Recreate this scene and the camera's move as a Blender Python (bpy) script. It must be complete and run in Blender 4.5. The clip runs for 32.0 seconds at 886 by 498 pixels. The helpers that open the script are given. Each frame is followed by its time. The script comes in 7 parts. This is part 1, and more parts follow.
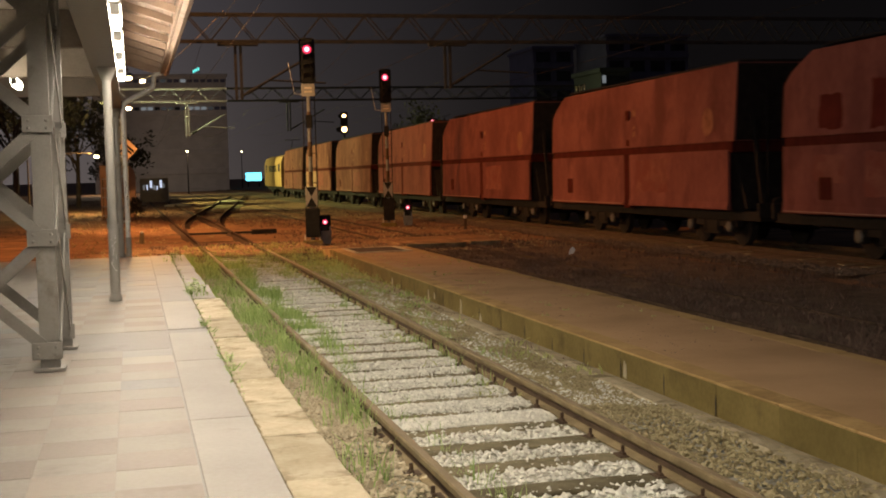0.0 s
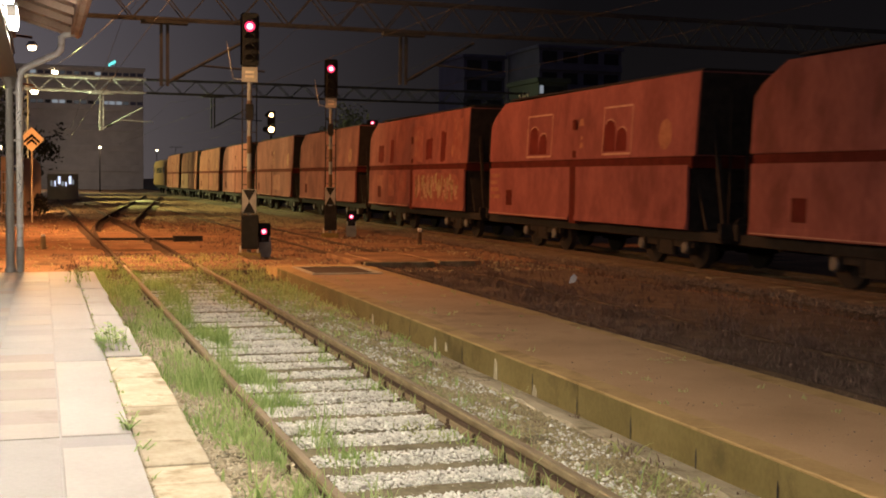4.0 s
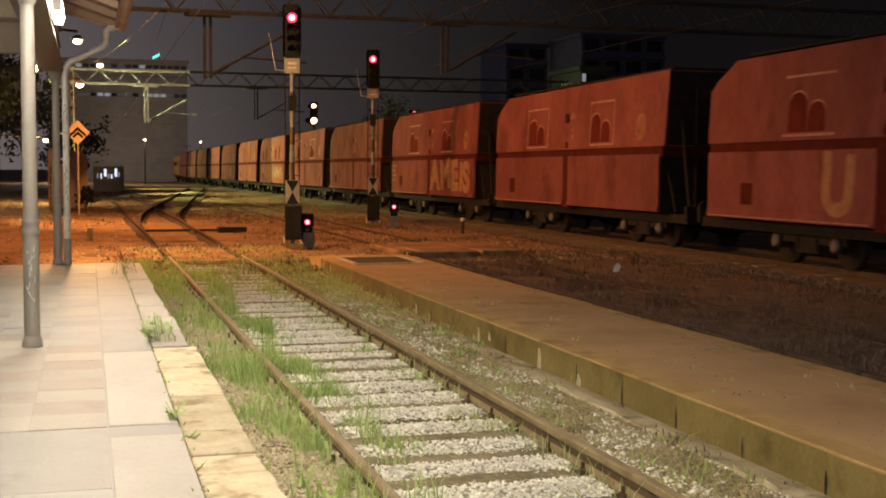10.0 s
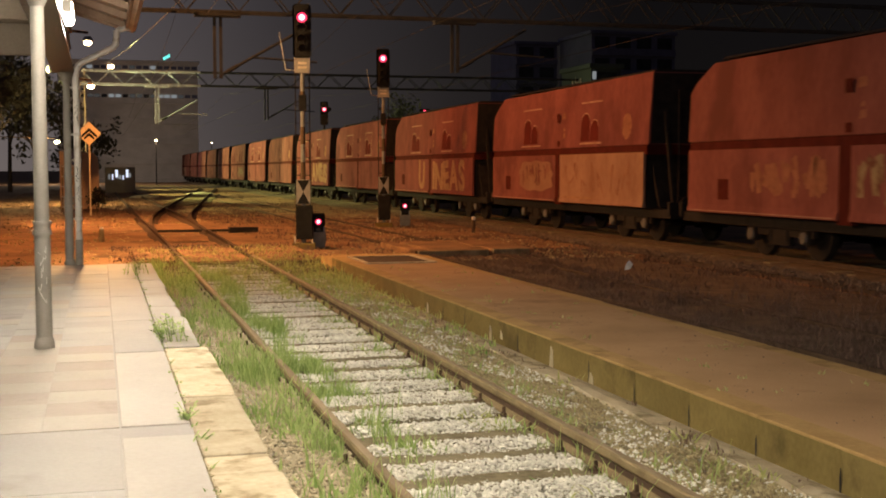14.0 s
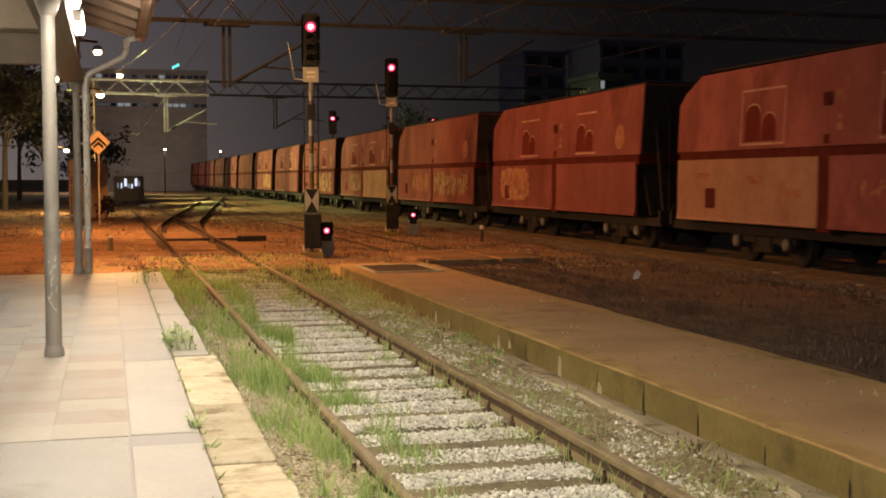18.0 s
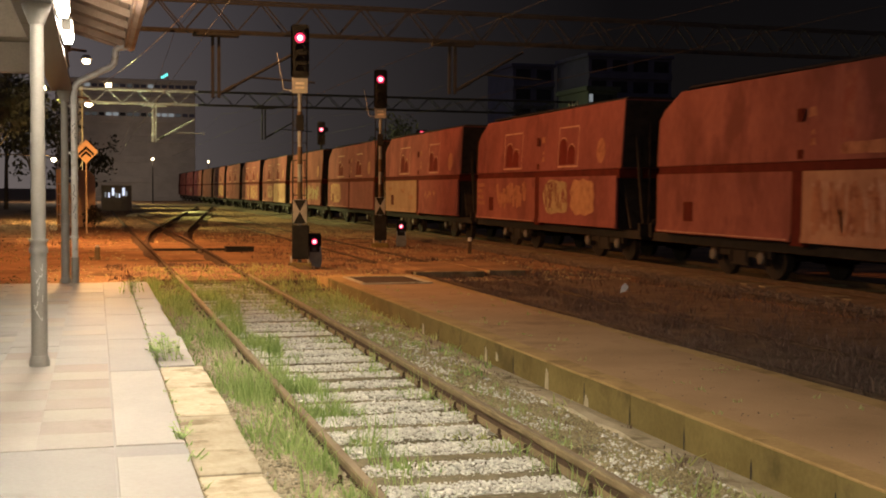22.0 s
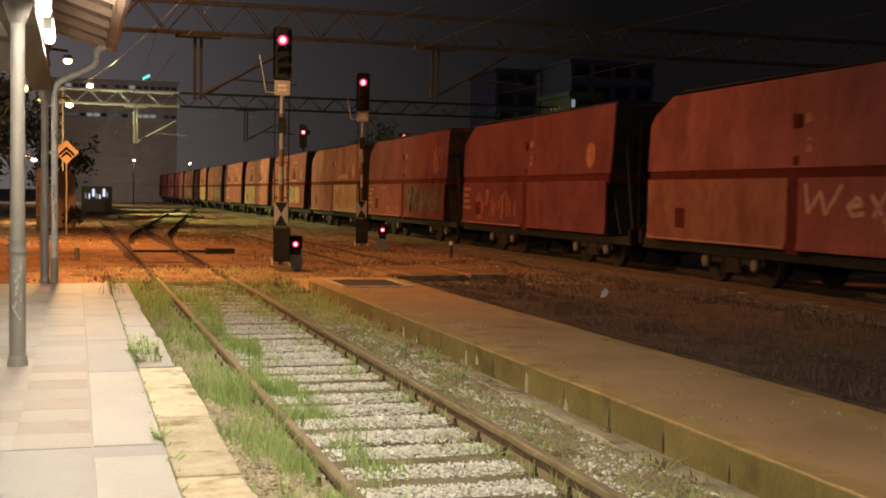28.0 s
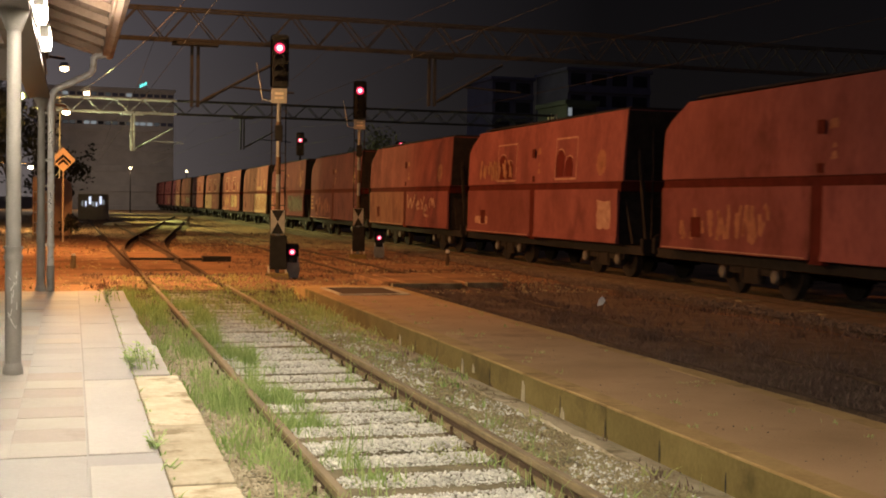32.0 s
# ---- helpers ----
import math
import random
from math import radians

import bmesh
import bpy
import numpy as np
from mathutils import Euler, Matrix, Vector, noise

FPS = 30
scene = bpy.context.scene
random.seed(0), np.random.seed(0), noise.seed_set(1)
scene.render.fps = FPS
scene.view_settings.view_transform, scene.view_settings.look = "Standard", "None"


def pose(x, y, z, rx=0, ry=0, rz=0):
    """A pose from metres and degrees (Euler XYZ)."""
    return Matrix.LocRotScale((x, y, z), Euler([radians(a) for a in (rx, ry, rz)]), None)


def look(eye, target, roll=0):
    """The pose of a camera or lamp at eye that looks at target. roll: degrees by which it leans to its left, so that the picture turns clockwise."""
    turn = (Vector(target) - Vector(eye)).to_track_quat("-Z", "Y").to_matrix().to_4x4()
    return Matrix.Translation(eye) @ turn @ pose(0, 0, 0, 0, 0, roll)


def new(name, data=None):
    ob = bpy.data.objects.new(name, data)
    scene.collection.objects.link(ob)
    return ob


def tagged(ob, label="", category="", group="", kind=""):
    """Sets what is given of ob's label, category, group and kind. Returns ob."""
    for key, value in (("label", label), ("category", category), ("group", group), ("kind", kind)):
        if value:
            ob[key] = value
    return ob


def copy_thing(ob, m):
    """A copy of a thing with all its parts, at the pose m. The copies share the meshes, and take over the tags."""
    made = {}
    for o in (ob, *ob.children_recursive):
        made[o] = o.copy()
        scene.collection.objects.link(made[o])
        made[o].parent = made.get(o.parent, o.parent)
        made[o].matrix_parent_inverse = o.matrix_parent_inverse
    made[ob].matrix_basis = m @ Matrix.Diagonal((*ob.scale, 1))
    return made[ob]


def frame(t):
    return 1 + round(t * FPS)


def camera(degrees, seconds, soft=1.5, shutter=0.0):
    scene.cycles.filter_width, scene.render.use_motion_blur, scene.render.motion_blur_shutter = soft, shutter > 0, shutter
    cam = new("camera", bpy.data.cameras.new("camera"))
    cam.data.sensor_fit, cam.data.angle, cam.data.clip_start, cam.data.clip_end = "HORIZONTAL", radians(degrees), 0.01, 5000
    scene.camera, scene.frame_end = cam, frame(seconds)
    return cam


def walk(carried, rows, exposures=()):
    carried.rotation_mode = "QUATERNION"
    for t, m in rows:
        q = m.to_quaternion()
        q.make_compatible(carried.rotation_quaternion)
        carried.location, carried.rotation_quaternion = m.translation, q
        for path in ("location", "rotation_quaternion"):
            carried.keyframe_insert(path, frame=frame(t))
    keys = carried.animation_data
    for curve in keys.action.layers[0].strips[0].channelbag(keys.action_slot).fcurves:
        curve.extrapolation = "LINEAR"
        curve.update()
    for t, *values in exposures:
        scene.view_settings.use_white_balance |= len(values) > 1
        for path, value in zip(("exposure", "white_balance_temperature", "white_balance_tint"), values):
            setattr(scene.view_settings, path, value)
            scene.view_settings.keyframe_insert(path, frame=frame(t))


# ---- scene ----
# World: y runs along the tracks, z = 0 is the top of the platform track's rails.
cam = camera(40.0, 32.0, soft=1.85, shutter=0.5)

PATH = [
    (0.0, pose(-0.200, -5.625, 1.900, 86.418, 1.446, -14.315)),
    (0.2, pose(-0.200, -5.500, 1.900, 86.470, 1.390, -14.500)),
    (0.5, pose(-0.200, -4.806, 1.900, 86.646, 1.157, -15.185)),
    (0.8, pose(-0.190, -3.200, 1.900, 86.720, 0.560, -17.050)),
    (1.0, pose(-0.170, -2.003, 1.900, 86.735, 0.188, -18.533)),
    (1.2, pose(-0.050, -0.627, 1.865, 86.800, -0.300, -20.100)),
    (1.5, pose(0.002, -0.070, 1.848, 86.828, -0.643, -20.675)),
    (2.0, pose(-0.015, -0.059, 1.852, 86.985, -0.709, -19.885)),
    (2.5, pose(-0.008, -0.026, 1.843, 86.950, -0.802, -19.463)),
    (3.0, pose(-0.010, -0.018, 1.844, 86.901, -0.821, -19.047)),
    (3.5, pose(-0.004, -0.026, 1.846, 86.842, -0.755, -18.608)),
    (5.5, pose(-0.005, -0.023, 1.845, 86.864, -0.807, -17.546)),
    (6.0, pose(-0.005, -0.020, 1.845, 86.858, -0.785, -17.395)),
    (6.5, pose(-0.006, -0.019, 1.845, 86.830, -0.793, -17.213)),
    (7.0, pose(-0.001, -0.012, 1.841, 86.748, -0.685, -17.066)),
    (7.5, pose(0.004, -0.011, 1.840, 86.560, -0.581, -16.888)),
    (8.0, pose(0.004, -0.014, 1.844, 86.526, -0.488, -16.721)),
    (8.5, pose(-0.001, -0.008, 1.841, 86.419, -0.453, -16.577)),
    (9.0, pose(-0.003, -0.005, 1.840, 86.360, -0.454, -16.417)),
    (9.5, pose(-0.002, -0.015, 1.844, 86.350, -0.302, -16.319)),
    (10.0, pose(-0.002, -0.015, 1.843, 86.315, -0.282, -16.250)),
    (10.5, pose(-0.001, -0.013, 1.843, 86.258, -0.230, -16.131)),
    (11.0, pose(-0.000, -0.012, 1.844, 86.218, -0.243, -16.094)),
    (11.5, pose(0.001, -0.005, 1.843, 86.209, -0.191, -16.044)),
    (12.0, pose(-0.003, -0.012, 1.844, 86.272, -0.139, -15.984)),
    (12.5, pose(-0.003, -0.011, 1.842, 86.251, -0.047, -15.926)),
    (13.0, pose(-0.000, 0.000, 1.840, 86.255, -0.000, -15.829)),
    (13.5, pose(0.000, -0.004, 1.842, 86.287, 0.044, -15.775)),
    (14.0, pose(0.003, 0.005, 1.841, 86.259, 0.092, -15.750)),
    (14.5, pose(0.004, 0.000, 1.840, 86.254, 0.119, -15.670)),
    (16.5, pose(-0.004, -0.005, 1.844, 86.637, 0.094, -15.404)),
    (17.0, pose(-0.004, -0.013, 1.841, 86.680, 0.038, -15.412)),
    (17.5, pose(-0.004, -0.006, 1.840, 86.681, 0.040, -15.407)),
    (18.0, pose(-0.005, -0.004, 1.842, 86.685, 0.036, -15.370)),
    (18.5, pose(-0.000, 0.000, 1.842, 86.793, 0.025, -15.333)),
    (19.0, pose(0.003, -0.003, 1.842, 86.785, 0.008, -15.474)),
    (19.5, pose(0.007, 0.003, 1.841, 86.864, -0.051, -15.619)),
    (20.0, pose(0.006, 0.002, 1.838, 86.915, -0.123, -15.702)),
    (20.5, pose(-0.002, -0.004, 1.841, 86.974, -0.109, -15.796)),
    (21.0, pose(-0.011, -0.001, 1.840, 87.053, -0.238, -15.763)),
    (21.5, pose(-0.012, -0.009, 1.845, 87.142, -0.385, -15.792)),
    (22.0, pose(-0.006, -0.005, 1.844, 87.242, -0.398, -15.922)),
    (22.5, pose(0.001, -0.002, 1.841, 87.213, -0.444, -16.093)),
    (23.0, pose(-0.006, -0.016, 1.842, 87.424, -0.667, -16.345)),
    (23.5, pose(-0.008, -0.017, 1.837, 87.522, -0.701, -16.466)),
    (24.0, pose(-0.003, -0.011, 1.837, 87.474, -0.772, -16.604)),
    (24.5, pose(-0.000, -0.016, 1.836, 87.492, -0.717, -16.797)),
    (25.0, pose(-0.004, -0.010, 1.833, 87.433, -0.863, -16.935)),
    (25.5, pose(-0.001, -0.003, 1.833, 87.461, -0.863, -16.990)),
    (27.5, pose(-0.007, -0.005, 1.835, 87.407, -0.942, -16.791)),
    (28.0, pose(-0.004, -0.007, 1.834, 87.446, -0.917, -16.779)),
    (28.5, pose(-0.003, -0.003, 1.833, 87.484, -0.929, -16.728)),
    (29.0, pose(-0.005, 0.002, 1.833, 87.521, -0.972, -16.727)),
    (29.5, pose(-0.005, -0.001, 1.835, 87.546, -0.973, -16.759)),
    (30.0, pose(-0.002, -0.010, 1.837, 87.687, -0.919, -16.772)),
    (30.5, pose(-0.002, -0.011, 1.839, 87.854, -0.918, -16.841)),
    (31.0, pose(0.000, -0.005, 1.837, 87.940, -0.901, -16.821)),
    (31.5, pose(0.004, 0.005, 1.834, 87.829, -0.980, -16.924)),
    (32.0, pose(0.000, -0.004, 1.836, 87.824, -0.979, -16.929)),
]
EXPOSURES = [(0.0, -0.07, 6400, 12), (1.0, 0.15, 6300, 13), (2.0, 0.43, 6150, 15), (7.0, 0.41, 6200, 15), (8.0, 0.34, 6500, 12), (10.0, 0.32, 6500, 12), (14.0, 0.32, 6500, 12), (20.0, 0.29, 6500, 12), (32.0, 0.29, 6400, 12)]
walk(cam, PATH, EXPOSURES)

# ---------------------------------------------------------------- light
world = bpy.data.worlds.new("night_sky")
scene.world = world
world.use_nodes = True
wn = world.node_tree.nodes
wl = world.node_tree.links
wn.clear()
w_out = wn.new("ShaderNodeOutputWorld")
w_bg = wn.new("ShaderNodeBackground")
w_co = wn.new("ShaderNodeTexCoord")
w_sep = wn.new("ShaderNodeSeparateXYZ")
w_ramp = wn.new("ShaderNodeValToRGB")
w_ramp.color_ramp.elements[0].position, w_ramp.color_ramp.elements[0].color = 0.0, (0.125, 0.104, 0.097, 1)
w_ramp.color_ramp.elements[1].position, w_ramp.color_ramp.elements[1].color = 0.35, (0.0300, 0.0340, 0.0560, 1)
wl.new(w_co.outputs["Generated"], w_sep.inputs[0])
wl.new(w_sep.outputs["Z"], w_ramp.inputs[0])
# veiling lens haze painted into the sky colour, strongest towards -x
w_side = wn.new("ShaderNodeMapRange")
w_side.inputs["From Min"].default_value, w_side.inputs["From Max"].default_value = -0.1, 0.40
w_haze = wn.new("ShaderNodeValToRGB")
w_haze.color_ramp.elements[0].color, w_haze.color_ramp.elements[1].color = (1, 1, 1, 1), (0.045, 0.045, 0.045, 1)
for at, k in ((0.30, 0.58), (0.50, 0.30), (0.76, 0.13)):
    w_haze.color_ramp.elements.new(at).color = (k, k, k, 1)
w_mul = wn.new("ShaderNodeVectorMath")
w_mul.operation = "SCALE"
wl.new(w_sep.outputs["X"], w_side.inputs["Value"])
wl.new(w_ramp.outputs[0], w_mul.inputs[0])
wl.new(w_side.outputs[0], w_haze.inputs[0])
wl.new(w_haze.outputs[0], w_mul.inputs["Scale"])
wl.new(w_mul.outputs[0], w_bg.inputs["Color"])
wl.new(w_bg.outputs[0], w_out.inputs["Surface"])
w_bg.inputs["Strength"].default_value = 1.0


def lamp(name, kind, m, power, colour, size=0.1, size_y=None, spread=None):
    data = bpy.data.lights.new(name, kind)
    data.energy, data.color = power, colour
    if kind == "AREA":
        data.shape, data.size, data.size_y = "RECTANGLE", size, size_y or size
        if spread:
            data.spread = radians(spread)
    else:
        data.shadow_soft_size = size
        if kind == "SPOT":
            data.spot_size, data.spot_blend = radians(spread), 0.3
    ob = new(name, data)
    ob.matrix_world = m
    return ob


TUBE = (1.0, 0.885, 0.715)
SODIUM = (1.0, 0.37, 0.095)
LAMP_Y = [14.5 - 2.3 * i for i in range(11)]
ADDED_INNER_Y = (18.3, 14.6, 10.9)
for ly in LAMP_Y:
    lamp("canopy_tube_light", "AREA", pose(-0.30, ly, 3.50), 52, TUBE, 0.22, 1.1)
    lamp("canopy_tube_glow", "POINT", pose(-0.30, ly, 3.46), 106, TUBE, 0.09)
# inner tubes out of view, added to brighten the end column and paving
for ly in ADDED_INNER_Y:
    lamp("canopy_tube_glow", "POINT", pose(-2.2, ly, 3.45), 15, TUBE, 0.09)
# sodium lamps of the yard and of the road beside it
lamp("yard_lamp_light", "SPOT", look((-0.18, 28.0, 4.36), (14.6, 27.6, -1.0)), 2650, (1.0, 0.55, 0.21), 0.25, spread=180)
lamp("yard_lamp_light", "SPOT", look((-0.23, 47.0, 4.72), (5.27, 49.5, -0.3)), 2700, (1.0, 0.45, 0.135), 0.12, spread=172)
lamp("yard_lamp_light", "POINT", pose(-2.33, 75.0, 3.12), 2600, (1.0, 0.72, 0.27), 0.15)
# tall lamp of the road beside the yard
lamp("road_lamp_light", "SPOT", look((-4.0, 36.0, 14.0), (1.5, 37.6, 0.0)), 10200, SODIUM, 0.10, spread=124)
# unseen spots without fixtures, added to brighten the far wagons
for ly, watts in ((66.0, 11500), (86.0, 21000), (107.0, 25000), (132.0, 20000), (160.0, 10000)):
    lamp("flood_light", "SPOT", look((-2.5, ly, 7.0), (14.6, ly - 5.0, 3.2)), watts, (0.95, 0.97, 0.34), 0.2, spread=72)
lamp("street_lamp_light", "POINT", pose(7.5, 169.3, 5.6), 300, (1.0, 0.80, 0.55), 0.2)

# added lamp hidden behind the columns, brightens the flats to stand for haze
lamp("street_lamp_light", "POINT", pose(-3.2, 181.3, 5.6), 4500, (1.0, 0.80, 0.55), 0.2)

# ---------------------------------------------------------------- materials


def mat(name, a, b, scale=3.0, rough=0.7, metal=0.0, bump=0.2, fine=40.0, vary=0.0, stain=None, stain_scale=0.7, stain_cut=0.55, spec=0.5, stretch=1.0):
    """Two tones mixed by noise, fine grain, optional stains, relief, and a tone that changes from piece to piece."""
    m = bpy.data.materials.new(name)
    m.use_nodes = True
    n, l = m.node_tree.nodes, m.node_tree.links
    p = n["Principled BSDF"]
    tc, oi = n.new("ShaderNodeTexCoord"), n.new("ShaderNodeObjectInfo")
    shift = n.new("ShaderNodeVectorMath")
    shift.operation = "MULTIPLY_ADD"
    shift.inputs[1].default_value = (1, 1, stretch)
    mul = n.new("ShaderNodeMath")
    mul.operation, mul.inputs[1].default_value = "MULTIPLY", 61.0
    l.new(oi.outputs["Random"], mul.inputs[0])
    l.new(tc.outputs["Object"], shift.inputs[0])
    l.new(mul.outputs[0], shift.inputs[2])
    n1, n2 = n.new("ShaderNodeTexNoise"), n.new("ShaderNodeTexNoise")
    n1.inputs["Scale"].default_value, n1.inputs["Detail"].default_value = scale, 6
    n2.inputs["Scale"].default_value, n2.inputs["Detail"].default_value = fine, 4
    l.new(shift.outputs[0], n1.inputs["Vector"])
    l.new(shift.outputs[0], n2.inputs["Vector"])
    add = n.new("ShaderNodeMath")
    add.operation = "MULTIPLY_ADD"
    add.inputs[1].default_value = 0.45
    l.new(n2.outputs["Fac"], add.inputs[0])
    l.new(n1.outputs["Fac"], add.inputs[2])
    ramp = n.new("ShaderNodeValToRGB")
    ramp.color_ramp.elements[0].position, ramp.color_ramp.elements[0].color = 0.5, (*a, 1)
    ramp.color_ramp.elements[1].position, ramp.color_ramp.elements[1].color = 0.92, (*b, 1)
    l.new(add.outputs[0], ramp.inputs[0])
    col = ramp.outputs[0]
    if stain:
        n3 = n.new("ShaderNodeTexNoise")
        n3.inputs["Scale"].default_value, n3.inputs["Detail"].default_value = stain_scale, 8
        n3.inputs["Roughness"].default_value = 0.65
        l.new(shift.outputs[0], n3.inputs["Vector"])
        r3 = n.new("ShaderNodeValToRGB")
        r3.color_ramp.elements[0].position, r3.color_ramp.elements[1].position = stain_cut, stain_cut + 0.12
        l.new(n3.outputs["Fac"], r3.inputs[0])
        mx = n.new("ShaderNodeMixRGB")
        mx.inputs[2].default_value = (*stain, 1)
        l.new(r3.outputs[0], mx.inputs[0])
        l.new(col, mx.inputs[1])
        col = mx.outputs[0]
    if vary:
        hsv = n.new("ShaderNodeHueSaturation")
        mr = n.new("ShaderNodeMapRange")
        mr.inputs["To Min"].default_value, mr.inputs["To Max"].default_value = 1 - vary, 1 + vary
        l.new(oi.outputs["Random"], mr.inputs["Value"])
        l.new(mr.outputs[0], hsv.inputs["Value"])
        l.new(col, hsv.inputs["Color"])
        col = hsv.outputs[0]
    l.new(col, p.inputs["Base Color"])
    rr = n.new("ShaderNodeMapRange")
    rr.inputs["To Min"].default_value, rr.inputs["To Max"].default_value = max(rough - 0.12, 0.03), min(rough + 0.12, 1)
    l.new(n1.outputs["Fac"], rr.inputs["Value"])
    l.new(rr.outputs[0], p.inputs["Roughness"])
    p.inputs["Metallic"].default_value = metal
    p.inputs["Specular IOR Level"].default_value = spec
    if bump:
        bp = n.new("ShaderNodeBump")
        bp.inputs["Strength"].default_value, bp.inputs["Distance"].default_value = bump, 0.02
        l.new(add.outputs[0], bp.inputs["Height"])
        l.new(bp.outputs[0], p.inputs["Normal"])
    return m


def glow(name, colour, strength):
    m = bpy.data.materials.new(name)
    m.use_nodes = True
    p = m.node_tree.nodes["Principled BSDF"]
    p.inputs["Base Color"].default_value = (colour[0] * 0.05, colour[1] * 0.05, colour[2] * 0.05, 1)
    p.inputs["Emission Color"].default_value = (*colour, 1)
    p.inputs["Emission Strength"].default_value = strength
    return m


def islands(name, a, b, rough=0.85, scale=6.0, thin=0.0):
    """For joined small pieces: a tone of its own for each loose piece."""
    m = bpy.data.materials.new(name)
    m.use_nodes = True
    n, l = m.node_tree.nodes, m.node_tree.links
    p = n["Principled BSDF"]
    g, r, ns, tc = n.new("ShaderNodeNewGeometry"), n.new("ShaderNodeValToRGB"), n.new("ShaderNodeTexNoise"), n.new("ShaderNodeTexCoord")
    r.color_ramp.elements[0].color, r.color_ramp.elements[1].color = (*a, 1), (*b, 1)
    ns.inputs["Scale"].default_value = scale
    l.new(tc.outputs["Object"], ns.inputs["Vector"])
    ad = n.new("ShaderNodeMath")
    ad.operation = "MULTIPLY_ADD"
    ad.inputs[1].default_value = 0.6
    sb = n.new("ShaderNodeMath")
    sb.operation, sb.inputs[1].default_value = "MULTIPLY_ADD", 0.7
    sb.inputs[2].default_value = -0.15
    l.new(ns.outputs["Fac"], sb.inputs[0])
    l.new(g.outputs["Random Per Island"], ad.inputs[0])
    l.new(sb.outputs[0], ad.inputs[2])
    l.new(ad.outputs[0], r.inputs[0])
    l.new(r.outputs[0], p.inputs["Base Color"])
    p.inputs["Roughness"].default_value = rough
    p.inputs["Specular IOR Level"].default_value = 0.3
    if thin:
        # light that comes through the leaf
        tr, mx = n.new("ShaderNodeBsdfTranslucent"), n.new("ShaderNodeMixShader")
        mx.inputs[0].default_value = thin
        l.new(r.outputs[0], tr.inputs["Color"])
        l.new(p.outputs[0], mx.inputs[1])
        l.new(tr.outputs[0], mx.inputs[2])
        l.new(mx.outputs[0], n["Material Output"].inputs["Surface"])
    return m


EARTH = mat("earth", (0.142, 0.079, 0.041), (0.284, 0.163, 0.086), 0.9, 0.95, 0, 0.9, 14, stain=(0.079, 0.045, 0.023), stain_scale=0.55, stain_cut=0.53, spec=0.1)
BALLAST = mat("ballast_bed", (0.22, 0.20, 0.155), (0.38, 0.36, 0.30), 2.5, 0.95, 0, 0.9, 30, spec=0.2)
BALLAST_DARK = mat("dark_ballast", (0.085, 0.060, 0.038), (0.165, 0.12, 0.08), 2.5, 0.95, 0, 0.9, 30, spec=0.1)
GRAVEL_SOOT = islands("sooty_ballast_stone", (0.06, 0.043, 0.028), (0.20, 0.145, 0.10))
GRAVEL_KERB = islands("pale_earthy_rubble", (0.24, 0.19, 0.11), (0.58, 0.51, 0.36))
GRAVEL = islands("gravel_stone", (0.466, 0.446, 0.385), (0.854, 0.836, 0.728))
GRAVEL_DIRTY = islands("dirty_gravel_stone", (0.170, 0.132, 0.063), (0.454, 0.385, 0.218))
MARBLE = mat("pale_paving", (0.288, 0.260, 0.224), (0.351, 0.320, 0.280), 1.6, 0.58, 0, 0.05, 30, vary=0.06, stain=(0.251, 0.221, 0.184), stain_scale=1.3, stain_cut=0.60, spec=0.16)
MARBLE_PINK = mat("pinkish_paving", (0.269, 0.228, 0.194), (0.328, 0.285, 0.244), 1.6, 0.58, 0, 0.05, 30, vary=0.08, stain=(0.231, 0.193, 0.158), stain_scale=1.3, stain_cut=0.60, spec=0.16)
MARBLE_GREY = mat("greyish_paving", (0.255, 0.247, 0.234), (0.322, 0.309, 0.293), 1.6, 0.58, 0, 0.05, 30, vary=0.08, stain=(0.218, 0.205, 0.189), stain_scale=1.3, stain_cut=0.60, spec=0.16)
SLAB = mat("white_slab", (0.326, 0.301, 0.268), (0.393, 0.367, 0.330), 1.2, 0.66, 0, 0.08, 35, vary=0.05, stain=(0.284, 0.251, 0.210), stain_scale=1.0, stain_cut=0.62, spec=0.18)
SCREED = mat("grey_screed", (0.245, 0.231, 0.212), (0.302, 0.286, 0.268), 1.4, 0.58, 0, 0.10, 45, stain=(0.215, 0.196, 0.175), stain_scale=0.9, spec=0.2)
KERB = mat("kerb_stone", (0.350, 0.292, 0.190), (0.496, 0.428, 0.307), 4.0, 0.85, 0, 0.7, 26, vary=0.14, stain=(0.233, 0.185, 0.107), stain_scale=3.4, stain_cut=0.54, spec=0.2)
CONCRETE = mat("old_concrete", (0.115, 0.086, 0.026), (0.177, 0.134, 0.048), 1.8, 0.9, 0, 0.5, 24, vary=0.08, stain=(0.091, 0.068, 0.023), stain_scale=1.4, stain_cut=0.53, spec=0.12)
COPING = mat("worn_coping", (0.276, 0.173, 0.068), (0.378, 0.248, 0.105), 2.2, 0.9, 0, 0.4, 26, vary=0.06, stain=(0.211, 0.134, 0.053), stain_scale=1.5, stain_cut=0.55, spec=0.12)
ASPHALT = mat("old_asphalt", (0.280, 0.172, 0.087), (0.393, 0.248, 0.135), 1.0, 0.92, 0, 0.5, 60, stain=(0.231, 0.140, 0.072), stain_scale=0.5, spec=0.12)
RUST = mat("rusty_rail", (0.132, 0.097, 0.046), (0.230, 0.175, 0.092), 5.0, 0.8, 0.05, 0.3, 60, spec=0.25)
FOOTING = mat("crumbled_footing", (0.27, 0.225, 0.14), (0.40, 0.34, 0.23), 3.0, 0.9, 0, 0.9, 22, stain=(0.15, 0.12, 0.065), stain_scale=2.5, stain_cut=0.52, spec=0.15)
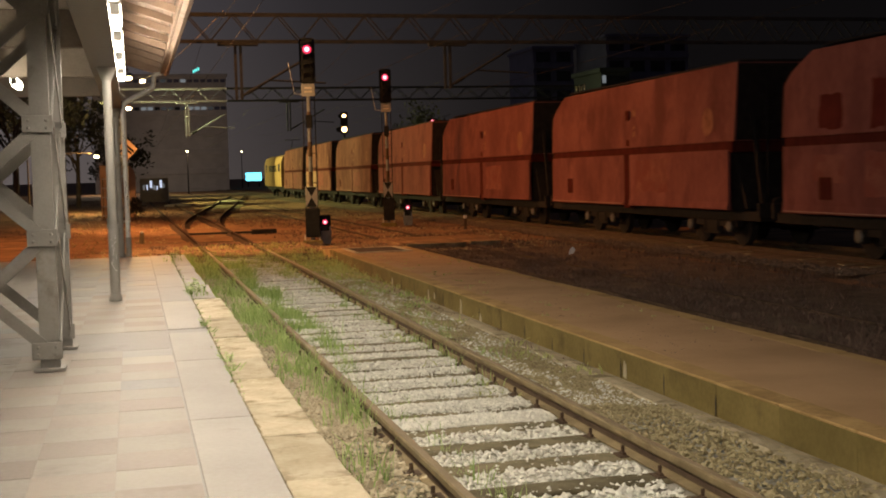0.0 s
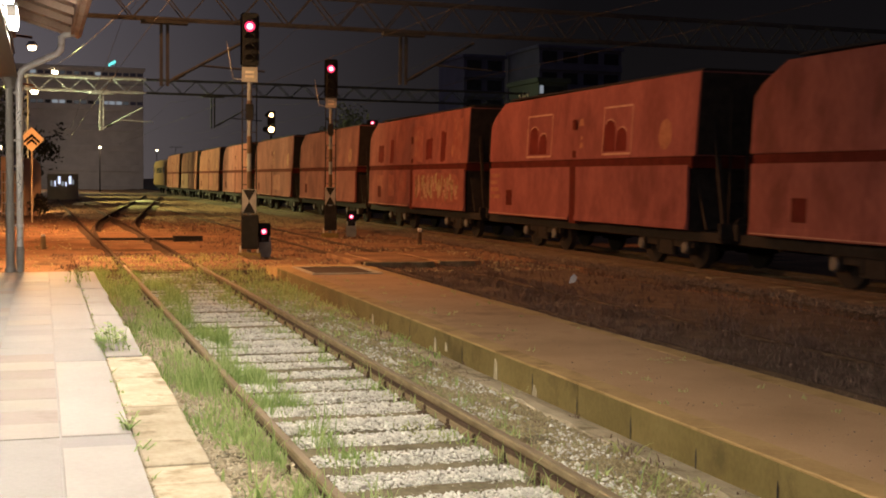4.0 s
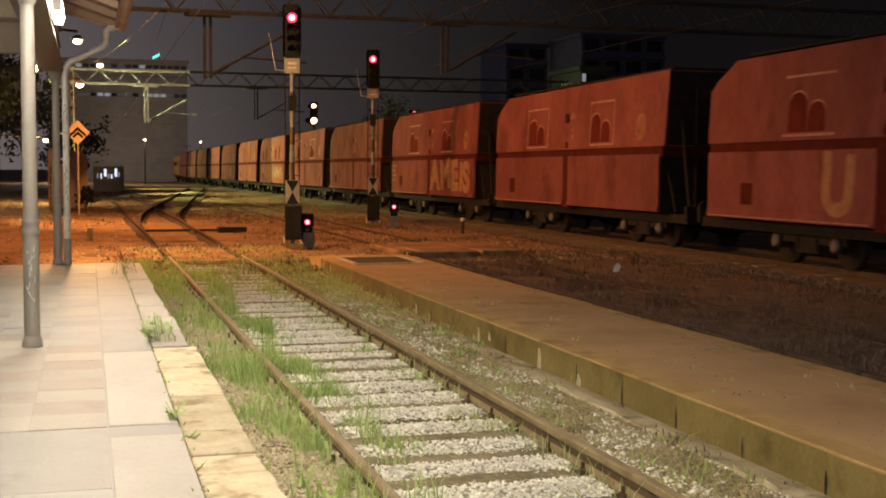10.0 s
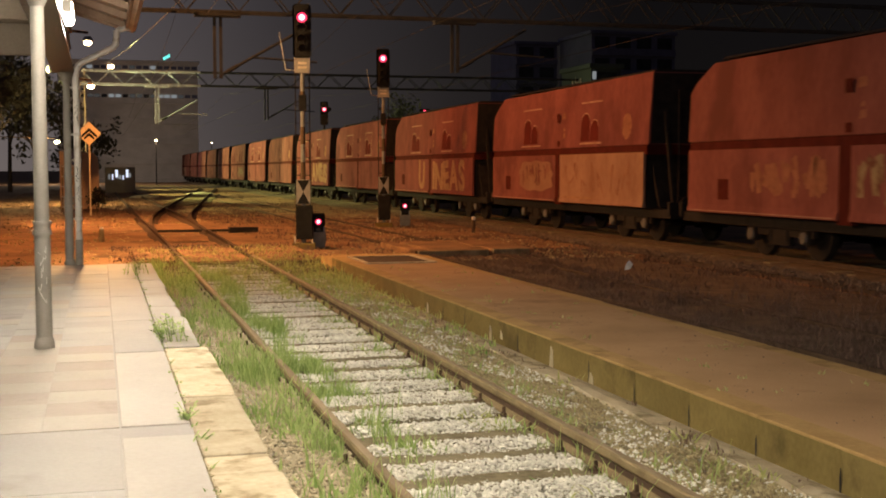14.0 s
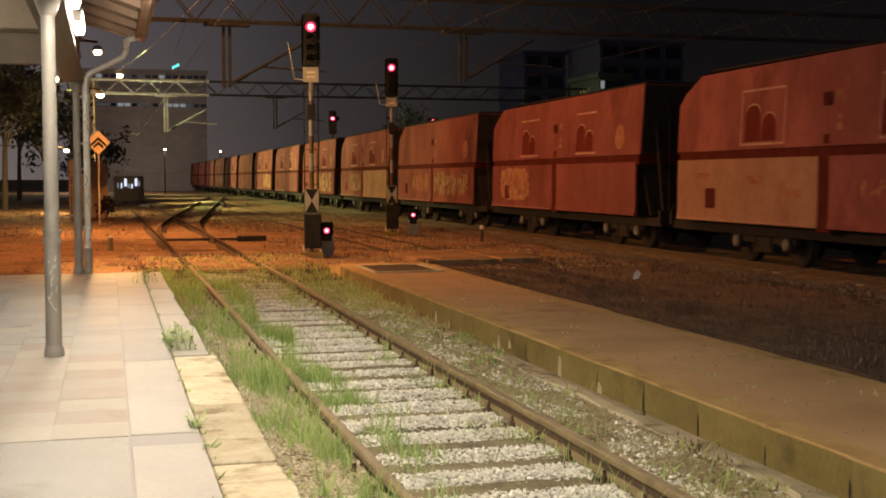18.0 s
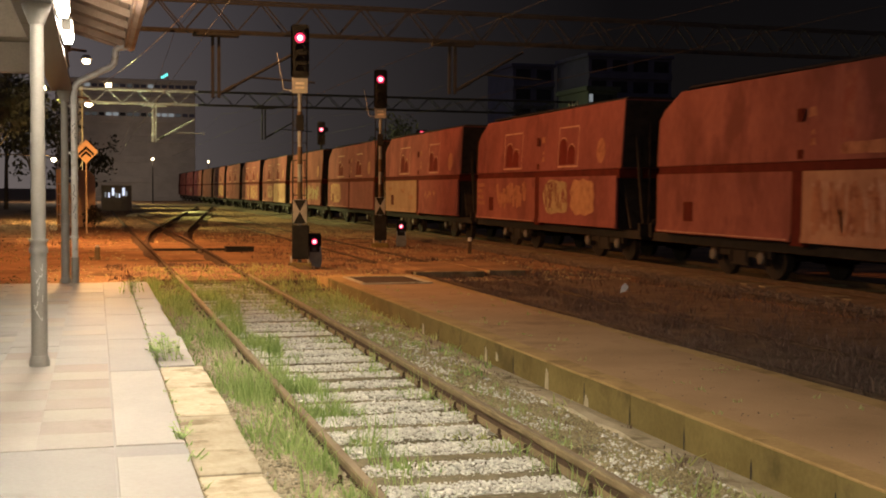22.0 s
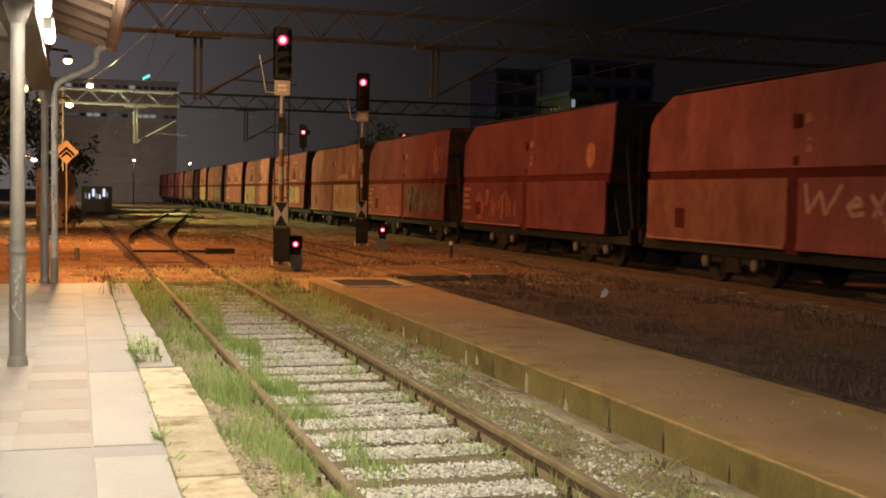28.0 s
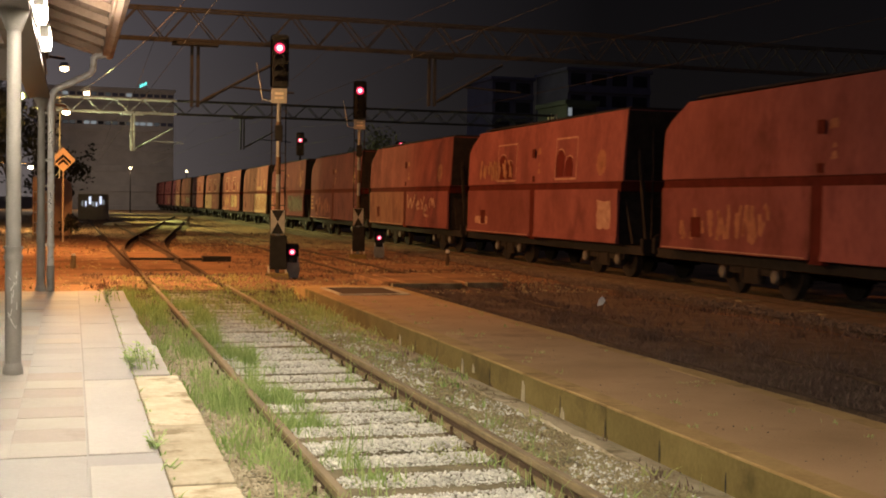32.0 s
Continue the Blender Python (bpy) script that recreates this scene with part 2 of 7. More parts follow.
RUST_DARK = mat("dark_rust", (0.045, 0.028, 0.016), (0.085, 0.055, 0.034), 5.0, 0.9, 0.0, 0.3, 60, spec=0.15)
SHINE = mat("worn_rail_head", (0.17, 0.125, 0.07), (0.27, 0.205, 0.125), 4.0, 0.6, 0.0, 0.1, 60, spec=0.3)
TIMBER = mat("tarred_sleeper", (0.098, 0.082, 0.046), (0.213, 0.180, 0.110), 3.5, 0.9, 0, 0.8, 22, vary=0.3, spec=0.15)
PAINT_GREY = mat("grey_paint", (0.21, 0.195, 0.172), (0.275, 0.258, 0.23), 2.2, 0.5, 0.0, 0.08, 50, stain=(0.165, 0.14, 0.11), stain_scale=2.2, stain_cut=0.60)
ZINC = mat("zinc_pipe", (0.52, 0.50, 0.46), (0.66, 0.64, 0.60), 5.0, 0.45, 0.05, 0.06, 60, stain=(0.38, 0.34, 0.27), stain_scale=4)
SOFFIT = mat("timber_soffit", (0.34, 0.235, 0.165), (0.47, 0.34, 0.25), 3.0, 0.75, 0, 0.25, 30, stain=(0.27, 0.18, 0.125), stain_scale=1.2)
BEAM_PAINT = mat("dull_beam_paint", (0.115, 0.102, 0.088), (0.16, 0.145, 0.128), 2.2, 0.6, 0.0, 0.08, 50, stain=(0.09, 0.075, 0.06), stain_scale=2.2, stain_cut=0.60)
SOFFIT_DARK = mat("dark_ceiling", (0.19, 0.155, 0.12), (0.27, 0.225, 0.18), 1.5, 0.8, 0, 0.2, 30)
DULL_STEEL = mat("dark_grey_steel", (0.017, 0.020, 0.025), (0.032, 0.037, 0.045), 5.0, 0.85, 0.0, 0.1, 50, spec=0.2)
STEEL = mat("galvanised_steel", (0.17, 0.165, 0.155), (0.26, 0.25, 0.235), 5.0, 0.6, 0.2, 0.1, 50)
GALV_LIT = mat("lamplit_galvanised_steel", (0.275, 0.326, 0.432), (0.392, 0.450, 0.576), 5.0, 0.6, 0.0, 0.1, 50)
DARK = mat("black_iron", (0.014, 0.012, 0.011), (0.030, 0.026, 0.022), 4.0, 0.85, 0.0, 0.2, 40, spec=0.15)
# near-black: grime plus the shade under and between the wagons
GRIME_AND_SHADE = mat("grime_and_shade", (0.009, 0.007, 0.0065), (0.022, 0.017, 0.014), 5.0, 0.9, 0.0, 0.3, 40, spec=0.15)
LID = mat("worn_lid_steel", (0.045, 0.039, 0.035), (0.090, 0.079, 0.071), 9.0, 0.6, 0.2, 0.2, 40)
SIGN_WHITE = mat("white_enamel", (0.42, 0.40, 0.36), (0.52, 0.50, 0.46), 6.0, 0.6, 0, 0.05, 40)
SIGN_BLACK = mat("black_enamel", (0.008, 0.008, 0.008), (0.018, 0.017, 0.016), 6.0, 0.9, 0, 0.05, 40, spec=0.1)
SIGN_RUST = mat("faded_enamel", (0.32, 0.27, 0.20), (0.46, 0.40, 0.32), 6.0, 0.7, 0, 0.1, 40)
MAST_PAINT = mat("dull_mast_paint", (0.104, 0.105, 0.100), (0.168, 0.175, 0.175), 6.0, 0.8, 0, 0.1, 40)
SIGN_ORANGE = mat("orange_enamel", (0.588, 0.425, 0.248), (0.714, 0.550, 0.352), 6.0, 0.7, 0, 0.1, 40)
PLATE_GREY = mat("grey_plate", (0.15, 0.14, 0.125), (0.22, 0.21, 0.19), 6.0, 0.7, 0, 0.1, 40)
TAG = mat("beige_tag_paint", (0.165, 0.070, 0.042), (0.24, 0.112, 0.068), 4.0, 0.85, 0, 0.0, 16, stain=(0.14, 0.05, 0.03), stain_scale=3.0, stain_cut=0.52, spec=0.06)
TAG_OLIVE = mat("olive_tag_paint", (0.164, 0.117, 0.064), (0.246, 0.187, 0.108), 4.0, 0.85, 0, 0.0, 16, stain=(0.107, 0.039, 0.026), stain_scale=3.0, stain_cut=0.50, spec=0.06)
TAG_GREY = mat("grey_tag_paint", (0.054, 0.036, 0.030), (0.096, 0.066, 0.055), 4.0, 0.85, 0, 0.0, 16, stain=(0.038, 0.017, 0.014), stain_scale=3.0, stain_cut=0.52, spec=0.06)
CHALK = mat("pale_graffiti", (0.20, 0.105, 0.075), (0.33, 0.205, 0.155), 5.0, 0.85, 0, 0.0, 25, stain=(0.17, 0.075, 0.05), stain_scale=3.5, stain_cut=0.58, spec=0.06)
YELLOW = mat("cream_graffiti", (0.185, 0.092, 0.048), (0.278, 0.146, 0.080), 4.0, 0.75, 0, 0.0, 20, stain=(0.146, 0.065, 0.042), stain_scale=3.0, stain_cut=0.56, spec=0.06)
GREYMARK = mat("faded_overpaint", (0.140, 0.046, 0.036), (0.20, 0.076, 0.058), 3.0, 0.85, 0, 0.0, 20, stain=(0.155, 0.045, 0.034), stain_scale=2.2, stain_cut=0.46, spec=0.06)
PLASTER = mat("plaster", (0.047, 0.048, 0.084), (0.078, 0.079, 0.132), 0.6, 0.9, 0, 0.2, 10)
TOWN_WALL = mat("town_wall", (0.26, 0.24, 0.24), (0.34, 0.31, 0.31), 0.6, 0.9, 0, 0.2, 10)
HUT_PAINT = mat("hut_paint", (0.42, 0.27, 0.15), (0.55, 0.37, 0.22), 1.5, 0.8, 0, 0.2, 20)
PANEL_DARK = mat("dark_window", (0.010, 0.011, 0.014), (0.022, 0.023, 0.028), 1.0, 0.15, 0, 0.0, 20)
GRASS = islands("green_grass", (0.133, 0.251, 0.053), (0.542, 0.650, 0.263), 0.7, 1.6, 0.45)
GRASS_DULL = islands("olive_weed", (0.218, 0.240, 0.075), (0.529, 0.552, 0.230), 0.8, 1.2, 0.35)
GRASS_DRY = islands("dry_grass", (0.066, 0.038, 0.026), (0.164, 0.107, 0.078), 0.85, 1.0)
LEAF = islands("tree_leaf", (0.035, 0.034, 0.026), (0.085, 0.082, 0.060), 0.85, 0.4, 0.3)
BARK = mat("bark", (0.05, 0.038, 0.026), (0.10, 0.08, 0.06), 8.0, 0.95, 0, 0.8, 40)
LIT_TUBE = glow("lit_tube", (1.0, 0.90, 0.68), 26)
LIT_RED = glow("lit_red", (1.0, 0.03, 0.10), 1.5)
LIT_RED_CORE = glow("lit_red_core", (1.0, 0.50, 0.55), 2.2)
LIT_WARM = glow("lit_warm", (1.0, 0.74, 0.40), 16)
LIT_AMBER = glow("lit_amber", (1.0, 0.52, 0.20), 16)
LIT_COOL = glow("lit_cool", (0.72, 0.80, 1.0), 0.95)
LIT_WINDOW = glow("lit_window", (0.80, 0.88, 0.92), 0.20)
LIT_DIM = glow("dim_window", (0.50, 0.53, 0.55), 0.06)
LIT_GREEN = glow("lit_green", (0.10, 0.62, 0.55), 2.2)
LIT_CYAN = glow("lit_cyan", (0.16, 0.72, 0.90), 2.6)
PAPER = mat("paper", (0.72, 0.70, 0.66), (0.84, 0.82, 0.78), 8, 0.9, 0, 0.2, 40)

# ---------------------------------------------------------------- mesh helpers


class Mesh:
    """Collects vertices and faces of one part."""

    def __init__(self):
        self.v, self.f, self.smooth = [], [], False

    def add(self, vs, fs):
        o = len(self.v)
        self.v += [tuple(p) for p in vs]
        self.f += [tuple(i + o for i in q) for q in fs]
        return self

    def box(self, x0, x1, y0, y1, z0, z1, c=0.0):
        """A box, with its edges cut by c."""
        if c <= 0:
            vs = [(x, y, z) for z in (z0, z1) for y in (y0, y1) for x in (x0, x1)]
            return self.add(vs, [(0, 2, 3, 1), (4, 5, 7, 6), (0, 1, 5, 4), (2, 6, 7, 3), (0, 4, 6, 2), (1, 3, 7, 5)])
        bm = bmesh.new()
        bmesh.ops.create_cube(bm, size=1)
        for q in bm.verts:
            q.co = ((x0 + x1) / 2 + q.co.x * (x1 - x0), (y0 + y1) / 2 + q.co.y * (y1 - y0), (z0 + z1) / 2 + q.co.z * (z1 - z0))
        bmesh.ops.bevel(bm, geom=bm.edges[:], offset=c, segments=1, affect="EDGES")
        bm.verts.index_update()
        self.add([q.co[:] for q in bm.verts], [[q.index for q in f.verts] for f in bm.faces])
        bm.free()
        return self

    def rod(self, a, b, r, r2=None, n=10, caps=True):
        """A round bar from a to b."""
        a, b = Vector(a), Vector(b)
        r2 = r if r2 is None else r2
        w = (b - a).normalized()
        u = w.orthogonal().normalized()
        t = w.cross(u)
        ring = [(math.cos(2 * math.pi * i / n), math.sin(2 * math.pi * i / n)) for i in range(n)]
        vs = [a + (u * c + t * s) * r for c, s in ring] + [b + (u * c + t * s) * r2 for c, s in ring]
        fs = [(i, (i + 1) % n, n + (i + 1) % n, n + i) for i in range(n)]
        if caps:
            fs += [tuple(range(n - 1, -1, -1)), tuple(range(n, 2 * n))]
        return self.add(vs, fs)

    def pipe(self, pts, r, n=10):
        """A round bar along a line of points, with joints closed."""
        pts = [Vector(p) for p in pts]
        rows = []
        for i, p in enumerate(pts):
            w = (pts[min(i + 1, len(pts) - 1)] - pts[max(i - 1, 0)]).normalized()
            u = w.cross(Vector((0.31, 0.95, 0.05))).normalized()
            t = w.cross(u)
            rows.append([p + (u * math.cos(2 * math.pi * k / n) + t * math.sin(2 * math.pi * k / n)) * r for k in range(n)])
        fs = [(i * n + k, i * n + (k + 1) % n, (i + 1) * n + (k + 1) % n, (i + 1) * n + k) for i in range(len(pts) - 1) for k in range(n)]
        fs += [tuple(range(n - 1, -1, -1)), tuple((len(pts) - 1) * n + k for k in range(n))]
        return self.add([q for row in rows for q in row], fs)

    def bar(self, a, b, w, h):
        """A square bar from a to b: w across, h upright."""
        a, b = Vector(a), Vector(b)
        d = (b - a).normalized()
        s = d.cross(Vector((0, 0, 1)))
        s = s.normalized() if s.length > 1e-4 else Vector((1, 0, 0))
        t = s.cross(d).normalized()
        vs = [p + s * i * w / 2 + t * j * h / 2 for p in (a, b) for i, j in ((-1, -1), (1, -1), (1, 1), (-1, 1))]
        return self.add(vs, [(3, 2, 1, 0), (4, 5, 6, 7), (0, 1, 5, 4), (1, 2, 6, 5), (2, 3, 7, 6), (3, 0, 4, 7)])

    def prism(self, prof, y0, y1):
        """An outline in x, z, drawn along y."""
        n = len(prof)
        vs = [(x, y, z) for y in (y0, y1) for x, z in prof]
        return self.add(vs, [(i, (i + 1) % n, n + (i + 1) % n, n + i) for i in range(n)] + [tuple(range(n - 1, -1, -1)), tuple(range(n, 2 * n))])

    def sweep(self, prof, line):
        """An outline (across, up) along a level line of points."""
        n, rows = len(prof), []
        for i, p in enumerate(line):
            a, b = Vector(line[max(i - 1, 0)]), Vector(line[min(i + 1, len(line) - 1)])
            d = (b - a).normalized()
            s = Vector((d.y, -d.x, 0))
            rows += [Vector(p) + s * x + Vector((0, 0, z)) for x, z in prof]
        fs = [(i * n + k, i * n + (k + 1) % n, (i + 1) * n + (k + 1) % n, (i + 1) * n + k) for i in range(len(line) - 1) for k in range(n)]
        fs += [tuple(range(n - 1, -1, -1)), tuple((len(line) - 1) * n + k for k in range(n))]
        return self.add(rows, fs)

    def ball(self, c, r, n=8, flat=1.0):
        vs, fs = [(c[0], c[1], c[2] + r * flat)], []
        m = n // 2
        for i in range(1, m):
            for k in range(n):
                a, b = math.pi * i / m, 2 * math.pi * k / n
                vs.append((c[0] + r * math.sin(a) * math.cos(b), c[1] + r * math.sin(a) * math.sin(b), c[2] + r * flat * math.cos(a)))
        vs.append((c[0], c[1], c[2] - r * flat))
        for k in range(n):
            fs.append((0, 1 + k, 1 + (k + 1) % n))
            fs.append((len(vs) - 1, 1 + (m - 2) * n + (k + 1) % n, 1 + (m - 2) * n + k))
            for i in range(m - 2):
                p, q = 1 + i * n, 1 + (i + 1) * n
                fs.append((p + k, q + k, q + (k + 1) % n, p + (k + 1) % n))
        return self.add(vs, fs)

    def data(self, name, material):
        me = bpy.data.meshes.new(name)
        me.from_pydata(self.v, [], self.f)
        bm = bmesh.new()
        bm.from_mesh(me)
        bmesh.ops.recalc_face_normals(bm, faces=bm.faces[:])
        bm.to_mesh(me)
        bm.free()
        if self.smooth:
            me.polygons.foreach_set("use_smooth", [True] * len(me.polygons))
            me.set_sharp_from_angle(angle=radians(40))
        me.materials.append(material)
        return me


def part(name, mesh, material, parent=None, label="", smooth=False):
    """Links a mesh as one object under a thing or a part."""
    if isinstance(mesh, Mesh):
        mesh.smooth = smooth
        mesh = mesh.data(name, material)
    ob = new(name, mesh)
    if parent is not None:
        ob.parent = parent
    if label:
        tagged(ob, label)
    return ob


def thing(name, at, label, category, group="", kind=""):
    ob = new(name)
    ob.empty_display_size = 0.2
    ob.matrix_basis = at if isinstance(at, Matrix) else pose(*at)
    return tagged(ob, label, category, group, kind)


def soup(name, vs, fs, material):
    """One mesh from arrays, for what nobody could count."""
    me = bpy.data.meshes.new(name)
    me.from_pydata(vs.tolist(), [], fs.tolist())
    me.materials.append(material)
    return me

# ---------------------------------------------------------------- ground


def spread(edges):
    out = []
    for a, b, s in edges:
        n = max(1, round((b - a) / s))
        out += [a + (b - a) * i / n for i in range(n)]
    return out + [edges[-1][1]]


def build_ground():
    xs = spread([(-1600, -200, 200), (-200, -20, 20), (-20, 30, 0.8), (30, 200, 17), (200, 1600, 200)])
    ys = spread([(-400, -40, 60), (-40, -12, 4), (-12, 70, 0.8), (70, 200, 5), (200, 2400, 220)])
    vs = []
    for y in ys:
        for x in xs:
            near = -20 < x < 30 and -40 < y < 200
            h = noise.noise(Vector((x * 0.45, y * 0.45, 0))) * 0.05 + noise.noise(Vector((x * 0.13, y * 0.11, 4))) * 0.05 if near else 0
            deep = -0.34 if 0.4 < x < 6.3 and y < 24.5 else -0.20 if x < 6.2 or y > 26 else -0.26
            vs.append((x, y, deep + min(h, 0.05)))
    n = len(xs)
    fs = [(j * n + i, j * n + i + 1, (j + 1) * n + i + 1, (j + 1) * n + i) for j in range(len(ys) - 1) for i in range(n - 1)]
    me = soup("ground", np.array(vs), np.array(fs), EARTH)
    tagged(new("ground", me), "bare brown earth of the railway yard", "ground", kind="structure")
    # bed of the platform track
    bx = [0.84 + 0.22 * i for i in range(17)]
    by = [-14 + 0.3 * i for i in range(131)]
    vs = [(x, y, -0.128 + 0.02 * noise.noise(Vector((x * 2.1, y * 1.7, 9))) + (0.012 if 3.2 < x < 3.7 or 1.0 < x < 1.55 else 0) - 0.085 * max(0, x - 3.55)) for y in by for x in bx]
    n = len(bx)
    fs = [(j * n + i, j * n + i + 1, (j + 1) * n + i + 1, (j + 1) * n + i) for j in range(len(by) - 1) for i in range(n - 1)]
    tagged(new("ballast_bed", soup("ballast_bed", np.array(vs), np.array(fs), BALLAST)), "dusty ballast bed under the platform track", "ballast", kind="structure")


build_ground()

RAIL = [(-0.060, -0.125), (0.060, -0.125), (0.060, -0.113), (0.014, -0.098), (0.010, -0.045), (0.034, -0.036), (0.036, -0.006), (0.028, 0.0),
        (-0.028, 0.0), (-0.036, -0.006), (-0.034, -0.036), (-0.010, -0.045), (-0.014, -0.098), (-0.060, -0.113)]


TALL_RAIL = [(-0.065, -0.125), (0.065, -0.125), (0.065, -0.113), (0.014, -0.098), (0.011, -0.032), (0.035, -0.022), (0.037, 0.018), (0.029, 0.026),
             (-0.029, 0.026), (-0.037, 0.018), (-0.035, -0.022), (-0.011, -0.032), (-0.014, -0.098), (-0.065, -0.113)]


def track(label, lines, sleepers, chairs=(), head=None, web=None, rail=RAIL):
    """A track: rails along lines of points, sleepers by (x, y, turn, length), chairs by (x, y)."""
    t = thing("railway_track", (0, 0, 0), label, "railway track", kind="structure")
    for line in lines:
        r = part("rail", Mesh().sweep(rail, line), web or RUST, t)
        # web strip painted dark for the shadow under the head
        part("rail_web", Mesh().sweep([(-0.0155, -0.086), (0.0155, -0.086), (0.0125, -0.044), (-0.0125, -0.044)], line), RUST_DARK, r, "dark strip for the shade under the rail head")
        top = rail[7][1]
        part("rail_head", Mesh().sweep([(-0.024, top + 0.0005), (0.024, top + 0.0005), (0.024, top + 0.003), (-0.024, top + 0.003)], line), head or SHINE, r, "worn running surface")
    blocks = []
    for k in range(4):
        bm = bmesh.new()
        bmesh.ops.create_cube(bm, size=1)
        for q in bm.verts:
            q.co = (q.co.x * 2.5, q.co.y * (0.23 + 0.02 * k), q.co.z * 0.12)
        bmesh.ops.bevel(bm, geom=bm.edges[:], offset=0.012, segments=1, affect="EDGES")
        bmesh.ops.subdivide_edges(bm, edges=[e for e in bm.edges if e.calc_length() > 1], cuts=5)
        for q in bm.verts:
            q.co += Vector((0, noise.noise(q.co * 3 + Vector((k, 0, 0))) * 0.02, noise.noise(q.co * 4 + Vector((0, k, 0))) * 0.012))
        me = bpy.data.meshes.new("sleeper")
        bm.to_mesh(me)
        bm.free()
        me.materials.append(TIMBER)
        blocks.append(me)
    rnd = random.Random(4)
    for x, y, turn in sleepers:
        s = part("sleeper", rnd.choice(blocks), TIMBER, t)
        s.matrix_basis = pose(x + rnd.uniform(-0.04, 0.04), y + rnd.uniform(-0.03, 0.03), -0.172 + rnd.uniform(-0.006, 0.012), 0, 0, turn + rnd.uniform(-1.2, 1.2))
    if chairs:
        m = Mesh().box(-0.13, 0.13, -0.07, 0.07, -0.118, -0.100).box(-0.10, -0.07, -0.035, 0.035, -0.11, -0.080, 0.006).box(0.07, 0.10, -0.035, 0.035, -0.11, -0.080, 0.006)
        m.rod((-0.085, 0, -0.08), (-0.085, 0, -0.036), 0.013, n=6).rod((0.085, 0, -0.08), (0.085, 0, -0.036), 0.013, n=6)
        me = m.data("rail_chair", RUST_DARK)
        for x, y in chairs:
            part("rail_chair", me, RUST_DARK, t).matrix_basis = pose(x, y, 0)
    return t


SLEEPER_Y = [-11.4 + 0.62 * i for i in range(59)]
track("rusty platform track on tarred sleepers in pale gravel",
      [[(1.62, -14, 0), (1.62, 26, 0)], [(3.14, -14, 0.018), (3.14, 20, 0.012), (3.125, 26, 0)]],
      [(2.37, y, 0) for y in SLEEPER_Y if y < 25], [(x, y) for x in (1.62, 3.14) for y in SLEEPER_Y if -7 < y < 25], rail=TALL_RAIL)


LEFT_YARD = [(1.62, 26, -0.012), (1.65, 32, -0.012), (1.55, 47, -0.012), (1.43, 68, -0.02), (1.30, 110, -0.06)]
RIGHT_YARD = [(3.125, 26, -0.012), (3.21, 32, -0.012), (3.25, 47, -0.012), (3.10, 66, -0.02), (2.82, 110, -0.06)]
track("rusty rails sunk in the dirt of the yard", [LEFT_YARD, RIGHT_YARD], [], (), RUST_DARK, RUST_DARK)


def bend(x, y0, r, to, straight, z=0.0):
    """A rail that leaves the track in a curve and then runs on straight."""
    pts = []
    y = y0
    while y <= to:
        d = min(y, straight) - y0
        pts.append((x + d * d / (2 * r) + max(0, y - straight) * d / r, y, z))
        y += 2
    return pts


track("rusty turnout track that curves away across the yard", [bend(1.66, 38, 190, 130, 58), bend(3.16, 38, 190, 130, 58)],
      [(3.5 + 0.105 * (y - 58), y, -6) for y in range(70, 100, 1)], (), RUST_DARK, RUST_DARK)
track("weedy second track beside the low platform", [[(7.45, -12, -0.15), (7.45, 170, -0.12)], [(8.955, -12, -0.15), (8.955, 170, -0.12)]], [], (), RUST_DARK, RUST_DARK)
track("running track under the goods train", [[(13.85, -180, 0), (13.85, 420, 0)], [(15.355, -180, 0), (15.355, 420, 0)]], [(14.6, 0 + 0.75 * i, 0) for i in range(130)], (), RUST_DARK, RUST_DARK)


def rail_shade_band(line, wide, label):
    """A dark strip along a sunken rail: its shadow and darker bed in one colour."""
    vs = []
    for i, (x, y, z) in enumerate(line):
        for k in (-1, -0.4, 0.4, 1):
            e = noise.noise(Vector((x * 3 + k * 5, y * 0.8, 6))) * 0.35
            vs.append((x + k * wide * (1 + e * abs(k)), y, -0.128 - (0.06 if abs(k) == 1 else 0)))
    fs = [(4 * j + i, 4 * j + i + 1, 4 * j + 5 + i, 4 * j + 4 + i) for j in range(len(line) - 1) for i in range(3)]
    tagged(new("oily_dirt", soup("oily_dirt", np.array(vs), np.array(fs), RUST_DARK)), label, "dirt", kind="structure")


def along(line, y0, y1):
    """Points a metre apart on a line of points between two places."""
    out = []
    for k in range(int(y1 - y0) + 1):
        y = y0 + k
        for a, b in zip(line, line[1:]):
            if a[1] <= y <= b[1]:
                u = (y - a[1]) / (b[1] - a[1])
                out.append((a[0] + (b[0] - a[0]) * u, y, 0))
                break
    return out


for line in (along(LEFT_YARD, 35, 52), along(LEFT_YARD, 57, 66), along(RIGHT_YARD, 31, 58), along(bend(1.68, 38, 190, 96, 58), 46, 60), along(bend(1.68, 38, 190, 96, 58), 66, 84), along(bend(3.18, 38, 190, 96, 58), 46, 92)):
    rail_shade_band(line, 0.20, "dark strip along a sunken yard rail, shadow and dirt together")


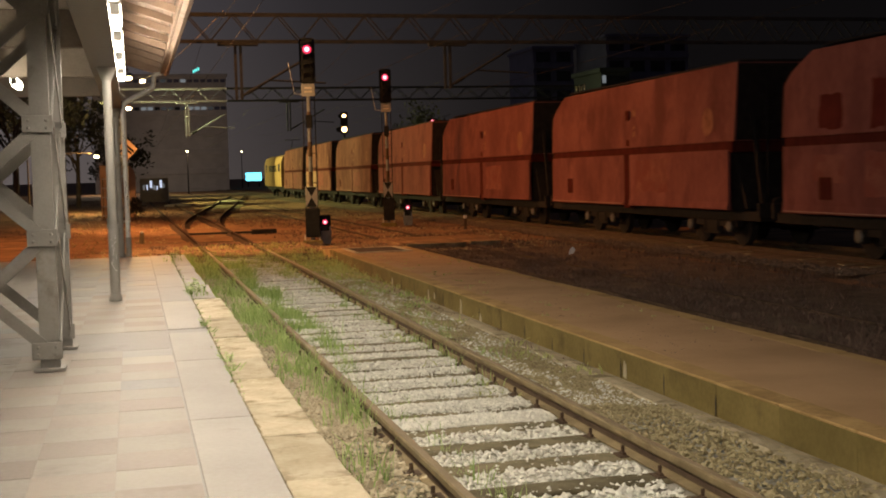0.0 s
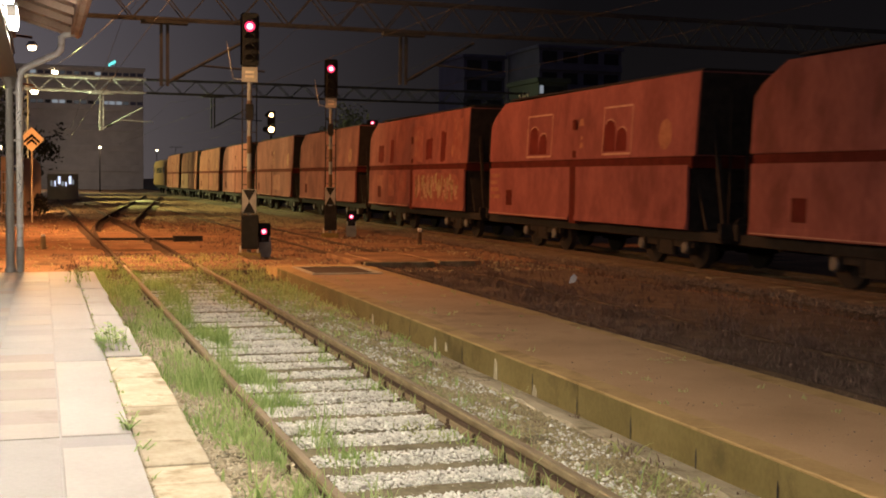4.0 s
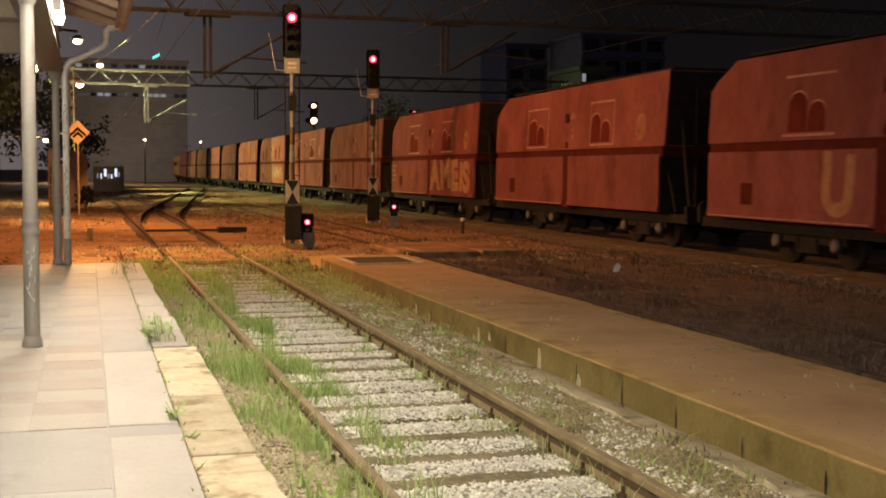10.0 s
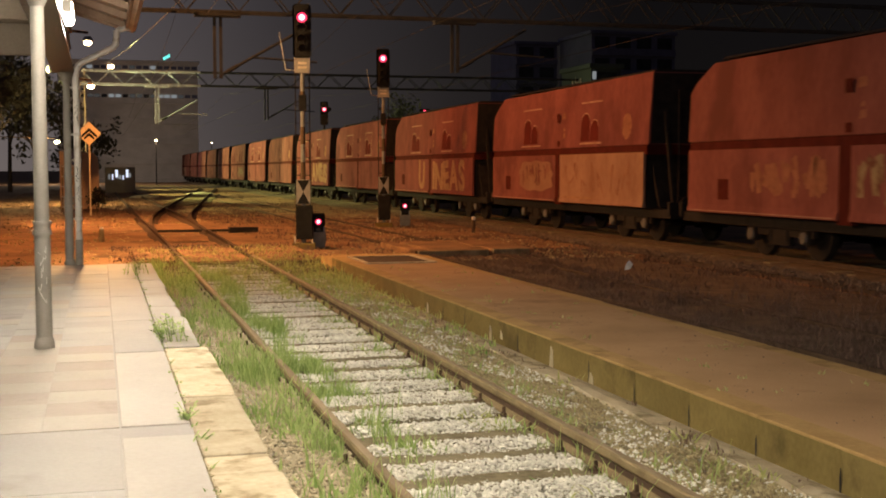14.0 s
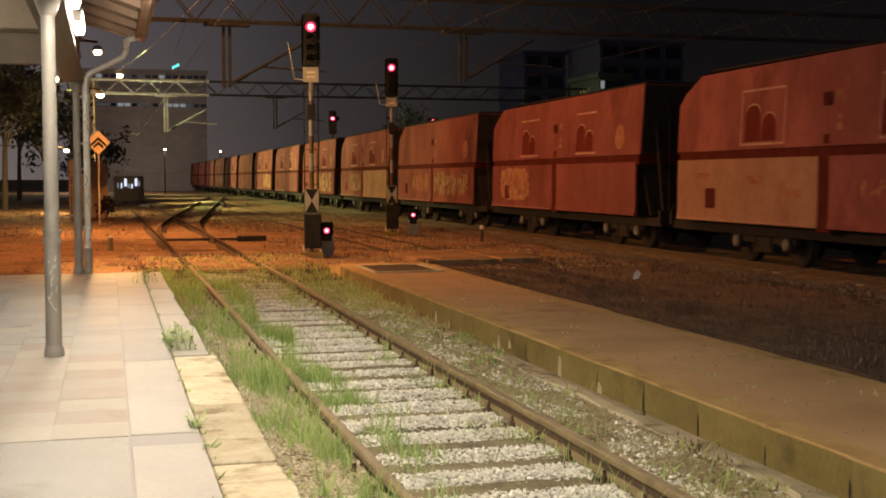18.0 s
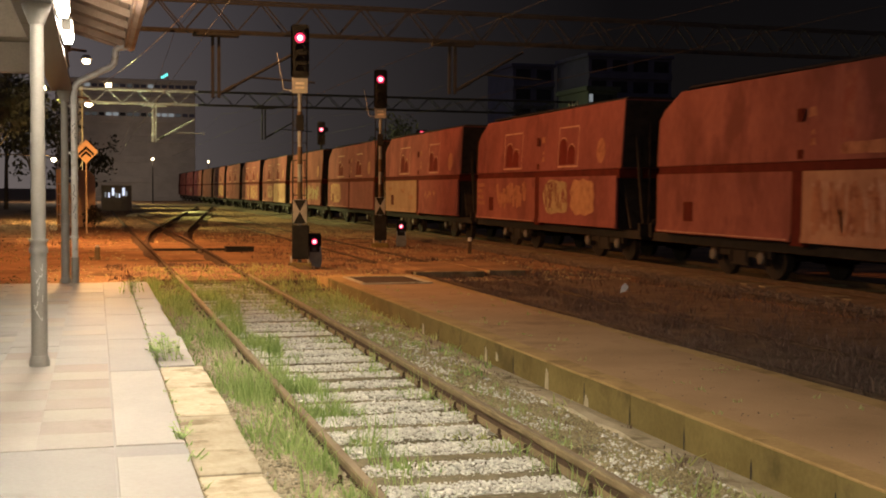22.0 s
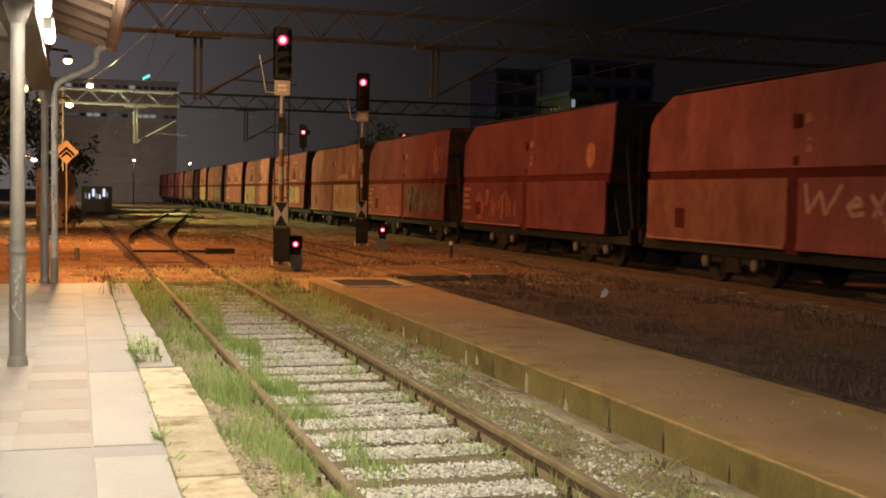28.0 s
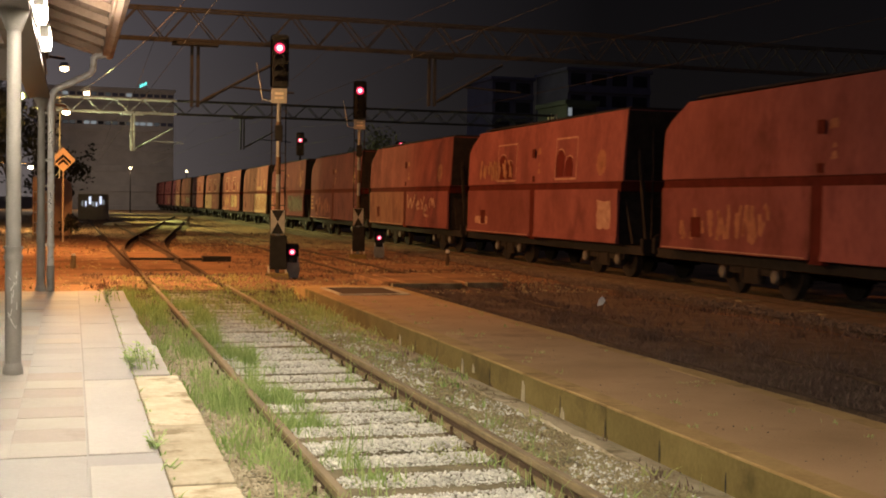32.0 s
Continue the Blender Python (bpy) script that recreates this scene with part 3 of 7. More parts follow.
def train_bed():
    xs = [12.3, 12.9, 13.5, 15.7, 16.3, 17.2]
    zs = [-0.24, -0.16, -0.11, -0.11, -0.16, -0.26]
    ys = spread([(-180, -10, 10), (-10, 100, 1.0), (100, 420, 20)])
    vs = [(x + noise.noise(Vector((i * 3.1, y * 0.4, 1))) * 0.1, y, z + noise.noise(Vector((x * 1.3, y * 0.9, 2))) * 0.03) for y in ys for i, (x, z) in enumerate(zip(xs, zs))]
    n = len(xs)
    fs = [(j * n + i, j * n + i + 1, (j + 1) * n + i + 1, (j + 1) * n + i) for j in range(len(ys) - 1) for i in range(n - 1)]
    tagged(new("train_track_bed", soup("train_track_bed", np.array(vs), np.array(fs), BALLAST_DARK)), "dark ballast shoulder under the running track", "ballast", kind="structure")


train_bed()


# dark sheet laid over the earth to darken the weedy ground
def dark_ground_strip():
    xs = [6.25 + 0.5 * i for i in range(13)]
    ys = [-12 + 0.6 * i for i in range(66)]
    vs = [(x + noise.noise(Vector((x, y * 0.5, 3))) * 0.2, y, (-0.30 if x < 6.3 or x > 12.2 or y > 26.8 else -0.195) + noise.noise(Vector((x * 0.8, y * 0.7, 12))) * 0.03) for y in ys for x in xs]
    n = len(xs)
    fs = [(j * n + i, j * n + i + 1, (j + 1) * n + i + 1, (j + 1) * n + i) for j in range(len(ys) - 1) for i in range(n - 1)]
    tagged(new("sooty_ground", soup("sooty_ground", np.array(vs), np.array(fs), BALLAST_DARK)), "dark earth round the weedy second track", "ground", kind="structure")


dark_ground_strip()

# stones of the ballast, joined
STONE = np.array([(1, 0, 0), (-1, 0, 0), (0, 1, 0), (0, -1, 0), (0, 0, 1), (0, 0, -1)], float)
STONE_F = np.array([(0, 2, 4), (2, 1, 4), (1, 3, 4), (3, 0, 4), (2, 0, 5), (1, 2, 5), (3, 1, 5), (0, 3, 5)])


def stones(name, pts, smin, smax, material, label, seed):
    rng = np.random.default_rng(seed)
    n = len(pts)
    s = rng.uniform(smin, smax, (n, 1, 1)) * rng.uniform(0.65, 1.2, (n, 1, 3)) * np.array([1, 1, 0.7])
    jit = STONE[None] * rng.uniform(0.7, 1.15, (n, 6, 1)) + rng.normal(0, 0.16, (n, 6, 3))
    a = rng.uniform(0, 6.28, n)
    rot = np.stack([np.stack([np.cos(a), -np.sin(a), 0 * a], -1), np.stack([np.sin(a), np.cos(a), 0 * a], -1), np.stack([0 * a, 0 * a, 1 + 0 * a], -1)], 1)
    v = np.einsum("nij,nkj->nki", rot, jit * s) + pts[:, None]
    f = STONE_F[None] + 6 * np.arange(n)[:, None, None]
    return tagged(new(name, soup(name, v.reshape(-1, 3), f.reshape(-1, 3), material)), label, "gravel", kind="stuff")


rng = np.random.default_rng(3)


def patch(n, x0, x1, y0, y1, z, near=1.6):
    """Random places, denser towards y0; the bed falls away towards the low platform."""
    u = rng.random(n) ** near
    x = rng.uniform(x0, x1, n)
    return np.stack([x, y0 + (y1 - y0) * u, z + rng.uniform(-0.012, 0.012, n) - (0.085 * np.clip(x - 3.55, 0, 1) if z < 0 and x1 < 5 else 0)], -1)


inner = patch(56000, 1.72, 3.045, 3.6, 25, -0.122)
off = np.abs(((inner[:, 1] + 11.4) / 0.62 + 0.5 + 0.03 * np.sin(inner[:, 0] * 9 + inner[:, 1] * 5)) % 1 - 0.5) * 0.62
cover = np.array([0.055 + 0.06 * noise.noise(Vector((q[0] * 2.1, q[1] * 1.9, 8.0))) for q in inner])
inner = inner[(off > cover) | (rng.random(len(inner)) < 0.16)]
off = np.abs(((inner[:, 1] + 11.4) / 0.62 + 0.5) % 1 - 0.5) * 0.62
inner[:, 2] += 0.024 * np.clip((off - 0.05) / 0.15, 0, 1)
stones("gravel", inner, 0.007, 0.021, GRAVEL, "pale crushed stone between the rails", 1)
stones("gravel", patch(24000, 3.20, 4.10, 4.0, 25, -0.106), 0.007, 0.022, GRAVEL_DIRTY, "dusty crushed stone beside the low platform", 2)
stones("gravel", patch(500, 3.90, 4.36, 4.0, 25, -0.125), 0.006, 0.018, GRAVEL_DIRTY, "small stones on the footing", 9)
loose = patch(12000, 3.20, 4.10, 4.0, 25, -0.103)
loose = loose[[noise.noise(Vector((q[0] * 2.2, q[1] * 1.3, 5.0))) > -0.02 for q in loose]]
stones("gravel", loose, 0.007, 0.021, GRAVEL, "loose pale stones beside the rail", 8)
stones("gravel", patch(26000, 0.86, 1.55, 3.6, 25, -0.106), 0.007, 0.024, GRAVEL_KERB, "earthy rubble along the platform kerb", 3)
bank = patch(9000, 1.30, 1.60, 3.6, 25, -0.078)
bank[:, 2] -= (1.60 - bank[:, 0]) * 0.14
stones("gravel", bank, 0.008, 0.026, GRAVEL_KERB, "earthy rubble heaped against the rail", 28)
stones("gravel", patch(3600, 4.0, 4.40, 5.5, 25, -0.125), 0.006, 0.018, GRAVEL_DIRTY, "dusty crumbs along the wall foot", 26)
stones("grit", patch(24000, 3.20, 4.08, 3.6, 12, -0.106, 1.3), 0.004, 0.012, GRAVEL_DIRTY, "fine grit beside the low platform", 25)
near_in = patch(12500, 1.72, 3.045, -12, 3.7, -0.120, 0.75)
off = np.abs(((near_in[:, 1] + 11.4) / 0.62 + 0.5) % 1 - 0.5) * 0.62
stones("gravel", near_in[(off > 0.07) | (rng.random(len(near_in)) < 0.12)], 0.014, 0.034, GRAVEL, "pale crushed stone between the rails", 21)
stones("gravel", patch(12000, 3.20, 4.32, -12, 4.1, -0.105, 0.75), 0.012, 0.030, GRAVEL_DIRTY, "dusty crushed stone beside the low platform", 22)
stones("gravel", patch(9500, 0.86, 1.55, -12, 3.7, -0.105, 0.75), 0.012, 0.030, GRAVEL_KERB, "earthy rubble along the platform kerb", 23)
stones("gravel", patch(700, 4.0, 4.42, 0, 25, -0.125), 0.010, 0.035, GRAVEL_DIRTY, "crumbled lumps along the wall foot", 24)
stones("rubble", patch(420, 0.92, 1.6, -5, 14, -0.11), 0.030, 0.065, GRAVEL_KERB, "broken lumps of stone along the kerb", 4)
stones("rubble", patch(120, 3.3, 4.0, 4.5, 18, -0.11), 0.025, 0.05, GRAVEL, "loose lumps of pale stone", 5)
stones("gravel", patch(9000, 12.3, 13.7, 14, 60, -0.15), 0.02, 0.05, GRAVEL_SOOT, "dark ballast of the running track", 6)
stones("gravel", patch(5000, -3, 12, 26, 60, -0.19), 0.015, 0.05, GRAVEL_DIRTY, "scattered stones on the yard", 7)


def blades(name, pts, hmin, hmax, w, lean, material, label, seed, category="grass"):
    """Grass blades: each a narrow bent strip."""
    g = np.random.default_rng(seed)
    n = len(pts)
    h = g.uniform(hmin, hmax, n) * g.uniform(0.6, 1.0, n)
    h *= np.array([0.45 + 0.75 * max(0.0, 0.5 + noise.noise(Vector((p[0] * 2.3, p[1] * 1.1, 7.0)))) for p in pts])
    a, b = g.uniform(0, 6.28, n), g.uniform(0, 6.28, n)
    side = np.stack([np.cos(a), np.sin(a), 0 * a], -1) * (w * g.uniform(0.6, 1.3, n))[:, None]
    tip = np.stack([np.cos(b), np.sin(b), 0 * b], -1) * (h * g.uniform(0, lean, n))[:, None]
    up = np.stack([0 * h, 0 * h, h], -1)
    v = np.stack([pts - side, pts + side, pts + tip * 0.35 + up * 0.6 + side * 0.8, pts + tip * 0.35 + up * 0.6 - side * 0.8, pts + tip + up * 0.97], 1)
    o = 5 * np.arange(n)
    me = bpy.data.meshes.new(name)
    quads = np.stack([o, o + 1, o + 2, o + 3], -1).tolist() + np.stack([o + 3, o + 2, o + 4], -1).tolist()
    me.from_pydata(v.reshape(-1, 3).tolist(), [], quads)
    me.materials.append(material)
    return tagged(new(name, me), label, category, kind="stuff")


def clumps(n, x0, x1, y0, y1, z, per, size, near=1.0, patchy=0.0):
    u = rng.random(n) ** near
    c = np.stack([rng.uniform(x0, x1, n), y0 + (y1 - y0) * u, np.full(n, z)], -1)
    if patchy:
        c = c[[noise.noise(Vector((p[0] * 2.6, p[1] * 0.9, 3.0))) > patchy - 0.6 for p in c]]
        n = len(c)
    d = rng.normal(0, size, (n, per, 3)) * np.array([1, 1, 0])
    return (c[:, None] + d).reshape(-1, 3)


def build_grass():
    blades("grass", np.concatenate([clumps(760, 0.92, 1.56, 9.6, 25.5, -0.14, 12, 0.055, 1.0, 0.80), clumps(90, 0.95, 1.5, -4, 10.5, -0.14, 6, 0.05),
                                    clumps(130, 1.25, 1.62, 8.5, 22, -0.16, 9, 0.05)]), 0.08, 0.44, 0.0055, 0.7, GRASS, "tall green grass along the platform kerb", 11)
    blades("grass", np.concatenate([clumps(190, 1.78, 2.02, -3.0, 25, -0.16, 9, 0.05), clumps(420, 1.74, 2.25, 8, 25.5, -0.16, 10, 0.055, 1.0, 0.68),
                                    clumps(90, 3.28, 3.6, 6.5, 25, -0.16, 7, 0.05), clumps(90, 2.9, 3.14, 5, 25, -0.16, 7, 0.05),
                                    clumps(300, 0.9, 4.3, 19, 25.6, -0.16, 10, 0.08)]), 0.04, 0.34, 0.004, 0.7, GRASS, "green weeds between the rails", 12)
    blades("grass", np.concatenate([clumps(160, 3.3, 4.35, 13, 25, -0.16, 9, 0.08)]), 0.03, 0.12, 0.005, 0.8, GRASS, "short green weeds by the low platform", 16)
    blades("weeds", np.concatenate([clumps(700, 0.90, 1.60, 6.0, 25.5, -0.15, 7, 0.06, 1.0, 0.76), clumps(420, 1.76, 2.2, 7.0, 25.5, -0.15, 7, 0.06, 1.0, 0.74), clumps(230, 3.26, 3.55, 6.0, 24, -0.15, 5, 0.05, 1.0, 0.62),
                                    clumps(420, 2.72, 3.10, 6.0, 24, -0.15, 7, 0.06, 1.0, 0.55), clumps(170, 3.6, 4.3, 11.0, 25, -0.15, 5, 0.05, 1.0, 0.58)]), 0.03, 0.17, 0.010, 1.3, GRASS, "low leafy green weeds between the tall grass", 17, "weeds")
    blades("weeds", np.concatenate([clumps(330, 3.3, 4.25, 5.5, 25, -0.15, 8, 0.07, 1.0, 0.62), clumps(420, 2.70, 3.14, 4.5, 25, -0.14, 8, 0.06, 1.0, 0.55), clumps(150, 1.74, 2.1, 4.0, 20, -0.15, 8, 0.05, 1.0, 0.62),
                                    clumps(150, 3.24, 3.5, 4.5, 24, -0.15, 8, 0.05, 1.0, 0.58)]), 0.02, 0.13, 0.009, 1.4, GRASS_DULL, "low olive weeds beside the rails", 20, "weeds")
    blades("weeds", np.concatenate([clumps(90, 0.485, 0.52, 2.5, 20, 0.335, 5, 0.018)]), 0.02, 0.075, 0.005, 1.2, GRASS, "tiny weeds in the joint behind the kerb", 18, "weeds")
    blades("grass", np.concatenate([clumps(420, 1.36, 1.60, 8.0, 25.3, -0.15, 8, 0.05, 1.0, 0.60), clumps(620, 1.64, 2.05, 8.5, 25.3, -0.13, 9, 0.05, 1.0, 0.72), clumps(120, 1.40, 1.58, 3.5, 9.0, -0.15, 5, 0.04)]), 0.10, 0.36, 0.0050, 0.8, GRASS, "green weeds grown over the rail", 27)
    blades("weeds", np.concatenate([clumps(620, 0.9, 4.35, 19.2, 26.2, -0.12, 10, 0.09, 0.8), clumps(260, 0.8, 4.5, 25.0, 29.8, -0.05, 8, 0.10), clumps(160, 3.0, 4.35, 15, 22, -0.14, 8, 0.07)]), 0.03, 0.16, 0.008, 1.2, GRASS_DULL, "low olive weeds that cover the track end", 29, "weeds")
    blades("weeds", np.concatenate([clumps(420, 0.9, 4.35, 21.0, 26.4, -0.12, 9, 0.09, 0.7), clumps(380, 0.3, 5.0, 25.4, 31.0, -0.06, 8, 0.12)]), 0.03, 0.13, 0.010, 1.3, GRASS_DRY, "dry brown weeds at the crossing", 30, "weeds")
    blades("weeds", np.concatenate([clumps(330, 0.92, 1.58, 6.5, 21, -0.12, 6, 0.05, 1.0, 0.72), clumps(240, 1.66, 2.05, 8.0, 23, -0.12, 6, 0.05, 1.0, 0.70)]), 0.08, 0.26, 0.013, 1.0, GRASS, "broad-leaved green weeds along the rail", 31, "weeds")
    stones("grit", patch(900, 0.487, 0.513, 1.5, 20, 0.343), 0.003, 0.009, GRAVEL_DIRTY, "dark grit in the joint behind the kerb", 19)
    blades("weeds", np.concatenate([clumps(26, 4.62, 5.2, 6, 22, 0.12, 7, 0.03), clumps(20, 5.7, 6.1, 6, 22, 0.12, 7, 0.03)]), 0.02, 0.07, 0.006, 1.1, GRASS_DULL, "tiny weeds in cracks of the low platform", 33, "weeds")
    stones("grit", patch(420, 4.65, 6.05, 5, 23, 0.123), 0.004, 0.012, GRAVEL_SOOT, "dark crumbs strewn over the asphalt", 34)
    blades("weeds", np.concatenate([clumps(330, 3.4, 4.3, 6, 25, -0.16, 8, 0.05)]), 0.02, 0.09, 0.006, 0.8, GRASS_DRY, "short dry weeds in the gravel", 13)
    blades("dry_grass", np.concatenate([clumps(1500, 6.35, 12.4, 5.0, 30, -0.25, 14, 0.13), clumps(2200, 6.3, 9.6, 5.0, 28, -0.25, 14, 0.13)]), 0.05, 0.25, 0.008, 1.2, GRASS_DRY, "dry brown weeds beside the second track", 14)
    blades("dry_grass", np.concatenate([clumps(700, 5.5, 12.6, 30, 75, -0.22, 12, 0.2), clumps(350, -6, 1.2, 44, 110, -0.2, 12, 0.25),
                                        clumps(200, 4.2, 7, 31, 60, -0.2, 10, 0.15), clumps(1500, -6, 12.4, 56, 130, -0.2, 12, 0.3)]), 0.04, 0.17, 0.012, 1.2, GRASS_DRY, "thin dry weeds in the yard", 15)


build_grass()


def plant(at, n, h, seed, label):
    """A small leafy weed: stalks with leaves."""
    t = thing("weed_plant", at, label, "plant")
    g = random.Random(seed)
    st, lf = Mesh(), Mesh()
    for i in range(n):
        a, r = g.uniform(0, 6.28), g.uniform(0, 0.16) * min(1.0, h / 0.2)
        p = Vector((r * math.cos(a) * 1.2, r * math.sin(a), 0))
        q = p + Vector((g.uniform(-0.07, 0.07), g.uniform(-0.07, 0.07), h * g.uniform(0.5, 1)))
        st.rod(p, q, 0.004, 0.002, 5)
        for k in range(8):
            c = p.lerp(q, 0.15 + 0.85 * k / 8)
            b = g.uniform(0, 6.28)
            d = Vector((math.cos(b), math.sin(b), g.uniform(-0.1, 0.5))) * g.uniform(0.045, 0.095) * min(1.0, h / 0.2)
            s = d.cross(Vector((0, 0, 1))).normalized() * 0.016 * min(1.0, h / 0.16)
            lf.add([c, c + d * 0.5 + s, c + d, c + d * 0.5 - s], [(0, 1, 2, 3)])
    tagged(part("stem_tuft", st, GRASS, t), kind="stuff")
    tagged(part("foliage", lf, GRASS, t), kind="stuff")
    return t


plant((0.55, 10.75, 0.35), 12, 0.26, 1, "leafy green weed growing from the kerb joint")
plant((0.56, 11.25, 0.35), 9, 0.17, 8, "leafy green weed growing from the kerb joint")
plant((0.48, 17.9, 0.35), 9, 0.24, 2, "leafy green weed at the platform end")
plant((0.50, 19.3, 0.35), 5, 0.14, 3, "small green weed at the platform end")
plant((0.47, 7.35, 0.35), 6, 0.10, 4, "small green weed in the kerb joint")
plant((0.50, 6.75, 0.34), 4, 0.07, 5, "small green weed in the kerb joint")
plant((0.52, 4.75, 0.35), 7, 0.09, 6, "green weed in the kerb joint")
plant((0.53, 4.25, 0.35), 6, 0.08, 7, "green weed in the kerb joint")


# ---------------------------------------------------------------- platforms


def build_platform():
    p = thing("platform", (0, 0, 0), "station platform paved with pale worn tiles", "platform", kind="structure")
    part("platform_body", Mesh().box(-9, 0.49, -16, 20.02, -0.25, 0.3435), SCREED, p, "grey screed core")
    part("platform_wall", Mesh().box(0.70, 0.79, -16, 20.05, -0.25, 0.30), CONCRETE, p)
    rnd = random.Random(8)

    def tile(me, x, y, name, lift=0.0):
        o = part(name, me, MARBLE, p)
        o.matrix_basis = pose(x, y, 0.334 + lift + rnd.uniform(-0.0015, 0.0015), rnd.uniform(-0.15, 0.15), rnd.uniform(-0.15, 0.15), 0)

    tiles = [Mesh().box(-0.2160, 0.2160, -0.2160, 0.2160, -0.02, 0.0135, 0.001).data("paving_tile", m) for m in (MARBLE, MARBLE_PINK, MARBLE_GREY)]
    far = Mesh()
    rows = [7.24 + 0.2165 + 0.433 * k for k in range(29)] + [5.82 - 0.2165 - 0.433 * k for k in range(49)]
    for c in range(18):
        x = 0.088 - 0.2165 - 0.433 * c
        for k, y in enumerate(rows):
            if c < 4 and -2.5 < y:
                if y > 10.6:
                    kind = rnd.choice((2, 2, 2, 0, 1 if c == 1 else 2))
                else:
                    kind = (k + c) % 2 if rnd.random() < 0.8 else rnd.choice((0, 1, 2))
                tile(tiles[kind], x, y, "paving_tile")
            else:
                far.box(x - 0.2155, x + 0.2155, y - 0.2155, y + 0.2155, 0.314, 0.35 + rnd.uniform(-0.001, 0.001))
    tagged(part("paving_tiles", far, MARBLE, p), kind="stuff")
    part("screed_strip", Mesh().box(-9, 0.09, 5.825, 7.225, 0.30, 0.3475, 0.003), SCREED, p, "bare grey screed strip across the platform")
    for y0, y1, z in ((-15, -12.1, 0), (-12.1, -9.2, 0), (-9.2, -6.4, 0), (-6.4, -3.5, 0), (-3.5, -0.6, 0), (-0.6, 2.3, 0), (2.3, 4.95, 0), (4.95, 6.93, 0), (7.24, 10.2, 0.001), (10.22, 12.4, -0.002), (12.4, 14.8, -0.002), (14.8, 17.2, -0.002), (17.2, 20.0, -0.002)):
        part("edge_slab", Mesh().box(0.099, 0.492, y0 + 0.007, y1 - 0.009, 0.30, 0.352 + z, 0.004), SLAB if y1 < 10.3 else MARBLE_GREY, p)
    part("screed_strip", Mesh().box(0.095, 0.50, 6.932, 7.236, 0.30, 0.340), SCREED, p)
    y = -15.0
    kerb = [3.84, 4.95, 5.98, 6.38, 6.99, 8.11, 9.29, 10.42, 11.5, 12.6, 13.6, 14.7, 15.8, 16.9, 18.0, 19.0, 20.05]
    cuts = [-15 + 1.11 * i for i in range(17)] + kerb
    for a, b in zip(cuts, cuts[1:]):
        bm = bmesh.new()
        bmesh.ops.create_cube(bm, size=1)
        bmesh.ops.bevel(bm, geom=bm.edges[:], offset=0.03, segments=1, affect="EDGES")
        bmesh.ops.subdivide_edges(bm, edges=[e for e in bm.edges if abs(e.verts[0].co.y - e.verts[1].co.y) > 0.5], cuts=9)
        w, e = rnd.uniform(-0.012, 0.016), rnd.uniform(-0.008, 0.005)
        for q in bm.verts:
            nx, ny, nz = q.co
            q.co = (0.655 + nx * 0.31 + (w + (0.032 if a < 9.5 else -0.004 if a < 12 else -0.028) if nx > 0 else 0), (a + b) / 2 + ny * (b - a - 0.010), 0.262 + e + nz * 0.18)
            k = noise.noise(Vector((q.co.x * 3, q.co.y * 7.0, 2)))
            if nx > 0.4:
                q.co += Vector((k * 0.016 - (0.02 if k > 0.35 else 0), 0, 0))
            if nx < -0.4:
                q.co += Vector((k * 0.008, 0, 0))
        me = bpy.data.meshes.new("kerb_stone")
        bm.to_mesh(me)
        bm.free()
        me.materials.append(KERB if a < 10.3 else SLAB)
        part("kerb_stone", me, KERB, p)
    return p


build_platform()


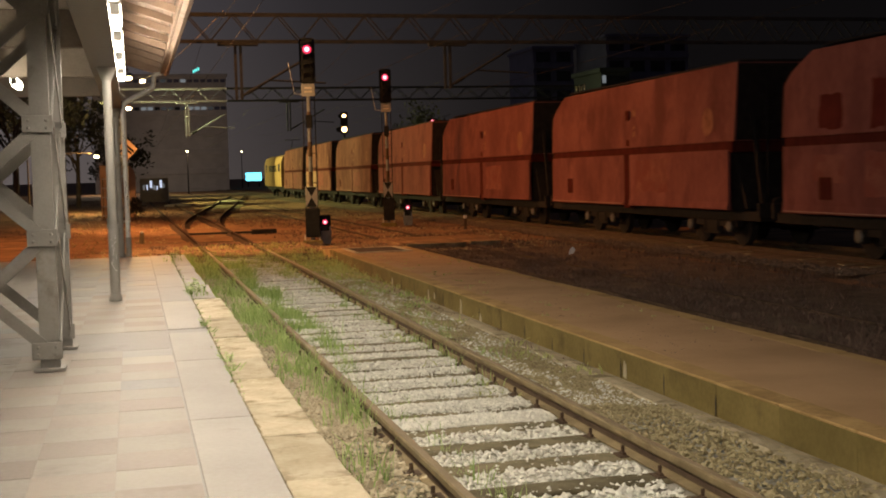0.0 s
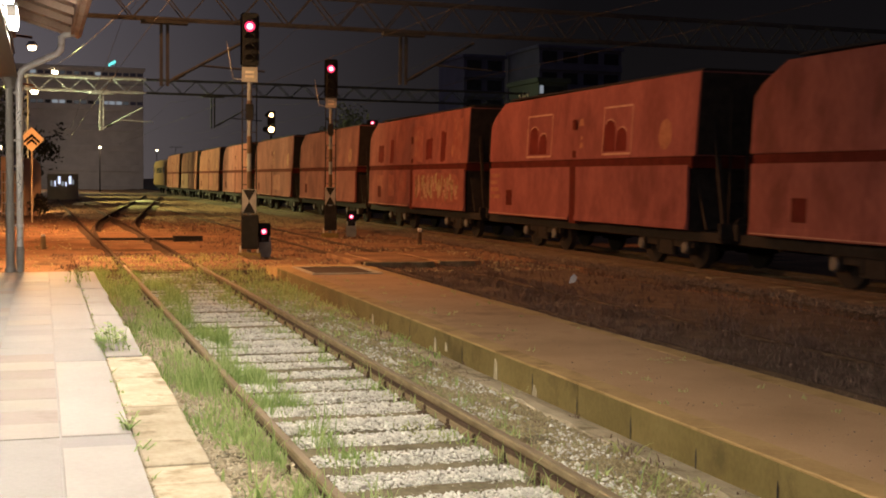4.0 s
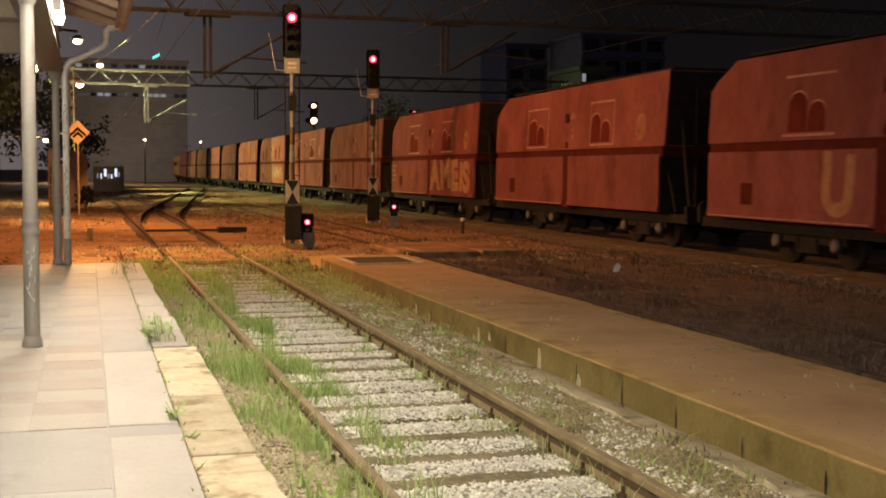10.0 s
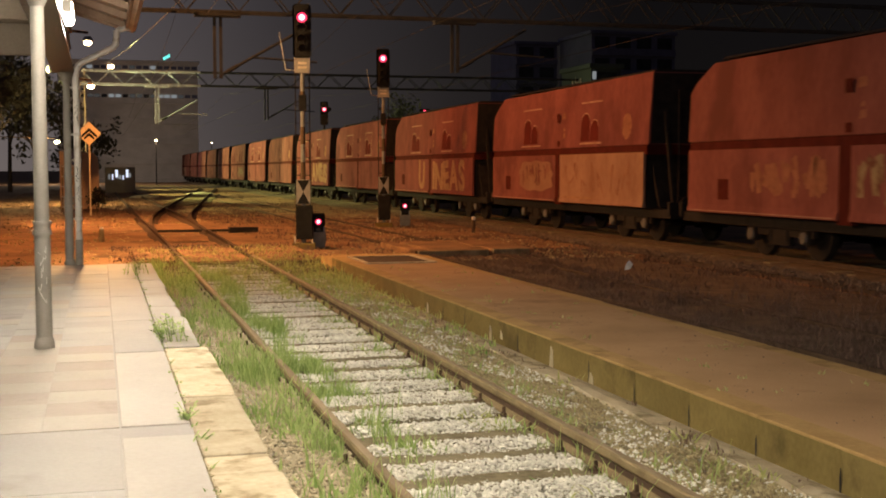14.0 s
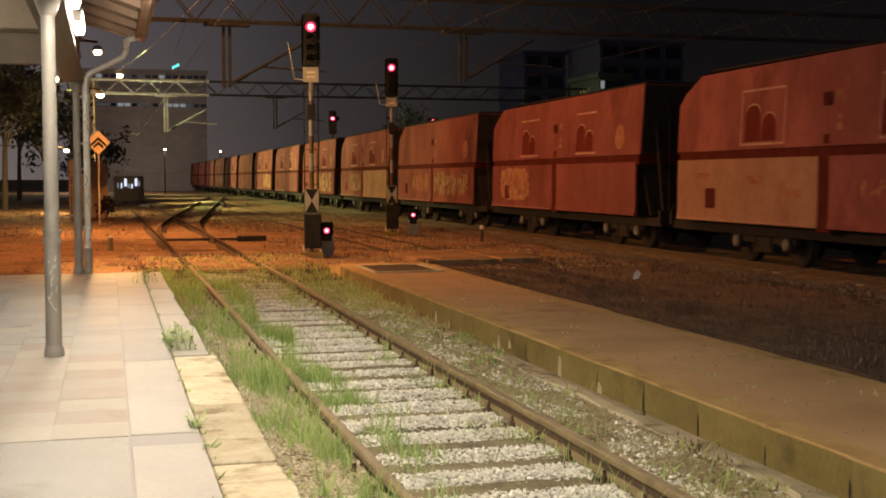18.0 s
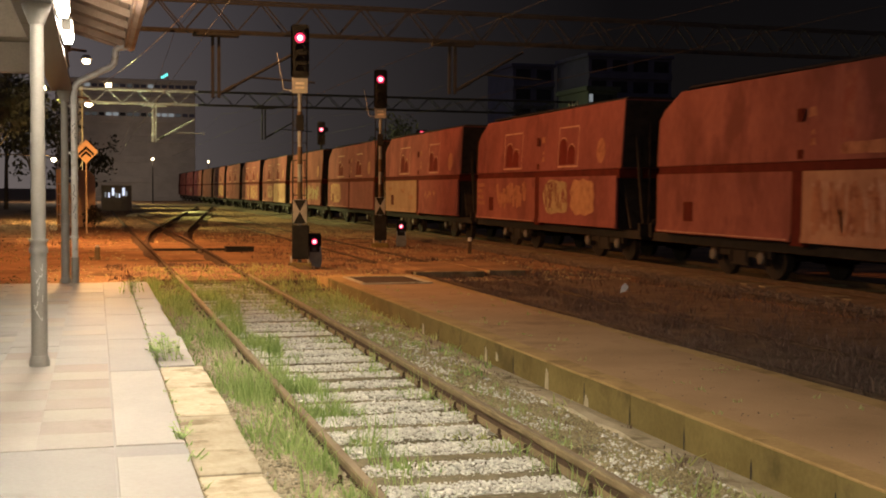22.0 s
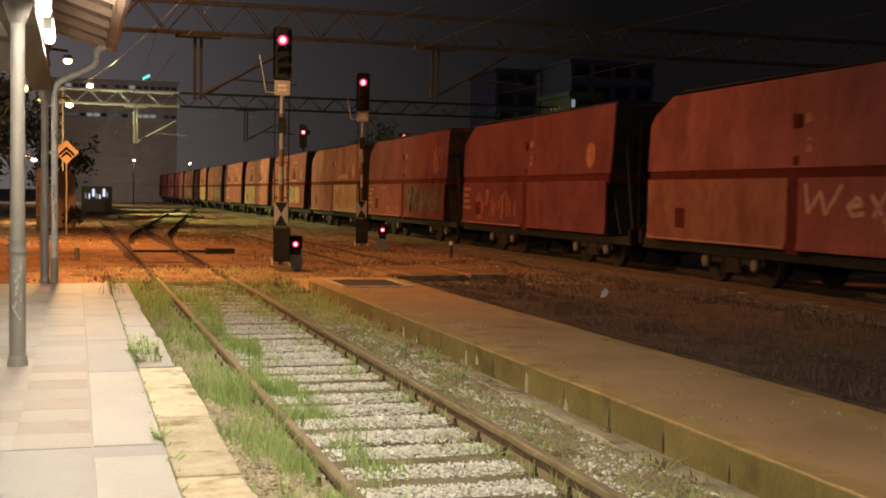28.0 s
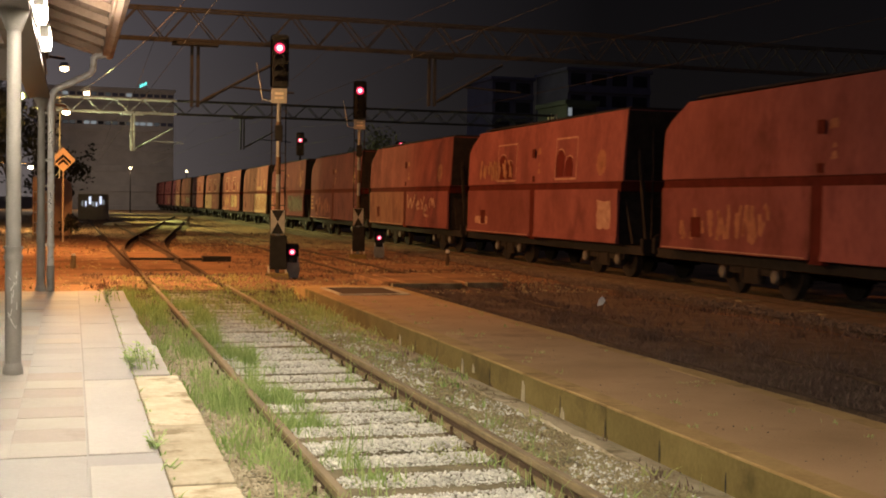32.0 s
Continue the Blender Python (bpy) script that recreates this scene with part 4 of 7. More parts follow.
def build_low_platform():
    p = thing("low_platform", (0, 0, 0), "low island platform of old concrete with an asphalt top", "platform", kind="structure")
    part("asphalt_top", Mesh().box(4.62, 6.10, -14, 23.4, -0.3, 0.121), ASPHALT, p, "dusty brown asphalt surface")
    rnd = random.Random(5)
    ys = [8.52 + 1.01 * i for i in range(-22, 15)]
    faces = []
    for k in range(4):
        bm = bmesh.new()
        bmesh.ops.create_cube(bm, size=1)
        bmesh.ops.subdivide_edges(bm, edges=bm.edges[:], cuts=3, use_grid_fill=True)
        for q in bm.verts:
            nx, ny, nz = q.co
            q.co = (0.10 * nx, ny * 1.006, nz * 0.42)
            q.co += Vector((noise.noise(q.co * 5 + Vector((k, 0, 0))) * 0.006, 0, 0))
        me = bpy.data.meshes.new("wall_block")
        bm.to_mesh(me)
        bm.free()
        me.materials.append(CONCRETE)
        faces.append(me)
    cope = [Mesh().box(-0.115, 0.115, -0.5045, 0.5045, 0.006, 0.030, 0.006).data("coping_block", COPING) for k in range(2)]
    for y in ys:
        o = part("wall_block", rnd.choice(faces), CONCRETE, p)
        o.matrix_basis = pose(4.45 + rnd.uniform(-0.003, 0.003), y + 0.505, -0.112, 0, 0, rnd.uniform(-0.15, 0.15))
        o = part("coping_block", rnd.choice(cope), COPING, p)
        o.matrix_basis = pose(4.512 + rnd.uniform(-0.002, 0.002), y + 0.505, 0.092 + rnd.uniform(-0.003, 0.003), 0, 0, rnd.uniform(-0.3, 0.3))
        o = part("coping_block", rnd.choice(cope), COPING, p)
        o.matrix_basis = pose(6.16 + rnd.uniform(-0.01, 0.01), y + 0.505, 0.092 + rnd.uniform(-0.004, 0.004), 0, 0, rnd.uniform(-0.3, 0.3))
    part("far_wall", Mesh().box(6.06, 6.16, -14, 23.9, -0.4, 0.055), CONCRETE, p)
    # lime streaks and dark seams on the wall
    rs = random.Random(12)

    def streak(y, top, foot, w):
        m = Mesh()
        for dy in (0.0, 0.035):
            a = [(y - dy - w * 0.25, top - dy), (y - dy + w * 0.25, top - dy * 0.5), (y - dy + w * rs.uniform(0.5, 1.0), foot + rs.uniform(0, 0.03)), (y - dy - w * rs.uniform(0.4, 0.8), foot)]
            m.add([(4.392, *q) for q in a] + [(4.40, *q) for q in a], [(0, 1, 2, 3), (7, 6, 5, 4), (0, 4, 5, 1), (1, 5, 6, 2), (2, 6, 7, 3), (3, 7, 4, 0)])
        part("lime_streak", m, KERB, p, "pale lime streak")

    for k, y in enumerate(ys):
        if 3 < y < 16:
            top = rs.uniform(-0.02, 0.06)
            part("wall_seam", Mesh().add([(4.393, y - 0.004, top), (4.393, y + 0.004, top), (4.393, y + 0.013, top - 0.07), (4.393, y + 0.006, -0.20), (4.393, y - 0.006, -0.20), (4.393, y - 0.012, top - 0.08)], [(0, 1, 2, 3, 4, 5)]), DARK, p, "dark open joint")
    for y, top, foot, w in ((13.55, 0.01, -0.20, 0.04), (11.54, 0.04, -0.20, 0.05), (10.50, -0.06, -0.22, 0.06), (20.48, -0.10, -0.20, 0.05), (13.15, 0.0, -0.10, 0.03), (16.4, -0.02, -0.18, 0.03), (5.4, 0.02, -0.15, 0.03)):
        streak(y, top, foot, w)
    # footing in front of the wall
    vs, n = [], 260
    for j in range(n):
        y = -10 + 34 * j / (n - 1)
        e = noise.noise(Vector((y * 0.9, 3, 0))) * 0.08
        vs += [(4.10 + e, y, -0.24), (4.15 + e, y, -0.150 + noise.noise(Vector((y * 2, 0, 5))) * 0.035 + noise.noise(Vector((y * 7, 2, 5))) * 0.012), (4.26 + e * 0.5, y, -0.146 + noise.noise(Vector((y * 1.3, 4, 5))) * 0.022), (4.42, y, -0.172)]
    fs = [(4 * j + i, 4 * j + i + 1, 4 * j + 5 + i, 4 * j + 4 + i) for j in range(n - 1) for i in range(3)]
    part("footing", soup("footing", np.array(vs), np.array(fs), FOOTING), FOOTING, p, "crumbled concrete footing")
    # end of the platform, with a hatch
    m = Mesh().add([(4.40, 23.35, 0.118), (6.35, 23.35, 0.118), (6.9, 27.0, -0.08), (4.55, 27.2, -0.08), (4.40, 23.35, -0.3), (6.35, 23.35, -0.3), (6.9, 27.0, -0.3), (4.55, 27.2, -0.3)],
                   [(0, 1, 2, 3), (0, 4, 5, 1), (1, 5, 6, 2), (2, 6, 7, 3), (3, 7, 4, 0)])
    part("end_ramp", m, COPING, p, "sloping concrete end")
    h = thing("hatch_cover", (5.32, 22.58, 0.122), "dark hatch cover in a pale concrete frame on the platform end", "hatch")
    part("hatch_frame", Mesh().box(-0.66, 0.66, -0.93, -0.83, 0, 0.024, 0.004).box(-0.66, 0.66, 0.83, 0.93, 0, 0.02, 0.004).box(-0.66, -0.57, -0.83, 0.83, 0, 0.02, 0.004).box(0.57, 0.70, -0.83, 0.83, 0, 0.02, 0.004), KERB, h)
    part("hatch_plate", Mesh().box(-0.565, 0.565, -0.825, 0.825, 0, 0.010), RUST_DARK, h, "dark rusty plate")
    return p


build_low_platform()


def build_crossing():
    c = thing("foot_crossing", (0, 0, 0), "earth-covered crossing of concrete slabs over the tracks", "crossing", kind="structure")
    for x0, x1, y0, y1, zt in ((0.7, 1.53, 25.6, 29.6, -0.03), (1.72, 3.03, 25.15, 29.5, -0.02), (3.22, 4.6, 25.35, 29.8, -0.03), (7.05, 7.38, 27.4, 31.0, -0.05), (7.53, 8.88, 27.5, 31.0, -0.05), (9.03, 10.1, 27.7, 31.2, -0.06)):
        part("crossing_slab", Mesh().box(x0, x1, y0, y1, -0.3, zt, 0.012), EARTH, c)
    for x0, x1, y in ((1.90, 3.03, 25.12), (3.26, 4.3, 25.32), (7.1, 8.8, 27.36), (9.0, 9.9, 27.6)):
        part("edge_beam", Mesh().box(x0, x1, y - 0.14, y + 0.03, -0.25, -0.05, 0.01), TIMBER, c, "dark beam along the slab edge")


build_crossing()

# ---------------------------------------------------------------- canopy and what hangs on it


def build_canopy():
    c = thing("platform_canopy", (0, 0, 0), "station canopy with a sloping timber soffit and grey steel beam", "canopy", kind="structure")
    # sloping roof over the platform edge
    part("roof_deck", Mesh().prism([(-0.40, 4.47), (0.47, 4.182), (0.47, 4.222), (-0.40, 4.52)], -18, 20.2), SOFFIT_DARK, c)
    for k in range(7):
        x0, x1 = -0.38 + 0.115 * k, -0.38 + 0.115 * (k + 1) - 0.006
        z0, z1 = 4.466 - 0.33 * (x0 + 0.40), 4.466 - 0.33 * (x1 + 0.40)
        part("soffit_board", Mesh().prism([(x0, z0 - 0.02), (x1, z1 - 0.02), (x1, z1), (x0, z0)], -18, 20.15), SOFFIT, c)
    raf = Mesh().add([(-0.40, -0.04, 4.34), (0.44, -0.04, 4.065), (0.44, -0.04, 4.165), (-0.40, -0.04, 4.446), (-0.40, 0.04, 4.34), (0.44, 0.04, 4.065), (0.44, 0.04, 4.165), (-0.40, 0.04, 4.446)],
                     [(0, 1, 2, 3), (4, 7, 6, 5), (0, 4, 5, 1), (1, 5, 6, 2), (2, 6, 7, 3), (3, 7, 4, 0)]).data("rafter", SOFFIT)
    for k in range(34):
        part("rafter", raf, SOFFIT, c).location = (0, 20.0 - 1.15 * k, 0)
    part("fascia", Mesh().box(0.445, 0.485, -18, 20.25, 4.05, 4.235, 0.004), SOFFIT, c, "brown timber fascia")
    part("end_board", Mesh().add([(-0.40, 20.16, 4.30), (0.44, 20.16, 4.05), (0.44, 20.16, 4.22), (-0.40, 20.16, 4.52), (-0.40, 20.22, 4.30), (0.44, 20.22, 4.05), (0.44, 20.22, 4.22), (-0.40, 20.22, 4.52)],
                                 [(0, 1, 2, 3), (4, 7, 6, 5), (0, 4, 5, 1), (1, 5, 6, 2), (2, 6, 7, 3), (3, 7, 4, 0)]), SOFFIT, c)
    g = [(x - 0.178, z + 0.08) for x, z in ((0.66, 4.07), (0.67, 3.98), (0.73, 3.95), (0.79, 3.98), (0.80, 4.07), (0.785, 4.07), (0.775, 3.995), (0.73, 3.97), (0.685, 3.995), (0.675, 4.07))]
    part("gutter", Mesh().prism(g, -18, 20.3), SOFFIT, c, "half-round brown-painted gutter")
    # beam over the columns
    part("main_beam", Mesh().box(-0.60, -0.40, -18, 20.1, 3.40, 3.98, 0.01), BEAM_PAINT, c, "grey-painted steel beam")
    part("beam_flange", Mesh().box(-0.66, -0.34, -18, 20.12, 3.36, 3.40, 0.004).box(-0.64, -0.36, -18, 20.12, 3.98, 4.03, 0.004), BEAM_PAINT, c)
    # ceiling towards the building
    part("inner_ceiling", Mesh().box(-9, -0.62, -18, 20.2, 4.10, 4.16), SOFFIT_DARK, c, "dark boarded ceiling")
    for k in range(9):
        y = 20.1 - 4.65 * k
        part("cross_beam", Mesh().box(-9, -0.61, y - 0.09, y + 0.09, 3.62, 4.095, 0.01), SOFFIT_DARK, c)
    part("conduit", Mesh().rod((-0.372, -18, 3.66), (-0.372, 19.2, 3.66), 0.014, n=6), STEEL, c)
    return c


build_canopy()


def column(y, label):
    t = thing("canopy_column", (-0.465, y, 0.35), label, "column", "canopy columns")
    part("base", Mesh().rod((0, 0, 0), (0, 0, 0.045), 0.086, 0.083, 20).rod((0, 0, 0.045), (0, 0, 0.09), 0.083, 0.070, 20), PAINT_GREY, t, smooth=True)
    part("lower_shaft", Mesh().rod((0, 0, 0.07), (0, 0, 0.98), 0.0665, 0.0665, 20), PAINT_GREY, t, smooth=True)
    part("collar", Mesh().rod((0, 0, 0.95), (0, 0, 0.99), 0.078, 0.078, 20).rod((0, 0, 0.985), (0, 0, 1.045), 0.070, 0.070, 20).rod((0, 0, 1.045), (0, 0, 1.065), 0.080, 0.080, 20), PAINT_GREY, t, "ringed collar", smooth=True)
    part("shaft", Mesh().rod((0, 0, 1.04), (0, 0, 2.86), 0.061, 0.056, 20), PAINT_GREY, t, smooth=True)
    part("capital", Mesh().rod((0, 0, 2.84), (0, 0, 3.01), 0.062, 0.125, 20), PAINT_GREY, t, smooth=True)
    return t


col = column(10.70, "grey cast-iron canopy column with scratched writing")
scr = Mesh()
rnd = random.Random(2)
zz = 0.86
for k in range(9):
    a0, a1 = rnd.uniform(-0.6, 0.5), rnd.uniform(-0.6, 0.5)
    p0 = Vector((0.068 * math.sin(a0), -0.068 * math.cos(a0), zz))
    p1 = Vector((0.068 * math.sin(a1), -0.068 * math.cos(a1), zz - 0.06))
    scr.rod(p0, p1, 0.004, n=4)
    scr.rod(p1, p1 + Vector((rnd.uniform(-0.02, 0.02), 0, 0.03)), 0.004, n=4)
    zz -= 0.052
tagged(part("scratched_tag", scr, SIGN_WHITE, col, "illegible white scratched tag"), kind="stuff")
column(20.0, "grey cast-iron canopy column at the platform end")


def downpipe():
    t = thing("downpipe", (-0.32, 20.0, 0.35), "zinc rainwater downpipe beside the end column", "pipe")
    part("pipe", Mesh().pipe([(0, 0, 0), (0, 0, 2.98), (0.008, 0, 3.05), (0.04, 0, 3.12), (0.10, 0, 3.17), (0.30, 0, 3.27), (0.50, 0, 3.37), (0.57, 0, 3.41), (0.615, 0, 3.47), (0.625, 0, 3.55), (0.63, 0, 3.68)], 0.052, 14), ZINC, t, smooth=True)
    part("upper_elbow", Mesh().pipe([(0.63, 0, 3.66), (0.68, 0, 3.70), (0.86, 0, 3.74)], 0.05, 12), ZINC, t, smooth=True)
    for z in (0.70, 1.62, 2.02, 2.75):
        part("pipe_clamp", Mesh().rod((0, 0, z), (0, 0, z + 0.05), 0.061, n=14).box(-0.15, 0.0, -0.012, 0.012, z + 0.01, z + 0.04), ZINC, t)
    part("shoe", Mesh().rod((0, 0, 0.0), (0, 0, 0.40), 0.062, n=14), PAINT_GREY, t, "grey cast-iron foot", smooth=True)
    bars = Mesh()
    r = random.Random(3)
    for z0 in (1.55, 1.25, 2.5):
        for k in range(5):
            z = z0 - 0.05 * k
            bars.rod((r.uniform(-0.03, 0.03), -0.052, z), (r.uniform(-0.03, 0.03), -0.052, z - 0.05), 0.005, n=4)
    tagged(part("marker_scrawl", bars, SIGN_BLACK, t, "illegible black marker scrawl"), kind="stuff")


downpipe()


def tube_lamp(y):
    t = thing("tube_lamp", (-0.30, y, 3.60), "lit fluorescent tube lamp hung along the canopy beam", "lamp", "canopy lamps")
    part("housing", Mesh().box(-0.065, 0.065, -0.60, 0.60, 0.06, 0.10, 0.01), SIGN_WHITE, t)
    part("diffuser", Mesh().prism([(-0.058, 0.06), (-0.062, -0.01), (-0.04, -0.07), (0.04, -0.07), (0.062, -0.01), (0.058, 0.06)], -0.56, 0.56), LIT_TUBE, t, "glowing white diffuser")
    part("end_cap", Mesh().box(-0.05, 0.05, -0.575, -0.56, -0.05, 0.06, 0.006), SIGN_WHITE, t)
    part("end_cap", Mesh().box(-0.05, 0.05, 0.56, 0.575, -0.05, 0.06, 0.006), SIGN_WHITE, t)
    part("bracket", Mesh().box(-0.12, 0.0, -0.02, 0.02, 0.10, 0.15).box(-0.12, -0.09, -0.02, 0.02, 0.10, 0.38), STEEL, t)
    return t


first = tube_lamp(LAMP_Y[0])
for ly in LAMP_Y[1:]:
    copy_thing(first, pose(-0.30, ly, 3.60))
# fixtures of the added inner tubes
for ly in ADDED_INNER_Y:
    copy_thing(first, pose(-2.2, ly, 3.74))


def lattice_column():
    t = thing("lattice_mast", (-0.91, 4.87, 0.35), "white-painted riveted lattice mast standing on the platform", "mast")
    w, d = 1.02, 1.30
    legs = [(0, 0), (0.04, d), (-w, 0), (-w, d)]
    for x, y in legs:
        part("leg", Mesh().box(x - 0.080, x + 0.075, y - 0.010, y + 0.010, 0, 3.66).box(x + 0.057, x + 0.075, y + 0.010, y + 0.13, 0, 3.66), PAINT_GREY, t)
        part("foot_plate", Mesh().box(x - 0.13, x + 0.12, y - 0.08, y + 0.15, 0, 0.025, 0.004), PAINT_GREY, t)
    for k in range(4):
        z0, z1 = 0.17 + 0.93 * k, 0.17 + 0.93 * (k + 1)
        for y in (-0.018, d - 0.018):
            part("brace", Mesh().bar((-w, y, z0), (0, y, z1), 0.014, 0.095), PAINT_GREY, t)
            part("brace", Mesh().bar((-w, y - 0.02, z1), (0, y - 0.02, z0), 0.014, 0.095), PAINT_GREY, t)
        for x in (0.085, -w - 0.10):
            part("brace", Mesh().bar((x, 0.03, z0), (x, d + 0.03, z1), 0.012, 0.08), PAINT_GREY, t)
            part("brace", Mesh().bar((x + 0.016, 0.03, z1), (x + 0.016, d + 0.03, z0), 0.012, 0.08), PAINT_GREY, t)
    for x, y in legs:
        for z in (0.10, 1.03, 1.96, 2.89):
            g = part("gusset", Mesh().box(x - 0.14, x + 0.10, y - 0.055, y - 0.047, z, z + 0.14, 0.003), PAINT_GREY, t)
            tagged(part("rivets", Mesh().rod((x - 0.09, y - 0.058, z + 0.04), (x - 0.09, y - 0.068, z + 0.04), 0.014, 0.008, 8).rod((x - 0.09, y - 0.058, z + 0.10), (x - 0.09, y - 0.068, z + 0.10), 0.014, 0.008, 8)
                 .rod((x + 0.05, y - 0.058, z + 0.04), (x + 0.05, y - 0.068, z + 0.04), 0.014, 0.008, 8).rod((x + 0.05, y - 0.058, z + 0.10), (x + 0.05, y - 0.068, z + 0.10), 0.014, 0.008, 8), PAINT_GREY, g), kind="stuff")


lattice_column()

# ---------------------------------------------------------------- signals


def lens(bm_parent, name, z, mat_ring, mat_core, r, parent, y=-0.16):
    d = part(name, Mesh().rod((0, y, z), (0, y - 0.012, z), r, r * 0.96, 18), mat_ring, parent)
    if mat_core:
        part("bulb", Mesh().rod((0, y - 0.013, z), (0, y - 0.022, z), r * 0.62, r * 0.5, 14), mat_core, d, "glowing bulb")
    return d


def hood(z, r, y=-0.15, n=10):
    m = Mesh()
    vs = []
    for yy in (y, y - 0.2):
        for k in range(n + 1):
            a = math.pi * (1.08 - 1.16 * k / n)
            for q in (r, r + 0.012):
                vs.append((q * math.cos(a), yy, z + q * math.sin(a)))
    s = 2 * (n + 1)
    fs = []
    for k in range(n):
        i = 2 * k
        fs += [(i, i + 2, s + i + 2, s + i), (i + 1, s + i + 1, s + i + 3, i + 3), (s + i, s + i + 2, s + i + 3, s + i + 1), (i, i + 1, i + 3, i + 2)]
    return m.add(vs, fs)


def main_signal(at, z_red, plate_z, label, turn=0, scale=1.0):
    t = thing("railway_signal", pose(*at, 0, 0, turn), label, "signal", "railway signals")
    part("foundation", Mesh().box(-0.3, 0.3, -0.3, 0.3, -0.1, 0.12, 0.02), CONCRETE, t)
    part("mast", Mesh().rod((0, 0, 0.1), (0, 0, z_red + 0.2), 0.060, 0.055, 14), MAST_PAINT, t, "faded white mast", smooth=True)
    for z in (1.75, 2.65, 3.55):
        if z < z_red - 1.5:
            part("mast_band", Mesh().rod((0, 0, z), (0, 0, z + 0.45), 0.064, 0.063, 14), RUST_DARK, t, "dark painted band", smooth=True)
    b = part("backboard", Mesh().box(-0.235, 0.235, -0.14, -0.11, z_red - 1.02, z_red + 0.34, 0.06), SIGN_BLACK, t, "tall black backboard")
    part("lamp_case", Mesh().box(-0.16, 0.16, -0.11, 0.12, z_red - 0.95, z_red + 0.28, 0.03), SIGN_BLACK, t)
    lens(None, "red_lens", z_red, LIT_RED, LIT_RED_CORE, 0.13, b)
    for z in (z_red - 0.28, z_red - 0.56, z_red - 0.82):
        lens(None, "dark_lens", z, SIGN_BLACK, None, 0.095, b)
    for z in (z_red, z_red - 0.28, z_red - 0.56, z_red - 0.82):
        part("hood", hood(z, 0.16 if z == z_red else 0.118), SIGN_BLACK, b)
    n = part("number_plate", Mesh().box(-0.20, 0.20, -0.13, -0.11, plate_z - 0.20, plate_z + 0.20, 0.01), PLATE_GREY, t, "white plate with dark bars")
    part("plate_bar", Mesh().box(-0.11, 0.11, -0.138, -0.13, plate_z + 0.02, plate_z + 0.08), SIGN_RUST, n)
    part("plate_bar", Mesh().box(-0.11, 0.11, -0.138, -0.13, plate_z - 0.09, plate_z - 0.03), SIGN_RUST, n)
    # striped cross board
    x = part("hourglass_board", Mesh().box(-0.18, 0.18, -0.12, -0.10, 1.12, 1.74, 0.004), PLATE_GREY, t, "dull white board with a black hourglass")
    part("hourglass", Mesh().add([(-0.16, -0.126, 1.73), (0.16, -0.126, 1.73), (0, -0.126, 1.44), (0, -0.121, 1.44), (0.16, -0.121, 1.73), (-0.16, -0.121, 1.73)], [(0, 1, 2), (3, 4, 5), (0, 5, 4, 1), (1, 4, 3, 2), (2, 3, 5, 0)])
         .add([(-0.16, -0.126, 1.13), (0, -0.126, 1.43), (0.16, -0.126, 1.13), (0.16, -0.121, 1.13), (0, -0.121, 1.43), (-0.16, -0.121, 1.13)], [(0, 1, 2), (3, 4, 5), (0, 5, 4, 1), (1, 4, 3, 2), (2, 3, 5, 0)]), SIGN_BLACK, x)
    part("cabinet", Mesh().box(-0.20, 0.24, -0.26, 0.10, 0.22, 1.08, 0.02), SIGN_BLACK, t, "dark relay cabinet")
    for sx in (-0.22, 0.22):
        part("strut", Mesh().bar((sx, -0.2, 0.0), (sx, -0.2, 0.3), 0.05, 0.05), SIGN_RUST, t)
    part("ladder", Mesh().bar((-0.18, 0.30, 0.2), (-0.18, 0.22, z_red - 0.2), 0.03, 0.03).bar((0.18, 0.30, 0.2), (0.18, 0.22, z_red - 0.2), 0.03, 0.03), GRIME_AND_SHADE, t)
    for k in range(12):
        z = 0.5 + (z_red - 0.9) * k / 11
        part("rung", Mesh().rod((-0.18, 0.30 - 0.08 * z / z_red, z), (0.18, 0.30 - 0.08 * z / z_red, z), 0.012, n=6), GRIME_AND_SHADE, t)
    part("safety_rail", Mesh().rod((-0.42, 0.05, plate_z - 0.1), (-0.58, 0.15, z_red - 0.35), 0.014, n=6).rod((-0.42, 0.05, plate_z - 0.1), (-0.05, 0, plate_z - 0.15), 0.014, n=6), STEEL, t)
    part("top_box", Mesh().box(-0.10, 0.10, -0.12, 0.12, plate_z - 1.15, plate_z - 0.75, 0.01), SIGN_BLACK, t)
    return t


main_signal((5.06, 31.2, -0.16), 5.86, 4.66, "tall railway signal showing red above a white plate", -9)
main_signal((9.76, 42.4, -0.16), 5.91, 4.74, "tall railway signal at red behind the low platform", -13)


def dwarf_signal(at, z_red, turn, label):
    t = thing("dwarf_signal", pose(*at, 0, 0, turn), label, "signal", "dwarf signals")
    part("stand", Mesh().box(-0.16, 0.16, -0.10, 0.10, 0, 0.12, 0.01).box(-0.17, -0.13, -0.12, -0.08, 0, 0.55).box(0.13, 0.17, -0.12, -0.08, 0, 0.55), STEEL, t)
    part("plate", Mesh().box(-0.19, 0.19, -0.13, -0.115, 0.08, 0.40, 0.004), PLATE_GREY, t, "dull white plate")
    b = part("case", Mesh().box(-0.17, 0.17, -0.11, 0.12, z_red - 0.38, z_red + 0.22, 0.03), SIGN_BLACK, t, "black lamp case")
    lens(None, "red_lens", z_red, LIT_RED, LIT_RED_CORE, 0.078, b, -0.115)
    lens(None, "dark_lens", z_red - 0.20, PANEL_DARK, None, 0.05, b, -0.115)
    part("hood", hood(z_red, 0.125, -0.11), SIGN_BLACK, b)


